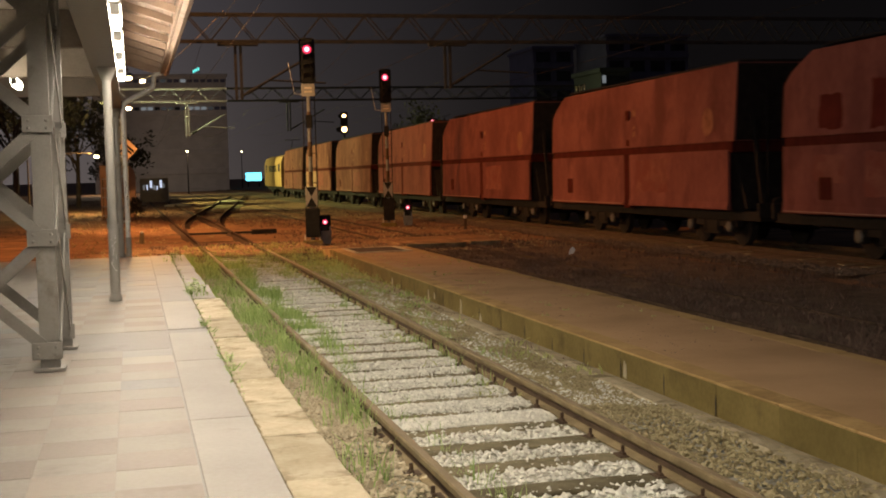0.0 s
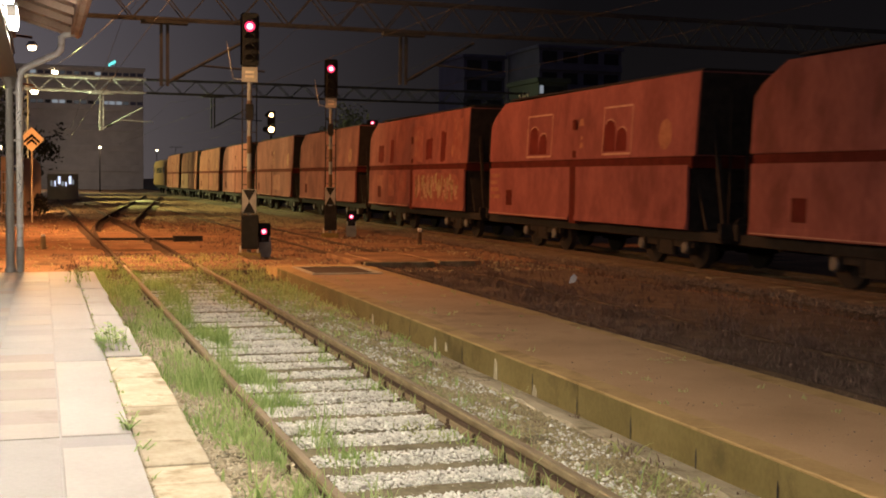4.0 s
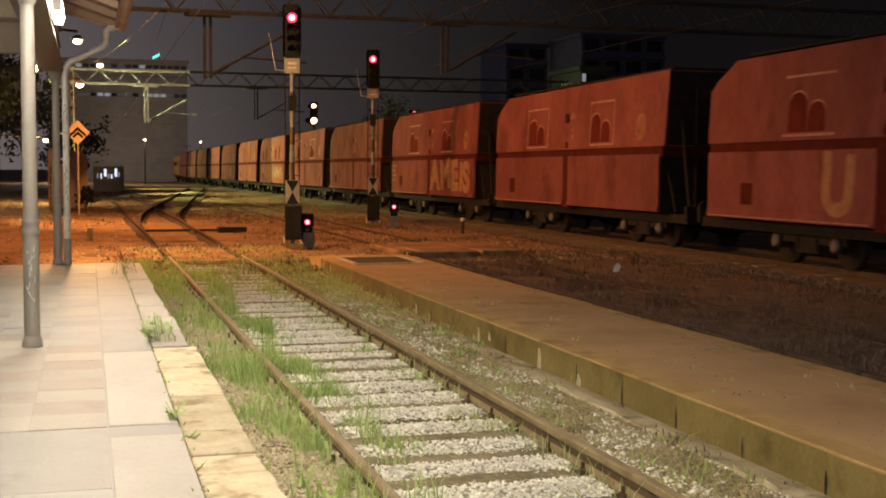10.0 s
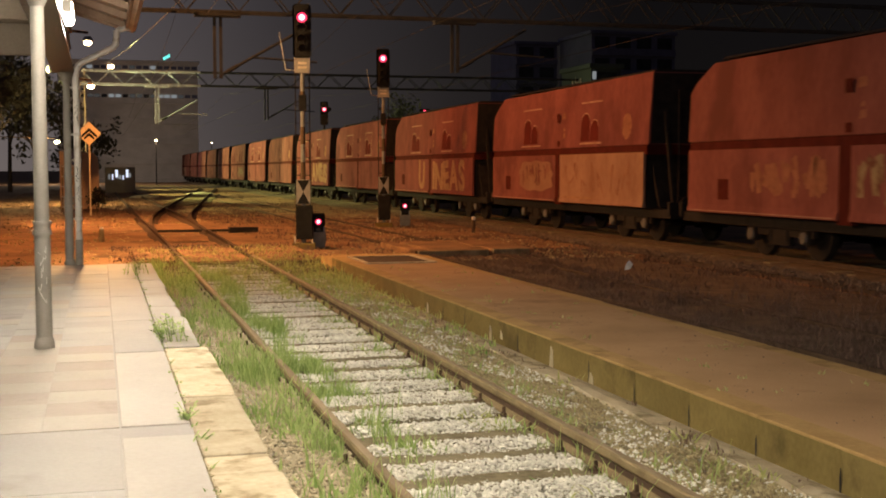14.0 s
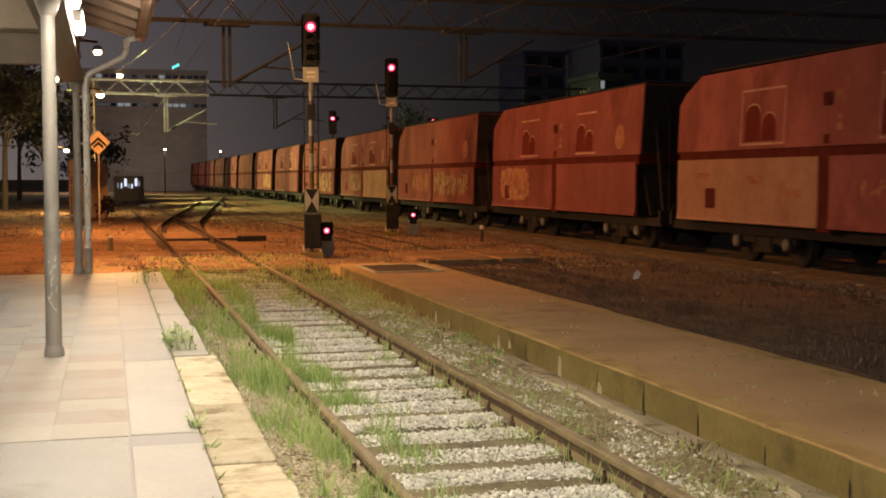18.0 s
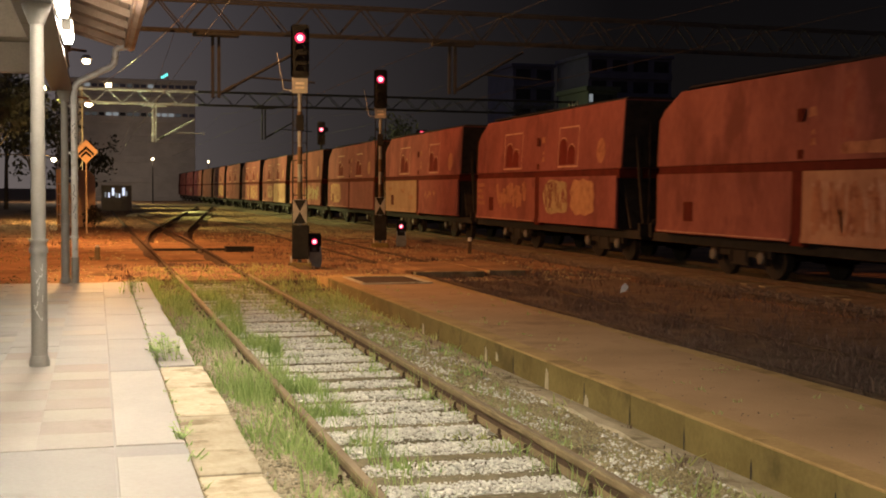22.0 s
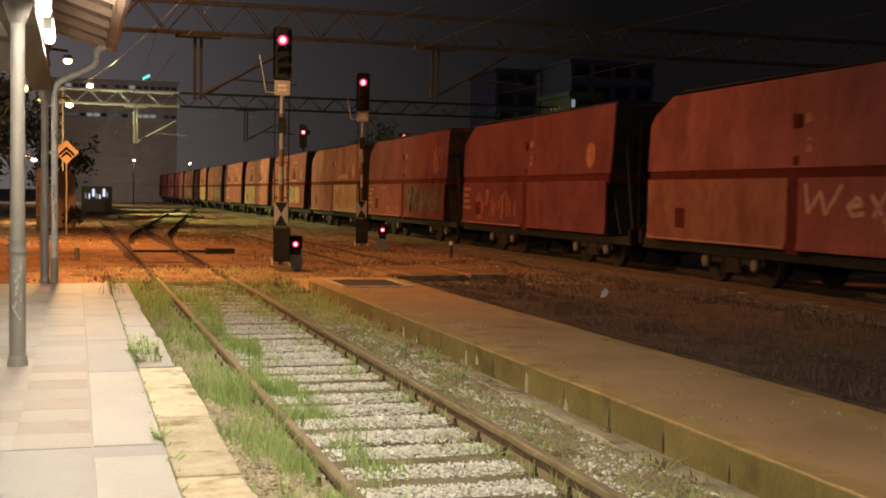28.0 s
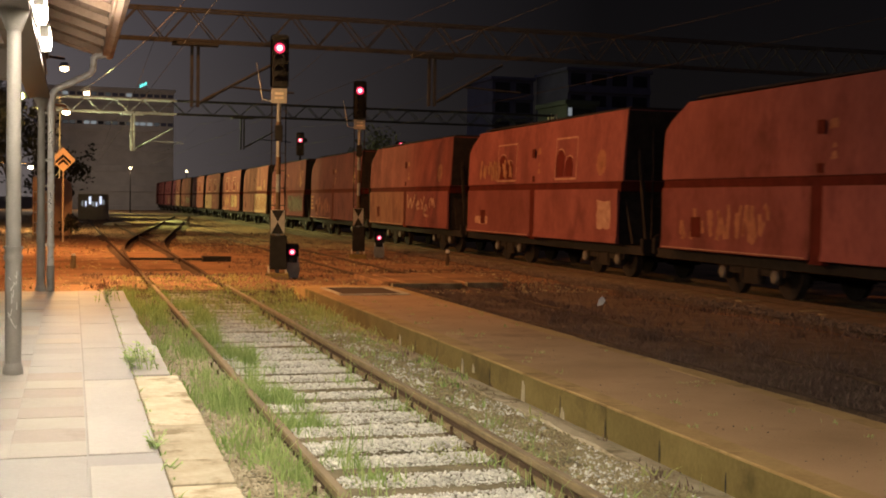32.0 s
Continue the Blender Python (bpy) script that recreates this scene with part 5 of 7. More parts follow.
dwarf_signal((5.48, 31.4, -0.18), 0.67, -10, "low black signal with one red light in the weeds")
dwarf_signal((10.64, 42.8, -0.2), 0.73, -14, "low black signal with one red light beside the running track")


def far_signal(at, z_red, label, aspects):
    t = thing("railway_signal", pose(*at, 0, 0, -9), label, "signal", "railway signals")
    part("mast", Mesh().rod((0, 0, 0), (0, 0, z_red - 0.4), 0.08, n=10), GRIME_AND_SHADE, t)
    b = part("backboard", Mesh().box(-0.30, 0.30, -0.14, -0.10, z_red - 1.2, z_red + (0.6 if aspects else 0.16), 0.08), SIGN_BLACK, t, "black backboard")
    lens(None, "red_lens", z_red, LIT_RED, LIT_RED_CORE, 0.17 if aspects else 0.10, b, -0.15)
    if aspects:
        part("amber_lens", Mesh().rod((0, -0.152, z_red + 0.27), (0, -0.172, z_red + 0.27), 0.15, n=14), LIT_AMBER, b, "amber light")
        part("amber_lens", Mesh().rod((0, -0.15, z_red - 0.82), (0, -0.17, z_red - 0.82), 0.21, n=14), LIT_AMBER, b, "amber light")
    return t


SIGNAL_FAR = far_signal((16.75, 93.0, -0.2), 6.65, "far railway signal that falls from amber to red", True)
far_signal((16.62, 62.5, -0.2), 5.07, "small railway signal at red behind the goods train", False)
# made-up covers that hide the always-lit lenses: one red, two amber
SHUTTER_RED = part("shutter", Mesh().rod((0, -0.20, 0), (0, -0.21, 0), 0.18, n=16), SIGN_BLACK, SIGNAL_FAR, "black cover added over the red lens")
SHUTTER_TOP = part("shutter", Mesh().rod((0, -0.22, 0), (0, -0.23, 0), 0.16, n=16), SIGN_BLACK, SIGNAL_FAR, "black cover added over the upper amber lens")
SHUTTER_LOW = part("shutter", Mesh().rod((0, -0.20, 0), (0, -0.21, 0), 0.22, n=16), SIGN_BLACK, SIGNAL_FAR, "black cover added over the lower amber lens")
Z_FAR = 6.65

# ---------------------------------------------------------------- overhead line


def gantry(y, x0, x1, z0, z1, drops, label, bay=1.15, metal=None, mast=None, thick=0.07, lit_end=99.0):
    mast = mast or RUST
    metal = metal or STEEL
    t = thing("overhead_gantry", (0, y, -0.2), label, "gantry", "overhead line gantries")
    z0, z1 = z0 + 0.2, z1 + 0.2
    for yy in (-0.3, 0.3):
        # beyond this x the beam turns dark: lamplight falloff put into the colour
        xs = min(lit_end, x1)
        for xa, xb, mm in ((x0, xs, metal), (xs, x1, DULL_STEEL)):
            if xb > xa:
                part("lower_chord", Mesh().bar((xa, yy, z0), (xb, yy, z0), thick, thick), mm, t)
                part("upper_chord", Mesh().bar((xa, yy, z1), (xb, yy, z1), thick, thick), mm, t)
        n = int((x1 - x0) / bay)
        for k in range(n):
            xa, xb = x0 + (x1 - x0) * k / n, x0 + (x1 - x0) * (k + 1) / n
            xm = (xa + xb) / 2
            part("diagonal", Mesh().bar((xa, yy, z1), (xm, yy, z0), 0.04, 0.04), metal if xb < lit_end else DULL_STEEL, t)
            part("diagonal", Mesh().bar((xm, yy, z0), (xb, yy, z1), 0.04, 0.04), metal if xb < lit_end else DULL_STEEL, t)
    for xm in (x0, x1):
        for yy in (-0.3, 0.3):
            for dx in (-0.2, 0.2):
                part("mast_leg", Mesh().bar((xm + dx, yy, 0), (xm + dx, yy, z1 + 0.1), 0.08, 0.08), mast, t)
        for k in range(12):
            z = 0.3 + z1 * k / 12
            part("lacing_bar", Mesh().bar((xm - 0.2, -0.31, z), (xm + 0.2, -0.31, z + 0.55), 0.04, 0.04), mast, t)
    for x, zb, arm in drops:
        d = part("drop_post", Mesh().bar((x - 0.10, 0, z0), (x - 0.10, 0, zb + 0.2), 0.10, 0.10).bar((x + 0.10, 0, z0), (x + 0.10, 0, zb + 0.2), 0.10, 0.10).box(x - 0.75, x + 0.75, -0.15, 0.15, z0 - 0.16, z0 - 0.04), metal if x < lit_end else DULL_STEEL, t, "hanging twin post")
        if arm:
            part("cantilever", Mesh().rod((x + 0.1, 0, zb + 0.32), (x + 2.6, 0, zb + 1.75), 0.05, n=8).rod((x + 1.1, 0, zb + 0.92), (x + 3.3, 0, zb + 0.80), 0.035, n=8), metal if x < lit_end else DULL_STEEL, d, "registration arm")
            part("insulator", Mesh().rod((x + 0.3, 0, zb + 0.43), (x + 0.65, 0, zb + 0.63), 0.07, n=10), DULL_STEEL, d)
    return t


# pale mast and beam up to x = 6.6 carry the lamplight in their colour
gantry(83.0, -1.0, 33.5, 7.42, 8.30, ((3.78, 4.90, True), (11.0, 5.2, True)), "steel lattice gantry of the overhead line, lit from below", 1.8, GALV_LIT, SIGN_RUST, 0.11, 6.6)
gantry(41.0, -6.5, 34.2, 7.02, 8.02, ((3.85, 4.85, True), (12.0, 5.2, True)), "dark steel lattice gantry of the overhead line", 1.65, DULL_STEEL, DULL_STEEL)


def wires():
    def wire(name, a, b, sag, label, r=0.007, m=DARK):
        pts = []
        for k in range(13):
            u = k / 12
            p = Vector(a).lerp(Vector(b), u)
            p.z -= sag * 4 * u * (1 - u)
            pts.append(p)
        ob = tagged(new(name, Mesh().pipe(pts, r, 5).data(name, m)), label, "wire", "overhead wires")
        return ob

    for x in (2.5, 8.2, 14.6):
        for ya, yb in ((-20, 41), (41, 83), (83, 140)):
            wire("contact_wire", (x, ya, 5.5), (x, yb, 5.5), 0.05, "thin overhead contact wire")
            wire("catenary_wire", (x, ya, 6.9), (x, yb, 6.9), 0.7, "sagging carrier wire over a track")
    wire("feeder_wire", (0.5, 82.7, 8.75), (3.4, 41.3, 8.2), 0.3, "slack feeder wire between the gantries", 0.017, ZINC)


wires()

# ---------------------------------------------------------------- small things of the yard


def pole_lamp(at, h, label, r=0.13, arm=0.5):
    t = thing("yard_lamp", at, label, "lamp", "yard lamps")
    part("pole", Mesh().rod((-arm, 0.3, 0), (-arm, 0.3, h + 0.35), 0.06, 0.045, 10), RUST_DARK, t, smooth=True)
    part("arm", Mesh().rod((-arm, 0.3, h + 0.3), (0, 0, h + 0.22), 0.03, n=8), RUST_DARK, t)
    part("shade", Mesh().rod((0, 0, h + 0.04), (0, 0, h + 0.14), 0.13, 0.07, 14), PAINT_GREY, t)
    part("bulb", Mesh().ball((0, 0, h), r, 10, 0.7), LIT_WARM, t, "glowing bulb")


pole_lamp((-0.18, 28.0, -0.2), 4.82, "pole lamp glowing warm above the yard", 0.09)
pole_lamp((-0.23, 47.0, -0.2), 5.12, "pole lamp glowing warm before the sign", 0.14, 0.5)

pole_lamp((-2.33, 75.0, -0.2), 3.69, "dim pole lamp behind the canopy columns", 0.16, 4.2)


def diamond_sign():
    t = thing("diamond_sign", (-0.39, 56.5, -0.2), "orange-lit diamond sign with two dark chevrons on a post", "sign")
    part("post", Mesh().rod((0, 0, 0), (0, 0, 3.7), 0.04, n=10), SIGN_RUST, t)
    b = part("board", Mesh().add([(0.52, -0.05, 3.65), (0, -0.05, 4.19), (-0.52, -0.05, 3.65), (0, -0.05, 3.11), (0.52, -0.03, 3.65), (0, -0.03, 4.19), (-0.52, -0.03, 3.65), (0, -0.03, 3.11)],
                             [(0, 1, 2, 3), (7, 6, 5, 4), (0, 4, 5, 1), (1, 5, 6, 2), (2, 6, 7, 3), (3, 7, 4, 0)]), SIGN_ORANGE, t, "orange diamond board")
    for zc, w in ((3.90, 0.34), (3.70, 0.22)):
        part("chevron", Mesh().add([(-w, -0.058, zc - w * 0.95), (0, -0.058, zc), (w, -0.058, zc - w * 0.95), (w * 0.9 + 0.02, -0.058, zc - w * 0.95 - 0.12), (0, -0.058, zc - 0.15), (-w * 0.9 - 0.02, -0.058, zc - w * 0.95 - 0.12),
                                    (-w, -0.051, zc - w * 0.95), (0, -0.051, zc), (w, -0.051, zc - w * 0.95), (w * 0.9 + 0.02, -0.051, zc - w * 0.95 - 0.12), (0, -0.051, zc - 0.15), (-w * 0.9 - 0.02, -0.051, zc - w * 0.95 - 0.12)],
                                   [(0, 1, 4, 5), (1, 2, 3, 4), (6, 11, 10, 7), (7, 10, 9, 8), (0, 6, 7, 1), (1, 7, 8, 2), (2, 8, 9, 3), (3, 9, 10, 4), (4, 10, 11, 5), (5, 11, 6, 0)]), SIGN_BLACK, b)


diamond_sign()


def small_things():
    t = thing("marker_stump", (0.03, 36.0, -0.2), "short rusty marker stump in the dirt", "post")
    part("stump", Mesh().rod((0, 0, 0), (0.01, 0, 0.36), 0.09, 0.07, 10), RUST, t)
    part("cap", Mesh().rod((0.01, 0, 0.36), (0.01, 0, 0.42), 0.075, 0.05, 10), SIGN_WHITE, t)
    t = thing("marker_post", (11.6, 37.5, -0.25), "short white-topped marker post in the weeds", "post")
    part("post", Mesh().box(-0.05, 0.05, -0.05, 0.05, 0, 0.46, 0.01), RUST_DARK, t)
    part("cap", Mesh().box(-0.055, 0.055, -0.055, 0.055, 0.46, 0.58, 0.015), SIGN_WHITE, t)
    t = thing("paper_scrap", (10.06, 22.15, -0.16), "crumpled white paper caught in the weeds", "litter")
    m = Mesh().add([(-0.09, 0, 0), (0.02, -0.05, 0.03), (0.10, 0, 0.12), (0.03, 0.02, 0.20), (-0.06, -0.02, 0.13), (0.0, 0.06, 0.08)], [(0, 1, 4), (1, 2, 3), (1, 3, 4), (0, 4, 5), (4, 3, 5), (3, 2, 5), (1, 0, 5), (2, 1, 5)])
    part("paper", m, PAPER, t)
    t = thing("paper_scrap", (3.62, 8.55, -0.145), "flat white scrap lying on the gravel", "litter")
    part("paper", Mesh().box(-0.09, 0.09, -0.035, 0.035, 0.0, 0.018, 0.004), PAPER, t)
    t = thing("stone_lump", (3.42, 8.35, -0.16), "brown fist-sized lump of stone on the gravel", "stone")
    part("lump", Mesh().ball((0, 0, 0.045), 0.06, 8, 0.8), RUST, t)
    t = thing("point_machine", (4.45, 39.6, -0.2), "dark steel point-machine box beside the track", "point machine")
    part("case", Mesh().box(-0.45, 0.45, -0.25, 0.25, 0, 0.16, 0.02), DARK, t)
    part("lid", Mesh().box(-0.47, 0.47, -0.27, 0.27, 0.16, 0.19, 0.01), GRIME_AND_SHADE, t)
    part("rod", Mesh().rod((-2.7, 0, 0.10), (-0.45, 0, 0.10), 0.04, n=8), DARK, t)
    # hut, shelf and bush beyond the diamond sign
    t = thing("yard_hut", (-1.05, 66.0, -0.2), "small rendered hut with a rounded end, lit orange", "hut")
    prof = [(-0.9, 0), (1.05, 0), (1.05, 2.35), (0.98, 2.7), (0.75, 2.95), (-0.9, 3.0)]
    part("wall", Mesh().prism(prof, 0, 2.6), HUT_PAINT, t)
    part("lintel", Mesh().box(-0.4, 0.2, -0.05, 0.0, 2.3, 3.0), PLASTER, t)
    t = thing("shelf_rack", (-1.35, 63.0, -0.2), "steel rack with stacked boards in front of the hut", "rack")
    for x in (-0.4, 0.5):
        part("upright", Mesh().box(x - 0.03, x + 0.03, -0.03, 0.03, 0, 2.3), RUST, t)
    for z in (0.2, 0.7, 1.2, 1.7, 2.2):
        part("shelf", Mesh().box(-0.45, 0.55, -0.25, 0.25, z, z + 0.05), SIGN_WHITE, t)
    t = thing("bush", (-0.10, 61.0, -0.2), "small dark leafy bush in front of the hut", "bush")
    g = random.Random(6)
    lf = Mesh()
    for k in range(420):
        a, b, r = g.uniform(0, 6.28), g.uniform(0, 1.5), g.uniform(0.2, 0.62)
        c = Vector((r * math.cos(a) * math.cos(b), r * math.sin(a) * math.cos(b), 0.35 + 1.3 * r * math.sin(b)))
        d = Vector((g.uniform(-1, 1), g.uniform(-1, 1), g.uniform(-0.5, 1))).normalized() * 0.10
        s = d.cross(Vector((0.3, 0.2, 1))).normalized() * 0.05
        lf.add([c, c + d + s, c + 2 * d, c + d - s], [(0, 1, 2, 3)])
    part("leaves", lf, LEAF, t)
    part("stems", Mesh().rod((0, 0, 0), (0.1, 0, 0.7), 0.03, 0.01, 6).rod((0, 0, 0), (-0.15, 0.1, 0.6), 0.025, 0.01, 6), BARK, t)
    t = thing("rubble_mound", (3.2, 92.0, -0.2), "low heap of pale rubble in the yard", "rubble")
    part("mound", Mesh().ball((0, 0, 0), 1.1, 12, 0.22), KERB, t)
    t = thing("rubble_mound", (7.9, 100.0, -0.2), "low heap of pale rubble in the yard", "rubble")
    part("mound", Mesh().ball((0, 0, 0), 1.3, 12, 0.2), KERB, t)


small_things()

# ---------------------------------------------------------------- goods train
PITCH = 14.55
# how far the train has come, second by second
RUN = [-0.36, 7.76, 15.83, 23.86, 31.85, 39.81, 47.74, 55.64, 63.5, 71.27, 78.97, 86.64, 94.3, 101.93, 109.54, 117.11, 124.65, 132.15, 139.63, 147.07, 154.47,
       161.85, 169.19, 176.5, 183.75, 190.96, 198.12, 205.24, 212.31, 219.35, 226.39, 233.43, 240.5]
FRONT = 3.47
X_TRAIN = 14.6


def paint(name, a, b, stain, cut=0.54):
    soft = tuple((p + 2 * q) / 3 for p, q in zip(stain, a))
    return mat(name, a, b, 1.0, 0.88, 0.0, 0.12, 9, vary=0.10, stain=soft, stain_scale=0.8, stain_cut=cut, spec=0.03, stretch=0.55)


REDS = {
    "red": paint("red_oxide_paint", (0.110, 0.0347, 0.0309), (0.174, 0.0595, 0.0545), (0.075, 0.0266, 0.0262)),
    "brown": paint("brown_red_paint", (0.117, 0.0393, 0.0332), (0.183, 0.0674, 0.0569), (0.080, 0.0312, 0.0283), 0.5),
    "pale": paint("faded_red_paint", (0.124, 0.0470, 0.0354), (0.191, 0.0817, 0.0592), (0.089, 0.0347, 0.0283), 0.5),
    "maroon": paint("dark_maroon_paint", (0.071, 0.0207, 0.0243), (0.109, 0.0362, 0.0355), (0.056, 0.0226, 0.0243)),
    "ochre": paint("ochre_paint", (0.27, 0.16, 0.065), (0.36, 0.225, 0.10), (0.18, 0.105, 0.045)),
    "orange": paint("orange_panel_paint", (0.176, 0.0893, 0.0592), (0.244, 0.1397, 0.0946), (0.151, 0.0751, 0.0569), 0.58),
}


# dark red with the recess shade of waist rail and door post painted in
SHADOW_RED = mat("dark_red_recess", (0.042, 0.0085, 0.006), (0.070, 0.014, 0.010), 3.0, 0.92, 0, 0.2, 30, spec=0.03)


def blot(seed, y0, y1, z0, z1, x=-1.4585, n=16, lobes=9):
    """A painted-over patch with an uneven edge."""
    g = random.Random(seed)
    cy, cz, ry, rz = (y0 + y1) / 2, (z0 + z1) / 2, abs(y1 - y0) / 2, (z1 - z0) / 2
    ring = []
    for k in range(n):
        a = 2 * math.pi * k / n
        c, s = math.cos(a), math.sin(a)
        f = 1 / max(abs(c), abs(s)) * g.uniform(0.84, 1.0) if n < 30 else (c ** 4 + s ** 4) ** -0.25 * (0.94 + 0.06 * math.sin(lobes * a + seed) * g.uniform(0.5, 1.2))
        ring.append((cy + ry * c * f, cz + rz * s * f))
    vs = [(x - 0.002, *p) for p in ring] + [(x, *p) for p in ring]
    return Mesh().add(vs, [tuple(range(n)), tuple(range(2 * n - 1, n - 1, -1))] + [(k, n + k, n + (k + 1) % n, (k + 1) % n) for k in range(n)])


def wagon_meshes():
    r = REDS["red"]
    M = {}
    # side outline of the upper body in y, z: the front upper corner is cut
    side = [(-0.04, 2.46), (-0.04, 3.56), (-0.30, 3.80), (-1.10, 4.19), (-12.50, 4.25), (-12.44, 2.46)]
    vs = [(s * (1.452 - 0.05 * (z - 2.46)), y, z) for s in (-1, 1) for y, z in side]
    M["upper_body"] = Mesh().add(vs, [(0, 1, 2, 3, 4, 5), (11, 10, 9, 8, 7, 6)] + [(i, (i + 1) % 6, 6 + (i + 1) % 6, 6 + i) for i in range(6)]).data("upper_body", r)
    M["roof"] = Mesh().prism([(-1.30, 4.256), (-1.2, 4.32), (1.2, 4.32), (1.30, 4.256)], -12.40, -1.3).data("roof", GRIME_AND_SHADE)
    # dark plate over the rear end, painted for its unlit side
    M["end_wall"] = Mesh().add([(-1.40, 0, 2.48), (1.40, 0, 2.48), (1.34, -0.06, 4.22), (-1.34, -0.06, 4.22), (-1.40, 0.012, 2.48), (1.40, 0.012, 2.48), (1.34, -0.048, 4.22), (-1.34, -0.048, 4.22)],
                               [(0, 1, 2, 3), (7, 6, 5, 4), (0, 4, 5, 1), (1, 5, 6, 2), (2, 6, 7, 3), (3, 7, 4, 0)]).data("end_wall", GRIME_AND_SHADE)
    M["hopper"] = Mesh().prism([(-1.30, 2.43), (-1.33, 0.88), (-0.7, 0.70), (0.7, 0.70), (1.33, 0.88), (1.30, 2.43)], -12.1, -0.2).data("hopper", GRIME_AND_SHADE)
    M["waist_rail"] = Mesh().box(-1.425, 1.425, -12.3, -0.1, 2.20, 2.455, 0.01).data("waist_rail", r)
    d = [(-1.452, 2.265), (-1.458, 1.05), (-1.49, 0.93), (-1.49, 0.88), (-1.39, 0.86), (-1.39, 2.265)]
    M["door_a"] = Mesh().prism(d, -6.02, -0.06).data("side_door", r)
    M["door_b"] = Mesh().prism(d, -12.16, -6.40).data("side_door", r)
    e = [(-x, z) for x, z in d]
    M["door_c"] = Mesh().prism(e, -12.16, -0.06).data("side_door", r)
    M["divider"] = Mesh().box(-1.448, -1.30, -6.44, -5.98, 0.80, 2.27, 0.01).data("door_post", GRIME_AND_SHADE)
    M["hatch"] = Mesh().box(-1.466, -1.45, -1.93, -1.47, 1.17, 1.62, 0.006).data("peep_hatch", DARK)
    M["eye_a"] = Mesh().box(-1.460, -1.45, -6.42, -6.18, 3.22, 3.48, 0.004).data("lifting_eye", DARK)
    M["eye_b"] = Mesh().box(-1.460, -1.45, -6.40, -6.20, 2.50, 2.68, 0.004).data("lifting_eye", DARK)
    # pale strip, a highlight painted along the door foot
    M["lip"] = Mesh().box(-1.497, -1.488, -5.9, -0.15, 0.905, 0.925).data("door_lip", CHALK)
    M["underframe"] = Mesh().box(-1.18, 1.18, -13.15, 0.72, 0.62, 0.84, 0.01).box(-0.3, 0.3, -13.1, 0.7, 0.5, 0.64).data("underframe", GRIME_AND_SHADE)
    M["end_sill"] = Mesh().box(-1.25, 1.25, -0.06, 0.06, -0.2, 0.14, 0.015).data("end_sill", GRIME_AND_SHADE)
    M["buffer"] = Mesh().rod((0, 0, 0), (0, 0.24, 0), 0.09, 0.08, 12).rod((0, 0.24, 0), (0, 0.29, 0), 0.22, 0.22, 18).data("buffer", GRIME_AND_SHADE)
    M["end_post"] = Mesh().bar((0, 0, 0), (0, 0, 2.7), 0.09, 0.09).data("end_post", GRIME_AND_SHADE)
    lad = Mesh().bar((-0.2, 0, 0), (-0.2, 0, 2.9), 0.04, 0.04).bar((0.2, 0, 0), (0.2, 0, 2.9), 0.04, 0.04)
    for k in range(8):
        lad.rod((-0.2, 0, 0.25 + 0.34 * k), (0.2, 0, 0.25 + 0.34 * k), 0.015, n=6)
    M["ladder"] = lad.data("ladder", GRIME_AND_SHADE)
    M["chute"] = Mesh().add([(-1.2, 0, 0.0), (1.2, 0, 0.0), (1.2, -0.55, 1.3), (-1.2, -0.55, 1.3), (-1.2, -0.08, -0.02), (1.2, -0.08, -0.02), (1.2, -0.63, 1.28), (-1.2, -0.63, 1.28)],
                            [(0, 1, 2, 3), (7, 6, 5, 4), (0, 4, 5, 1), (1, 5, 6, 2), (2, 6, 7, 3), (3, 7, 4, 0)]).data("end_slope", GRIME_AND_SHADE)
    sf = Mesh()
    for s in (-1, 1):
        sf.prism([(s * 0.98, 0), (s * 1.10, 0), (s * 1.10, 0.20), (s * 0.98, 0.20)], -1.28, 1.28)
        sf.box(s * 1.04 - 0.07, s * 1.04 + 0.07, -0.4, 0.4, -0.20, 0.25, 0.02)
    sf.box(-1.0, 1.0, -0.18, 0.18, 0.02, 0.26, 0.02)
    M["bogie"] = sf.data("bogie", GRIME_AND_SHADE)
    w = Mesh()
    for s in (-1, 1):
        w.rod((s * 0.70, 0, 0), (s * 0.83, 0, 0), 0.46, 0.455, 24).rod((s * 0.68, 0, 0), (s * 0.70, 0, 0), 0.485, 0.485, 24).rod((s * 0.83, 0, 0), (s * 0.86, 0, 0), 0.14, 0.12, 14)
    w.rod((-0.9, 0, 0), (0.9, 0, 0), 0.08, n=10)
    M["wheelset"] = w.data("wheelset", GRIME_AND_SHADE)
    M["axle_box"] = Mesh().box(-1.17, -0.98, -0.15, 0.15, -0.14, 0.16, 0.03).data("axle_box", GRIME_AND_SHADE)
    M["axle_lid"] = Mesh().rod((-1.165, 0, 0), (-1.20, 0, 0), 0.135, 0.11, 16).data("axle_lid", LID)
    spring = Mesh()
    for s in (-0.32, 0.32):
        spring.rod((-1.08, s, -0.12), (-1.08, s, 0.14), 0.07, n=10)
    M["springs"] = spring.data("spring_nest", GRIME_AND_SHADE)
    def line_up(a):
        m = Mesh()
        vs = [(xx, a + d, z) for z, x0 in ((2.54, -1.4525), (3.72, -1.3935)) for d in (-0.014, 0.014) for xx in (x0 + 0.01, x0)]
        return m.add(vs, [(0, 1, 3, 2), (4, 6, 7, 5), (0, 2, 6, 4), (1, 5, 7, 3), (0, 4, 5, 1), (2, 3, 7, 6)])

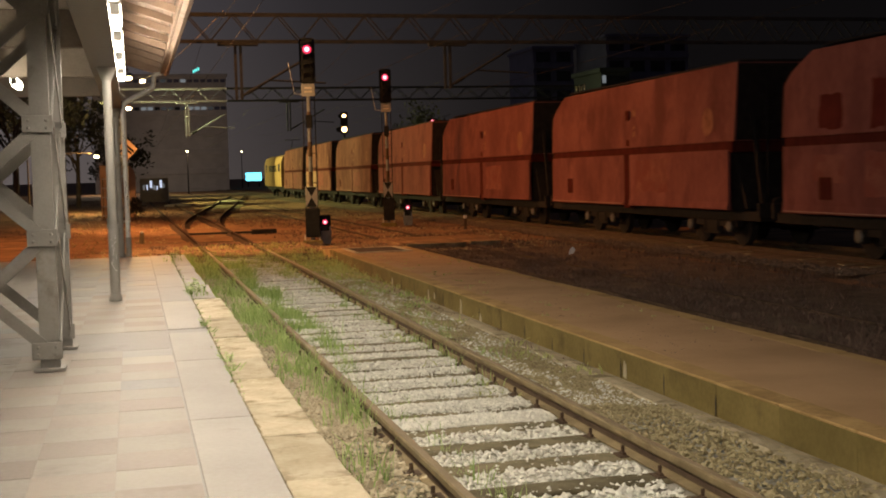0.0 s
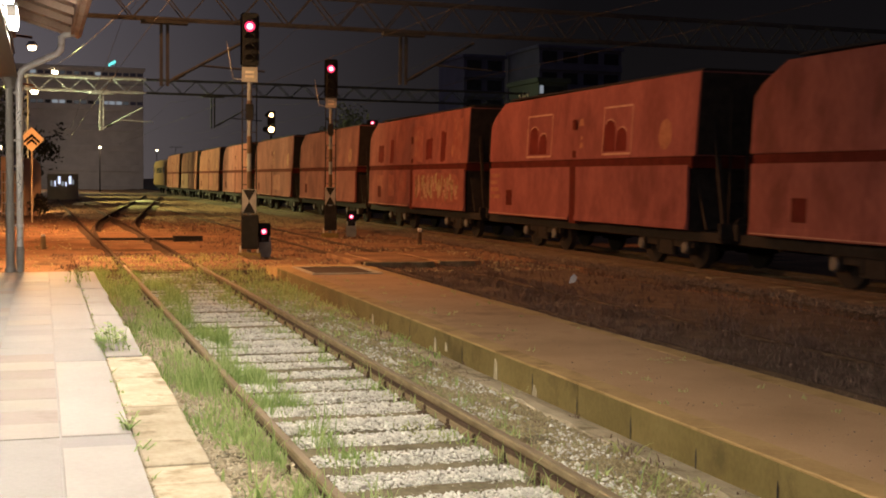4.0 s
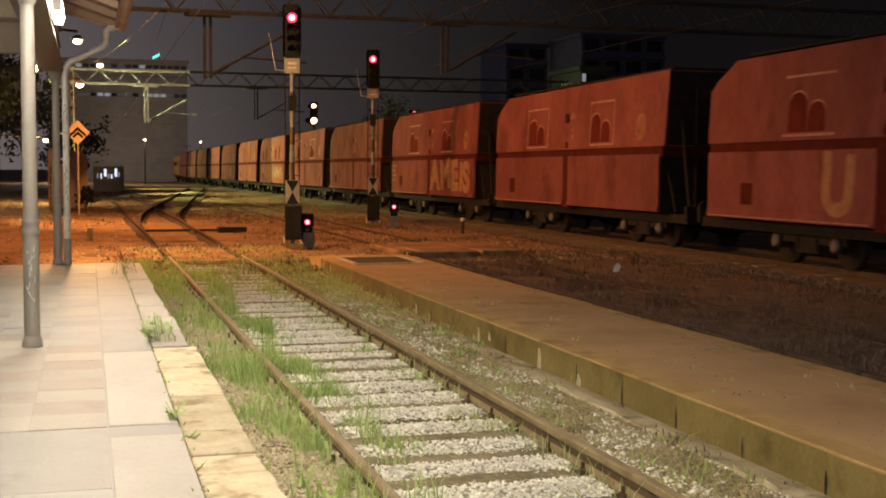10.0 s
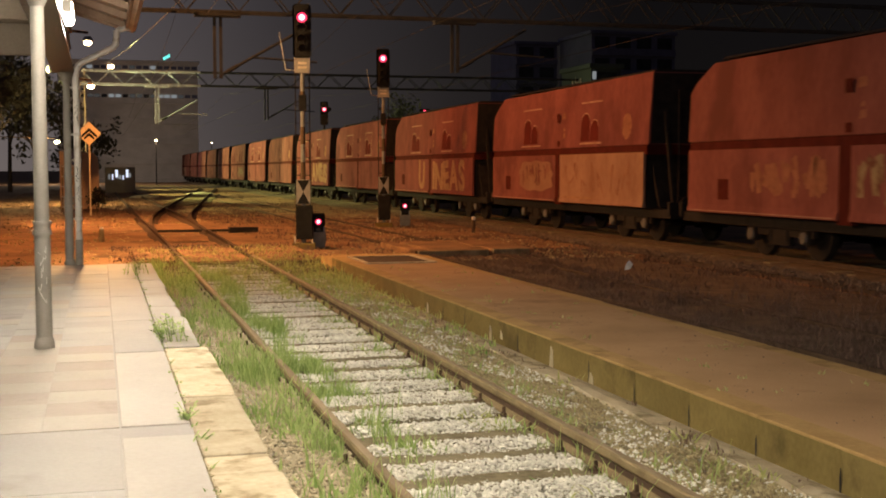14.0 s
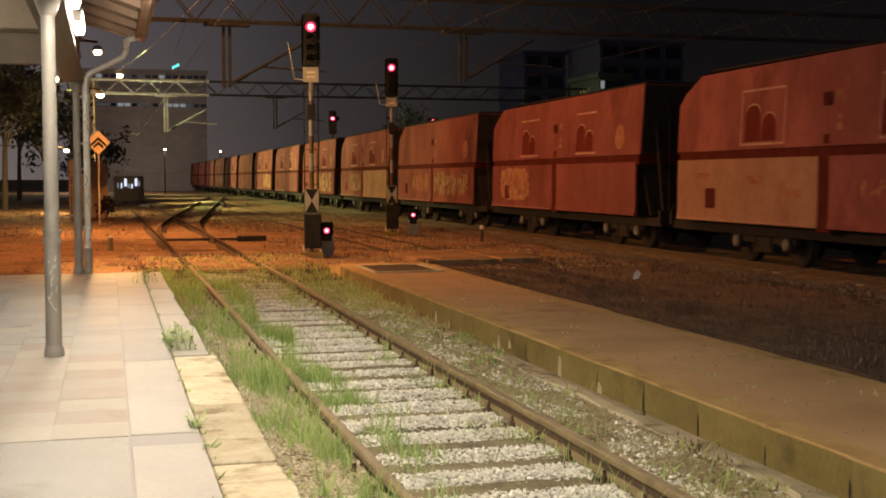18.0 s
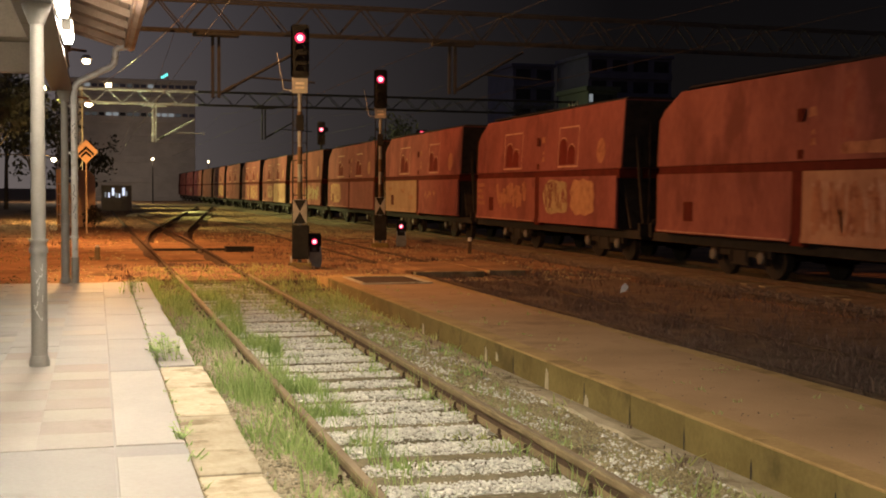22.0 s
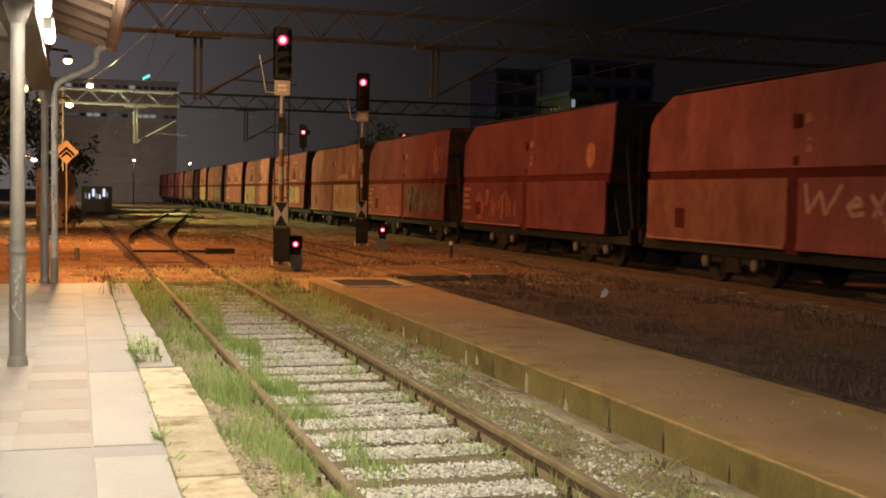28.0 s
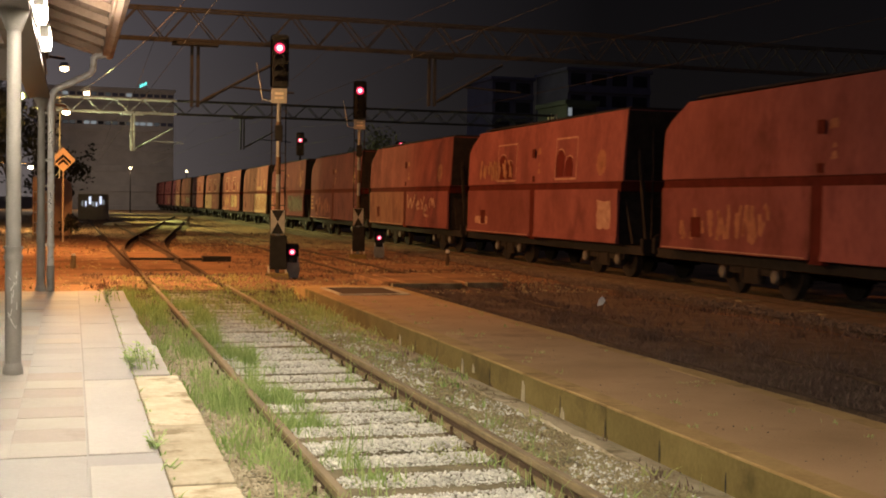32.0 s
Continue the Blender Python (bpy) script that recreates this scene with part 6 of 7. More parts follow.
    for key, y0, y1 in (("frame_a", -4.75, -3.02), ("frame_b", -9.47, -7.95)):
        M[key + "_front"], M[key + "_rear"] = line_up(y1).data("stencil_line", CHALK), line_up(y0).data("stencil_line", CHALK)
        M[key + "_foot"] = Mesh().box(-1.4565, -1.44, y0, y1, 2.536, 2.584).data("stencil_line", CHALK)
        M[key + "_top"] = Mesh().box(-1.4005, -1.38, y0 + 0.04, y1 - 0.02, 3.678, 3.722).data("stencil_line", CHALK)
    ring = [(-11.10 + 0.29 * math.cos(2 * math.pi * k / 24) * (1 + 0.05 * math.sin(5 * k)), 2.95 + 0.34 * math.sin(2 * math.pi * k / 24)) for k in range(24)]
    side_x = lambda z: -(1.452 - 0.05 * (z - 2.46))
    M["mark"] = Mesh().add([(side_x(z) - 0.0035, y, z) for y, z in ring] + [(side_x(z) + 0.01, y, z) for y, z in ring], [tuple(range(24))] + [(k, 24 + k, 24 + (k + 1) % 24, (k + 1) % 24) for k in range(24)]).data("round_mark", TAG)
    M["t_mark"] = Mesh().box(-1.4605, -1.45, -3.30, -2.42, 2.06, 2.20).box(-1.4605, -1.45, -3.02, -2.76, 1.32, 2.06).data("stencil_mark", GREYMARK)
    bars = Mesh()
    for y0, y1, z0, z1 in ((-6.50, -6.78, 3.30, 3.50), (-6.62, -6.76, 2.95, 3.06), (-6.60, -6.80, 2.74, 2.90)):
        bars.add([(side_x(z) - e, y, z) for e in (0.004, -0.01) for y, z in ((y0, z0), (y1, z0 + 0.02), (y1 + 0.05, z1), (y0 - 0.03, z1 - 0.02))], [(0, 1, 2, 3), (0, 4, 5, 1), (1, 5, 6, 2), (2, 6, 7, 3), (3, 7, 4, 0)])
    M["data_bars"] = bars.data("stencil_text", TAG)
    bars = Mesh()
    for k in range(4):
        bars.box(-1.464, -1.458, -0.95 + 0.12 * (k % 3), -0.16 - 0.05 * (k % 2), 1.36 + 0.21 * k, 1.47 + 0.21 * k)
    M["door_bars"] = bars.data("stencil_text", TAG)
    pic, shade = Mesh(), Mesh()
    for c, w, h in ((-3.50, 0.30, 0.62), (-4.15, 0.27, 0.42)):
        arc = [(c + w * math.cos(math.pi * k / 10), 2.60 + h + 0.20 * math.sin(math.pi * k / 10)) for k in range(11)]
        for a, b in zip(arc, arc[1:]):
            q = [a, b, (b[0], b[1] - 0.032), (a[0], a[1] - 0.032)]
            pic.add([(side_x(z) - 0.004, y, z) for y, z in q] + [(side_x(z) + 0.01, y, z) for y, z in q], [(0, 1, 2, 3), (0, 4, 5, 1), (2, 6, 7, 3)])
        out = [(y, z - 0.032) for y, z in arc] + [(c - w * 1.1, 2.62), (c + w * 1.1, 2.62)]
        shade.add([(side_x(z) - 0.0025, y, z) for y, z in out] + [(side_x(z) + 0.01, y, z) for y, z in out], [tuple(range(13))] + [(k, 13 + k, 13 + (k + 1) % 13, (k + 1) % 13) for k in range(13)])
    M["arch_a"] = pic.data("chalk_drawing", CHALK)
    M["arch_shade"] = shade.data("dark_drawing", SHADE_RED)
    return M


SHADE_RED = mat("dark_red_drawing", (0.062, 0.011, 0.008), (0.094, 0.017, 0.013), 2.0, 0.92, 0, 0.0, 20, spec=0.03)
WM = wagon_meshes()

def strokes(seed, y0, y1, z0, z1, n, w, x=-1.459):
    """Free scrawl on the wagon's side: short strokes that run on from one another."""
    g = random.Random(seed)
    m = Mesh()
    for k in range(n):
        y = y0 + (y1 - y0) * (k + g.uniform(0.2, 0.8)) / n
        p = (y, g.uniform(z0, z1))
        for j in range(g.randint(2, 4)):
            q = (min(max(p[0] + g.uniform(-0.5, 0.45) * (abs(y1 - y0) / n + 0.15), min(y0, y1)), max(y0, y1)), g.uniform(z0, z1))
            d = Vector((q[0] - p[0], q[1] - p[1]))
            if d.length < 0.05:
                continue
            s = Vector((-d.y, d.x)).normalized() * w / 2
            t = x - 0.0004 * ((k * 3 + j) % 7)
            c = [(p[0] + s.x, p[1] + s.y), (p[0] - s.x, p[1] - s.y), (q[0] - s.x * 0.7, q[1] - s.y * 0.7), (q[0] + s.x * 0.7, q[1] + s.y * 0.7)]
            m.add([(t - 0.003, *a) for a in c] + [(t, *a) for a in c], [(0, 1, 2, 3), (7, 6, 5, 4), (0, 4, 5, 1), (1, 5, 6, 2), (2, 6, 7, 3), (3, 7, 4, 0)])
            p = q
    return m


def letters(text, y, z, size, wide, material, parent, label, x=-1.462, bold=0.03):
    """Letters sprayed on the side one by one, from y towards the rear, each with its own lean and height."""
    g = random.Random(len(text) * 7 + int(size * 100))
    for ch in text:
        cu = bpy.data.curves.new("letter", "FONT")
        cu.body, cu.size, cu.extrude, cu.offset = ch, size * g.uniform(0.92, 1.06), 0.0015, bold * g.uniform(0.8, 1.25)
        tmp = bpy.data.objects.new("letter", cu)
        me = bpy.data.meshes.new_from_object(tmp)
        bpy.data.objects.remove(tmp)
        w = max(q.co.x for q in me.vertices)
        me.transform(Matrix.Rotation(radians(g.uniform(-7, 7)), 4, "Z"))
        me.transform(Matrix(((0, 0, -1, x), (-wide, 0, 0, y), (0, 1, 0, z + g.uniform(-0.04, 0.05)), (0, 0, 0, 1))))
        y -= (w + 0.05) * wide
        me.name = "graffiti_letter"
        me.materials.clear()
        me.materials.append(material)
        part("graffiti_letter", me, material, parent, label)


def wagon(n, colour, label, frames=True, door_a=None, door_b=None, marks=True):
    plain_door = n not in (0, -2, -9, -11, -12)
    w = thing("hopper_wagon", (X_TRAIN, FRONT + RUN[0] + PITCH * n, 0), label, "goods wagon", "wagons of the goods train")

    def put(key, name, parent=w, m=None, at=None, text=""):
        o = part(name, WM[key], None, parent, text)
        if m:
            o.material_slots[0].link = "OBJECT"
            o.material_slots[0].material = m
        if at is not None:
            o.matrix_basis = at
        return o

    c = REDS[colour]
    body = put("upper_body", "upper_body", m=c)
    put("roof", "roof")
    put("hopper", "hopper")
    put("end_wall", "end_wall", at=pose(0, -12.46, 0, 0, 0, 0), text="end wall coloured near-black for its unlit side")
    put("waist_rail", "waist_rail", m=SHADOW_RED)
    a = put("door_a", "side_door", m=REDS[door_a or colour])
    b = put("door_b", "side_door", m=REDS[door_b or colour])
    put("door_c", "side_door", m=c)
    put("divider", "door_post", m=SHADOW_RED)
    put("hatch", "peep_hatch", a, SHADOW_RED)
    put("lip", "door_lip", a)
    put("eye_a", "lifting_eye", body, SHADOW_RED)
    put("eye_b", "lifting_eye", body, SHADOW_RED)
    put("underframe", "underframe")
    for y, s in ((0.74, 1), (-13.17, -1)):
        sill = put("end_sill", "end_sill", at=pose(0, y, 0.9))
        for x in (-0.875, 0.875):
            put("buffer", "buffer", sill, at=pose(x, 0.06 * s, 0.06, 0, 0, 0 if s > 0 else 180))
    for y in (0.55, -12.98):
        for x in (-1.0, 1.0):
            put("end_post", "end_post", at=pose(x, y, 0.84, 12 if y > 0 else -12, 0, 0))
    put("ladder", "ladder", at=pose(-0.55, 0.30, 0.9))
    put("ladder", "ladder", at=pose(-0.55, -12.72, 0.9))
    put("chute", "end_slope", at=pose(0, 0.35, 0.9))
    put("chute", "end_slope", at=pose(0, -12.6, 0.9, 0, 0, 180))
    for yb in (-3.42, -10.62):
        g = put("bogie", "bogie", at=pose(0, yb, 0.46))
        tagged(put("springs", "spring_nest", g), kind="stuff")
        for dy in (-1.02, 1.02):
            put("wheelset", "wheelset", g, at=pose(0, dy, 0))
            put("axle_lid", "axle_lid", put("axle_box", "axle_box", g, at=pose(0, dy, 0)), text="worn pale round lid")
            put("axle_box", "axle_box", g, at=pose(0, dy, 0, 0, 0, 180))
    if frames:
        for k, dy in (("frame_a", 0), ("frame_b", -4.80)):
            for side in ("_foot", "_top") if n in (-2, -4, -5, -7) else ("_foot", "_top", "_front", "_rear"):
                put(k + side, "stencil_line", body)
            tagged(put("arch_shade", "dark_drawing", body, at=pose(0, dy, 0)), kind="stuff")
            tagged(put("arch_a", "chalk_drawing", body, at=pose(0, dy, 0)), kind="stuff")
    if n == -11:
        put("t_mark", "stencil_mark", a)
    if marks:
        put("mark", "round_mark", body)
        tagged(put("data_bars", "stencil_text", body), kind="stuff")
        if not plain_door:
            tagged(put("door_bars", "stencil_text", a), kind="stuff")
    return w, body, a, b


def locomotive():
    t = thing("locomotive", (X_TRAIN, FRONT + RUN[0] + PITCH * 7 + 1.2, 0), "ochre-yellow electric locomotive at the head of the goods train", "locomotive")
    prof = [(-1.45, 1.0), (-1.5, 1.2), (-1.5, 3.2), (-1.3, 3.75), (-0.8, 3.95), (0.8, 3.95), (1.3, 3.75), (1.5, 3.2), (1.5, 1.2), (1.45, 1.0)]
    part("body", Mesh().prism(prof, 0.4, 14.6), REDS["ochre"], t, "ochre-yellow body shell")
    for y in (2.2, 12.8):
        part("cab_window", Mesh().box(-1.515, -1.49, y - 0.5, y + 0.5, 2.4, 3.1, 0.03), PANEL_DARK, t)
    for k in range(5):
        part("side_grille", Mesh().box(-1.515, -1.49, 4.2 + 1.35 * k, 5.2 + 1.35 * k, 2.4, 3.0, 0.01), GRIME_AND_SHADE, t)
    part("underframe", Mesh().box(-1.2, 1.2, 0.0, 15.0, 0.7, 1.0), GRIME_AND_SHADE, t)
    for yb in (3.4, 11.6):
        g = part("bogie", WM["bogie"], None, t)
        g.location = (0, yb, 0.5)
        for dy in (-1.3, 1.3):
            part("wheelset", WM["wheelset"], None, g).location = (0, dy, -0.03)
    part("pantograph", Mesh().bar((-0.5, 3, 4.1), (0.5, 3, 4.1), 0.06, 0.06).bar((0, 3, 4.1), (0, 4.2, 4.7), 0.05, 0.05).bar((0, 4.2, 4.7), (0, 3.2, 5.3), 0.05, 0.05).bar((-0.7, 3.2, 5.35), (0.7, 3.2, 5.35), 0.06, 0.06).box(-0.6, 0.6, 2.6, 4.4, 3.93, 4.05), GRIME_AND_SHADE, t)
    return t


TRAIN = []
PLAIN = "rust-red hopper wagon with dirty faded sides"
FRAMED = "rust-red hopper wagon with chalk-framed markings on its upper side"
for n, colour, label, frames, da, db in (
        (7, "pale", PLAIN, False, None, None), (6, "pale", PLAIN, False, "orange", None), (5, "pale", PLAIN, False, None, None), (4, "brown", PLAIN, False, None, None), (3, "brown", PLAIN, False, None, None),
        (2, "brown", PLAIN, False, None, None), (1, "brown", "rust-red hopper wagon with patches of pale overpaint along both doors", False, None, None), (0, "red", FRAMED, True, None, None),
        (-1, "brown", PLAIN, False, None, None), (-2, "red", "rust-red hopper wagon with tall cream graffiti letters", True, None, None), (-3, "red", FRAMED, True, None, None),
        (-4, "red", "rust-red hopper wagon with cream graffiti letters across both doors", True, None, None), (-5, "red", "rust-red hopper wagon with one orange repainted door", True, "brown", "orange"), (-6, "brown", "rust-red hopper wagon with dense pale scrawl on its rear door", False, None, None),
        (-7, "red", "rust-red hopper wagon with a bright cream graffiti block", True, None, None), (-8, "red", FRAMED, True, "orange", None), (-9, "red", "rust-red hopper wagon with faded tags on both doors", True, "brown", "red"),
        (-10, "brown", "rust-red hopper wagon with a worn scribbled rear door", False, None, "orange"), (-11, "maroon", "dark red hopper wagon with a grey scrawl on its rear door", False, "red", "maroon"), (-12, "maroon", "dark maroon hopper wagon with faint scrawls and a pale round mark", False, None, None),
        (-13, "red", "rust-red hopper wagon with a pale sprayed tag", False, "pale", None), (-14, "red", "rust-red hopper wagon with a cream scrawl beside chalk frames", True, None, None), (-15, "red", "rust-red hopper wagon with a white scrawl on its front door", False, None, None),
        (-16, "brown", PLAIN, True, None, None)):
    w, body, a, b = wagon(n, colour, label, frames, da, db)
    TRAIN.append((w, FRONT + PITCH * n))
    if n == 1:
        for k, (y0, y1, z0, z1) in enumerate(((-1.2, -2.4, 1.5, 2.1), (-3.0, -3.9, 1.2, 2.15), (-4.3, -5.6, 1.4, 2.2))):
            part("overpaint", blot(30 + k, y0, y1, z0, z1), GREYMARK, a, "pale overpaint patch")
        part("overpaint", blot(36, -6.6, -11.8, 1.1, 2.15), GREYMARK, b, "pale overpaint patch")
        tagged(part("scrawl", strokes(37, -6.8, -11.6, 1.2, 2.1, 24, 0.15, -1.461), TAG_OLIVE, b, "greenish faded lettering"), kind="stuff")
        for k, (y0, y1, z0, z1, m) in enumerate(((-1.4, -2.3, 2.55, 3.3, SHADE_RED), (-3.2, -3.7, 2.5, 3.5, SHADE_RED), (-5.9, -7.6, 2.5, 3.9, GREYMARK), (-7.9, -8.7, 2.6, 3.4, SHADE_RED), (-9.6, -10.2, 2.5, 3.6, SHADE_RED), (-10.9, -11.9, 2.5, 4.0, GREYMARK))):
            o = part("smear", blot(140 + k, y0, y1, z0, z1, -1.4535), m, body, "vertical faded smear")
            o.matrix_basis = Matrix.Translation((-1.452, 0, 2.46)) @ pose(0, 0, 0, 0, 2.86, 0) @ Matrix.Translation((1.452, 0, -2.46))
        tagged(part("scrawl", strokes(7, -6.8, -11.6, 1.2, 2.1, 16, 0.05, -1.463), CHALK, b, "illegible pale scrawl"), kind="stuff")
    if n in (7, 6, 5, 3, 2):
        part("overpaint", blot(40 + n, -6.7, -9.0, 1.2, 2.15), GREYMARK, b, "pale overpaint patch")
    if n == -2:
        letters("AMEIS", -6.50, 1.13, 1.42, 1.22, YELLOW, b, "tall cream graffiti letters", bold=0.085)
    if n == -4:
        letters("U", -4.35, 1.10, 1.45, 0.95, YELLOW, a, "cream graffiti letter", bold=0.065)
        letters("INEAS", -6.55, 1.06, 1.50, 1.08, YELLOW, b, "cream graffiti letters", bold=0.065)
    if n == -5:
        part("overpaint", blot(75, -2.75, -5.85, 1.15, 2.12, n=44, lobes=9), REDS["orange"], a, "faint orange patch")
        tagged(part("scrawl", strokes(175, -3.1, -5.6, 1.3, 2.05, 9, 0.07, -1.4615), REDS["brown"], a, "worn strokes in the patch"), kind="stuff")
        tagged(part("scrawl", strokes(176, -6.9, -11.4, 1.15, 2.1, 12, 0.05, -1.4615), TAG, b, "faint illegible strokes"), kind="stuff")
        part("smear", blot(176, -6.45, -9.0, 0.96, 1.06, -1.4665), YELLOW, b, "pale scuff along the foot")
    if n == -6:
        tagged(part("scrawl", strokes(21, -6.7, -11.4, 1.15, 2.1, 26, 0.19), TAG_OLIVE, b, "dense illegible bubble scrawl"), kind="stuff")
        tagged(part("scrawl", strokes(121, -2.9, -5.6, 1.3, 2.1, 13, 0.20), TAG, a, "broad blotchy beige scrawl"), kind="stuff")
    if n == -7:
        part("graffiti_block", blot(80, -0.9, -4.0, 1.10, 2.22, n=48, lobes=13), YELLOW, a, "cream graffiti block")
        tagged(part("scrawl", strokes(22, -1.1, -3.8, 1.25, 2.1, 9, 0.06, -1.464), REDS["brown"], a, "dark strokes in the block"), kind="stuff")
    if n == -8:
        for k, (y0, y1, z0, z1) in enumerate(((-1.0, -1.7, 1.80, 1.98), (-3.3, -4.0, 1.72, 1.90), (-4.7, -5.5, 1.45, 1.62))):
            part("smear", blot(150 + k, y0, y1, z0, z1), TAG, a, "pale horizontal smear")
        tagged(part("scrawl", strokes(123, -7.4, -9.0, 1.5, 1.85, 6, 0.07), TAG, b, "faint illegible tag"), kind="stuff")
    if n == -9:
        tagged(part("scrawl", strokes(23, -2.2, -5.2, 1.25, 2.1, 15, 0.24), TAG, a, "blocky beige tag"), kind="stuff")
        part("overpaint", blot(83, -6.75, -8.80, 1.15, 2.2, n=40, lobes=5), TAG_OLIVE, b, "olive graffiti patch")
        tagged(part("scrawl", strokes(24, -6.8, -8.9, 1.2, 2.15, 11, 0.07, -1.464), REDS["brown"], b, "dark strokes in the patch"), kind="stuff")
        part("graffiti_block", blot(87, -8.95, -10.75, 1.15, 2.2, n=48, lobes=9), YELLOW, b, "cream graffiti block")
    if n == -10:
        tagged(part("scrawl", strokes(25, -6.7, -11.8, 1.1, 2.1, 46, 0.05), CHALK, b, "dense illegible pale scrawl"), kind="stuff")
        part("overpaint", blot(84, -7.6, -10.2, 2.55, 2.80, -1.4535), TAG, body, "pale smear")
        o = part("smear", blot(184, -7.6, -8.0, 2.8, 4.1, -1.4535), GREYMARK, body, "pale streak down the side")
        o.matrix_basis = Matrix.Translation((-1.452, 0, 2.46)) @ pose(0, 0, 0, 0, 2.86, 0) @ Matrix.Translation((1.452, 0, -2.46))
        tagged(part("scrawl", strokes(125, -6.7, -11.8, 1.05, 2.15, 60, 0.09, -1.4625), TAG, b, "dense brown scribble"), kind="stuff")
    if n == -11:
        tagged(part("scrawl", strokes(26, -6.8, -11.8, 1.1, 2.15, 40, 0.34), TAG_GREY, b, "broad grey scrawl"), kind="stuff")
        for k, (y0, y1, z0, z1) in enumerate(((-3.6, -3.9, 1.10, 1.28), (-5.2, -5.5, 1.12, 1.30), (-4.0, -4.5, 0.99, 1.05), (-0.2, -0.6, 1.0, 1.14))):
            part("smear", blot(290 + k, y0, y1, z0, z1, -1.464), TAG, a, "small pale blot")
        o = part("scrawl", strokes(185, -10.2, -11.9, 2.7, 4.0, 9, 0.12, -1.4555), GREYMARK, body, "pale scrawl near the rear")
        o.matrix_basis = Matrix.Translation((-1.452, 0, 2.46)) @ pose(0, 0, 0, 0, 2.86, 0) @ Matrix.Translation((1.452, 0, -2.46))
        tagged(o, kind="stuff")
    if n == -12:
        tagged(part("scrawl", strokes(27, -1.5, -5.4, 1.05, 2.0, 16, 0.13), GREYMARK, a, "illegible faint scrawl"), kind="stuff")
    if n == -13:
        tag = Mesh()
        pen = (((0.25, 2.15), (0.35, 1.60), (0.75, 2.0), (0.9, 1.58), (1.40, 2.12)), ((1.55, 1.72), (2.0, 1.78), (1.85, 1.90), (1.6, 1.75), (1.7, 1.58), (2.05, 1.62)), ((2.25, 1.95), (2.55, 1.60)), ((2.75, 2.08), (2.3, 1.55)),
               ((2.6, 1.50), (3.15, 1.58), (3.0, 1.75), (2.7, 1.60), (2.7, 1.35), (3.3, 1.30)), ((3.45, 1.62), (3.5, 1.95), (3.75, 1.98), (3.8, 1.70), (3.95, 1.98), (4.15, 1.65)))
        for line in pen:
            for k, (p, q) in enumerate(zip(line, line[1:])):
                d = Vector((q[0] - p[0], q[1] - p[1])).normalized() * 0.045
                c = [(p[0] - d.y, p[1] + d.x), (p[0] + d.y, p[1] - d.x), (q[0] + d.y, q[1] - d.x), (q[0] - d.y, q[1] + d.x)]
                tag.add([(-1.462 - 0.0005 * (k % 3), -6.40 - u, v) for u, v in c] + [(-1.45, -6.40 - u, v) for u, v in c], [(0, 1, 2, 3), (0, 4, 5, 1), (1, 5, 6, 2), (2, 6, 7, 3), (3, 7, 4, 0)])
        tagged(part("scrawl", tag, CHALK, b, "sprayed cursive tag"), kind="stuff")
    if n == -14:
        tagged(part("scrawl", strokes(29, -1.3, -4.4, 2.58, 3.25, 16, 0.10, -1.4605), YELLOW, body, "cream scrawl"), kind="stuff")
        part("overpaint", blot(86, -10.9, -11.8, 1.2, 2.0), CHALK, b, "pale panel")
        part("smear", blot(286, -0.8, -2.2, 1.15, 1.42), CHALK, a, "pale smeared patch")
    if n == -15:
        tagged(part("scrawl", strokes(31, -1.0, -4.6, 1.1, 1.9, 14, 0.14), TAG, a, "white scrawl"), kind="stuff")
TRAIN.append((locomotive(), FRONT + PITCH * 7 + 1.2))

# ---------------------------------------------------------------- town behind


def block(at, w, d, h, floors, bays, label, lit=(), wall=PLASTER, gap=0.30, turn=0.0, bands=None):
    """A block of flats: walls, roof, and windows set into the front."""
    t = thing("apartment_building", pose(*at, 0, 0, turn), label, "building", "town buildings")
    part("wall", Mesh().box(-w / 2, w / 2, 0, d, 0, h), wall, t)
    part("roof", Mesh().box(-w / 2 - 0.3, w / 2 + 0.3, -0.3, d + 0.3, h, h + 0.5, 0.05), wall, t)
    fh, bw = h / floors, w / bays
    for f in range(floors):
        part("balcony_band", Mesh().box(-w / 2, w / 2, -0.35, 0, f * fh, f * fh + fh * 0.30, 0.03), wall, t)
        if bands and f < 4:
            continue
        for b in range(bays):
            x = -w / 2 + bw * (b + 0.5)
            m = lit[(f, b)] if (f, b) in lit else (PLASTER if bands else PANEL_DARK)
            lo, hi = (bands or {}).get(f, (0.36, 0.88))
            part("window", Mesh().box(x - bw * (0.5 - gap / 2), x + bw * (0.5 - gap / 2), -0.06, 0.02, f * fh + fh * lo, f * fh + fh * hi), m, t)
    return t


block((73.2, 160, -0.2), 12.8, 12, 21.0, 7, 4, "grey block of flats, dark at night")
block((63.0, 172, -0.2), 6.5, 12, 20.5, 7, 2, "narrow brownish block of flats", {(3, 0): LIT_DIM})
house = block((49.6, 115, -0.2), 3.2, 8, 12.2, 4, 1, "narrow dark house with one lit window", wall=DULL_STEEL)
part("lit_window", Mesh().box(-1.5, -1.1, -0.10, -0.07, 11.1, 11.9), LIT_WINDOW, house, "single lit window")
row = {(4, b): (LIT_WINDOW if b in (7, 8, 14, 15, 16) else LIT_DIM if b % 3 else PANEL_DARK) for b in range(3, 18)}
row.update({(5, 3): LIT_DIM, (5, 4): LIT_WINDOW, (5, 7): LIT_WARM, (5, 8): LIT_DIM, (5, 10): LIT_DIM, (5, 13): LIT_WINDOW})
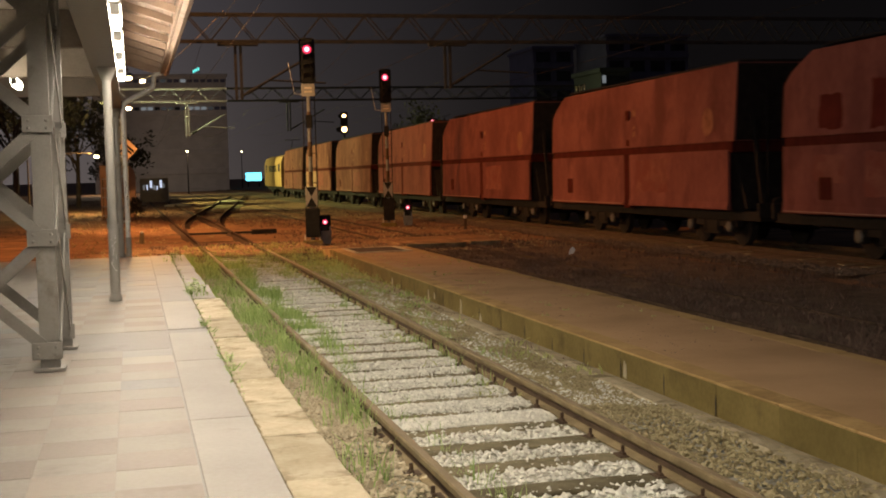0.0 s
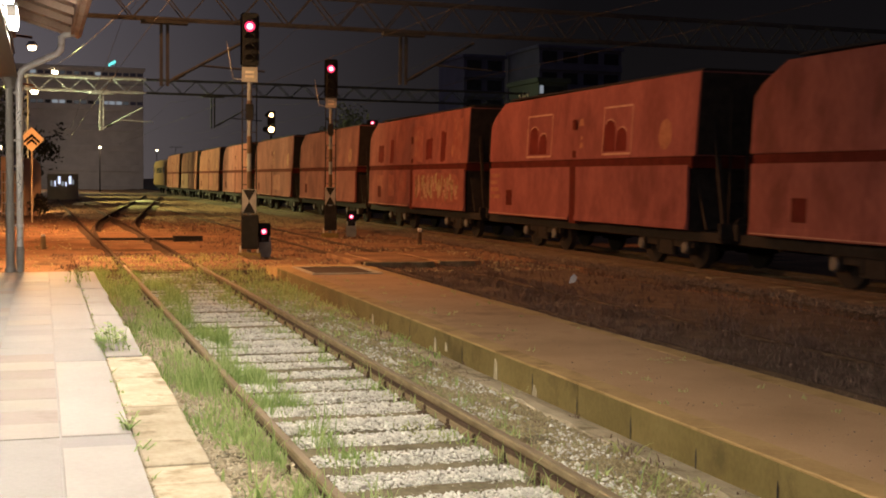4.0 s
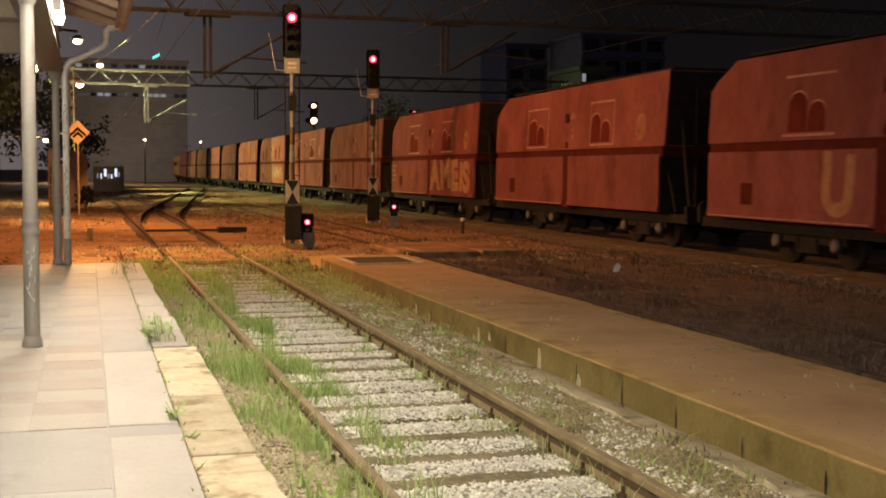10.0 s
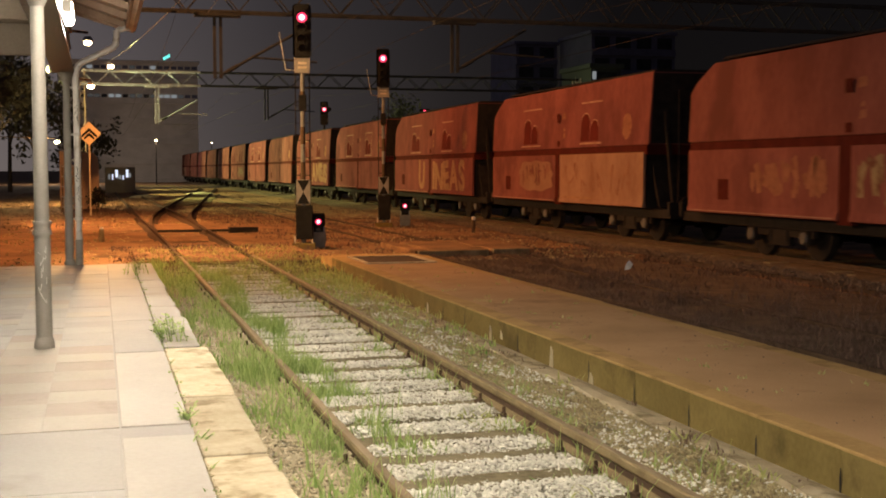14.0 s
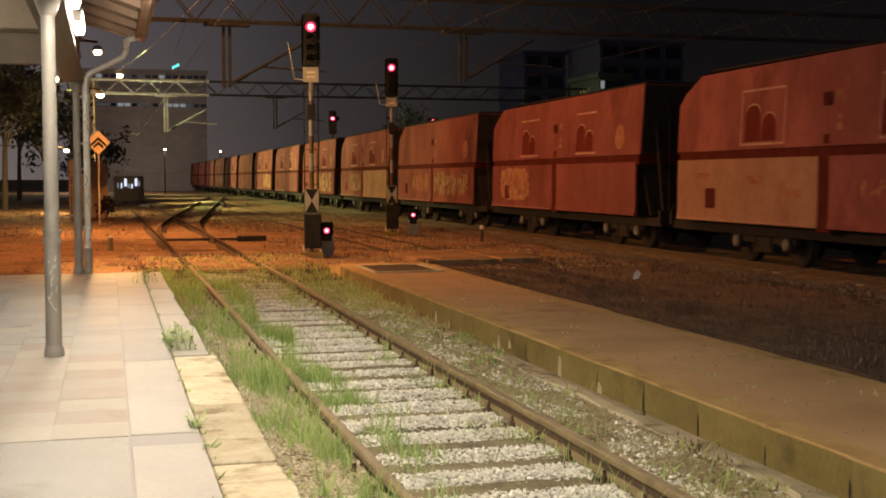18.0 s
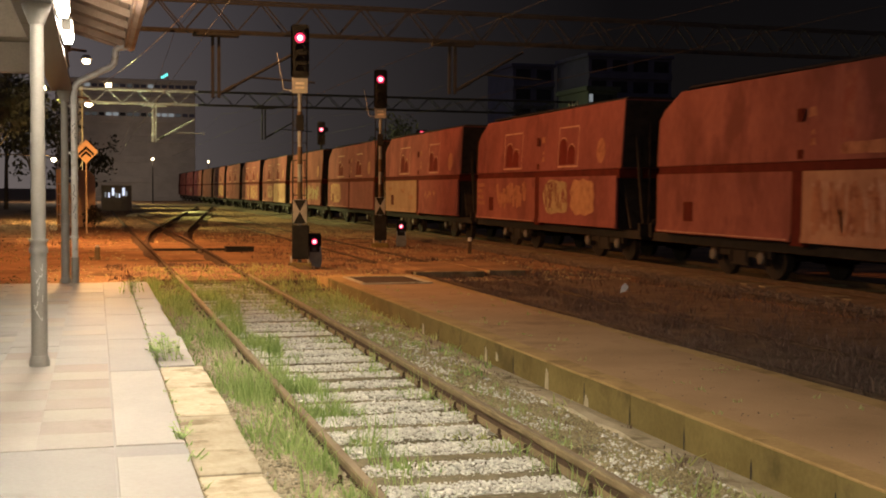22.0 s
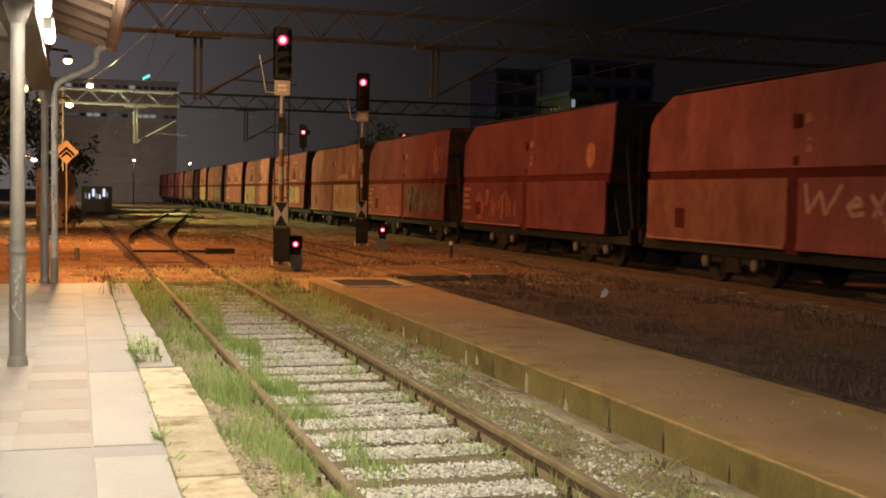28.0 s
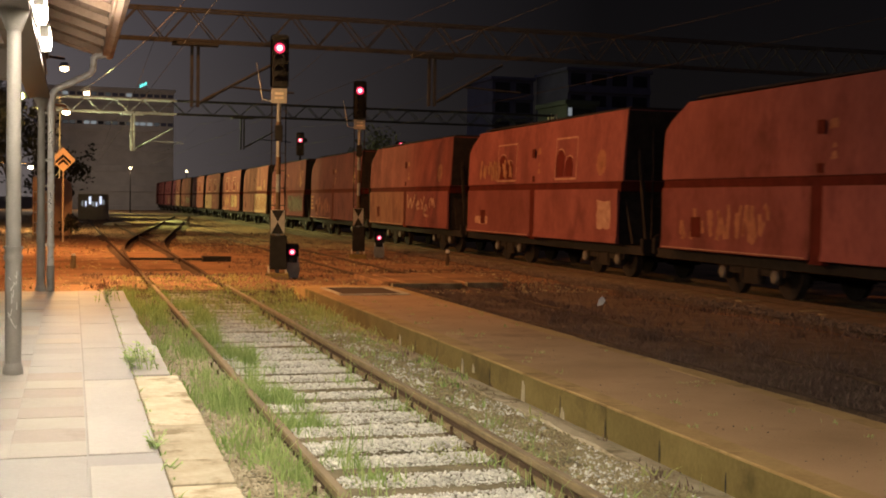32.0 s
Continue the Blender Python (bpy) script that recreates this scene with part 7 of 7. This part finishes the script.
block((4.9, 205, -0.5), 22.0, 12, 19.6, 6, 20, "long block of flats with a row of lit windows", row, TOWN_WALL, 0.22, bands={4: (0.17, 0.47), 5: (0.72, 0.88)})
block((-30, 150, -0.2), 26, 12, 15, 5, 8, "dark block of flats behind the trees", {(2, 3): LIT_DIM})


# the second lamp is made up, hidden behind the columns to light the flats
STREET = ((7.5, 170, 6.0), (-3.2, 182, 6.0), (17.5, 240, 9.0), (22.0, 250, 7.5))


def kiosk():
    t = thing("kiosk", (1.80, 112, -0.2), "low drab kiosk with small bluish lit windows", "kiosk")
    part("wall", Mesh().box(-1.3, 1.3, 0, 3, 0, 2.25), BEAM_PAINT, t)
    part("roof", Mesh().box(-1.35, 1.35, -0.15, 3.1, 2.25, 2.31), TOWN_WALL, t)
    rk = random.Random(4)
    for k in range(7):
        x0, z0 = -1.0 + 0.30 * k, rk.uniform(1.15, 1.4)
        part("window", Mesh().box(x0, x0 + rk.uniform(0.10, 0.24), -0.05, 0.02, z0, z0 + rk.uniform(0.25, 0.8)), LIT_COOL if k % 3 else LIT_WINDOW, t, "bluish lit window")
    t = thing("lit_shop", (13.4, 235, -0.2), "small lit shop front far down the line", "shop")
    part("wall", Mesh().box(-2.5, 2.5, 0, 4, 0, 5.0), PLASTER, t)
    part("window", Mesh().box(-1.4, 0.8, -0.05, 0.02, 1.2, 2.8), LIT_WINDOW, t)
    part("sign", Mesh().box(-1.2, 0.2, -0.10, 0.0, 3.2, 4.6), LIT_WINDOW, t)
    t = thing("lit_screen", (25.5, 262, -0.2), "bright cyan advertising screen on two legs", "screen")
    part("panel", Mesh().box(-1.7, 1.7, -0.1, 0.1, 1.4, 3.2), LIT_CYAN, t)
    for x in (-1.2, 1.2):
        part("leg", Mesh().box(x - 0.1, x + 0.1, -0.05, 0.05, 0, 1.4), GRIME_AND_SHADE, t)
    t = thing("roof_sign", (11.5, 214, 19.0), "small green lit sign on a rooftop frame", "sign")
    part("frame", Mesh().bar((-0.55, 0, -0.5), (-0.55, 0, 1.6), 0.1, 0.1).bar((0.5, 0, -0.5), (0.5, 0, 2.0), 0.1, 0.1), GRIME_AND_SHADE, t)
    for k in range(4):
        part("letter_bar", Mesh().box(-0.6 + 0.3 * k, -0.40 + 0.3 * k, -0.15, -0.05, 1.5 + 0.16 * k, 2.0 + 0.16 * k), LIT_GREEN, t)
    for x, y, h in STREET:
        s = thing("street_lamp", (x, y, -0.2), "distant street lamp glowing warm", "lamp", "street lamps")
        part("pole", Mesh().rod((0, 0, 0), (0, 0, h), 0.09, 0.06, 8), GRIME_AND_SHADE, s)
        part("bulb", Mesh().ball((0, -0.2, h), 0.17, 8, 0.7), LIT_WARM, s)
    # wall behind the platform end and a low fence by the road
    f = thing("back_wall", (0, 0, -0.2), "plain station wall behind the platform", "wall", kind="structure")
    part("wall", Mesh().box(-9.4, -9.0, -18, 20, 0, 5.0), PLASTER, f)
    part("end_wall", Mesh().box(-9.0, 0.8, -18.4, -18.0, 0, 5.0), PLASTER, f)


kiosk()


def tree(at, h, spread_r, seed, label, leaves=1500):
    t = thing("tree", at, label, "tree", "dark trees")
    g = random.Random(seed)
    tr = Mesh().rod((0, 0, 0), (0.1, 0, h * 0.5), 0.22, 0.13, 8)
    tips = []
    for k in range(9):
        a, z = g.uniform(0, 6.28), h * g.uniform(0.3, 0.55)
        e = Vector((math.cos(a) * spread_r * g.uniform(0.4, 0.8), math.sin(a) * spread_r * g.uniform(0.4, 0.8), h * g.uniform(0.6, 0.95)))
        tr.rod((0.05, 0, z), e, 0.08, 0.02, 6)
        tips.append(e)
    part("trunk", tr, BARK, t)
    q = np.random.default_rng(seed)
    c = []
    for e in tips:
        for k in range(4):
            o = np.array(e) + q.normal(0, 0.30 * spread_r, 3) * np.array([1, 1, 0.8])
            c.append(o + q.normal(0, 0.16 * spread_r, (leaves // 36, 3)))
    c = np.concatenate(c)
    c[:, 2] = np.maximum(c[:, 2], h * 0.22)
    n = len(c)
    d = q.normal(0, 1, (n, 3))
    d /= np.linalg.norm(d, axis=1)[:, None]
    s = np.cross(d, q.normal(0, 1, (n, 3)))
    s /= np.linalg.norm(s, axis=1)[:, None]
    L = q.uniform(0.12, 0.30, (n, 1))
    v = np.stack([c - d * L, c + s * L * 0.5, c + d * L, c - s * L * 0.5], 1).reshape(-1, 3)
    part("crown", soup("crown", v, np.arange(4 * n).reshape(-1, 4), LEAF), LEAF, t)


for k, (x, y, h, r) in enumerate(((-9, 52, 10, 3.2), (-6.5, 66, 9, 3.0), (-13, 60, 12, 4), (-6.5, 84, 10, 3.0), (-4.5, 98, 8, 2.6), (-1.5, 118, 5.6, 2.6), (-8, 120, 12, 4),
                                  (33, 130, 9, 4))):
    tree((x, y, -0.2), h, r, 100 + k, "dark leafy tree against the night sky")


# ---------------------------------------------------------------- what moves


def motions():
    for w, y0 in TRAIN:
        walk(w, [(t, pose(X_TRAIN, y0 + RUN[t], 0)) for t in range(33)])
    # the far signal falls to red: added covers slide across its lit lenses
    for ob, z, was, now in ((SHUTTER_RED, Z_FAR, 0.0, 0.36), (SHUTTER_TOP, Z_FAR + 0.27, -0.33, 0.0), (SHUTTER_LOW, Z_FAR - 0.82, -0.44, 0.0)):
        walk(ob, [(0.0, pose(was, 0, z)), (10.5, pose(was, 0, z)), (11.0, pose(now, 0, z)), (32.0, pose(now, 0, z))])


motions()
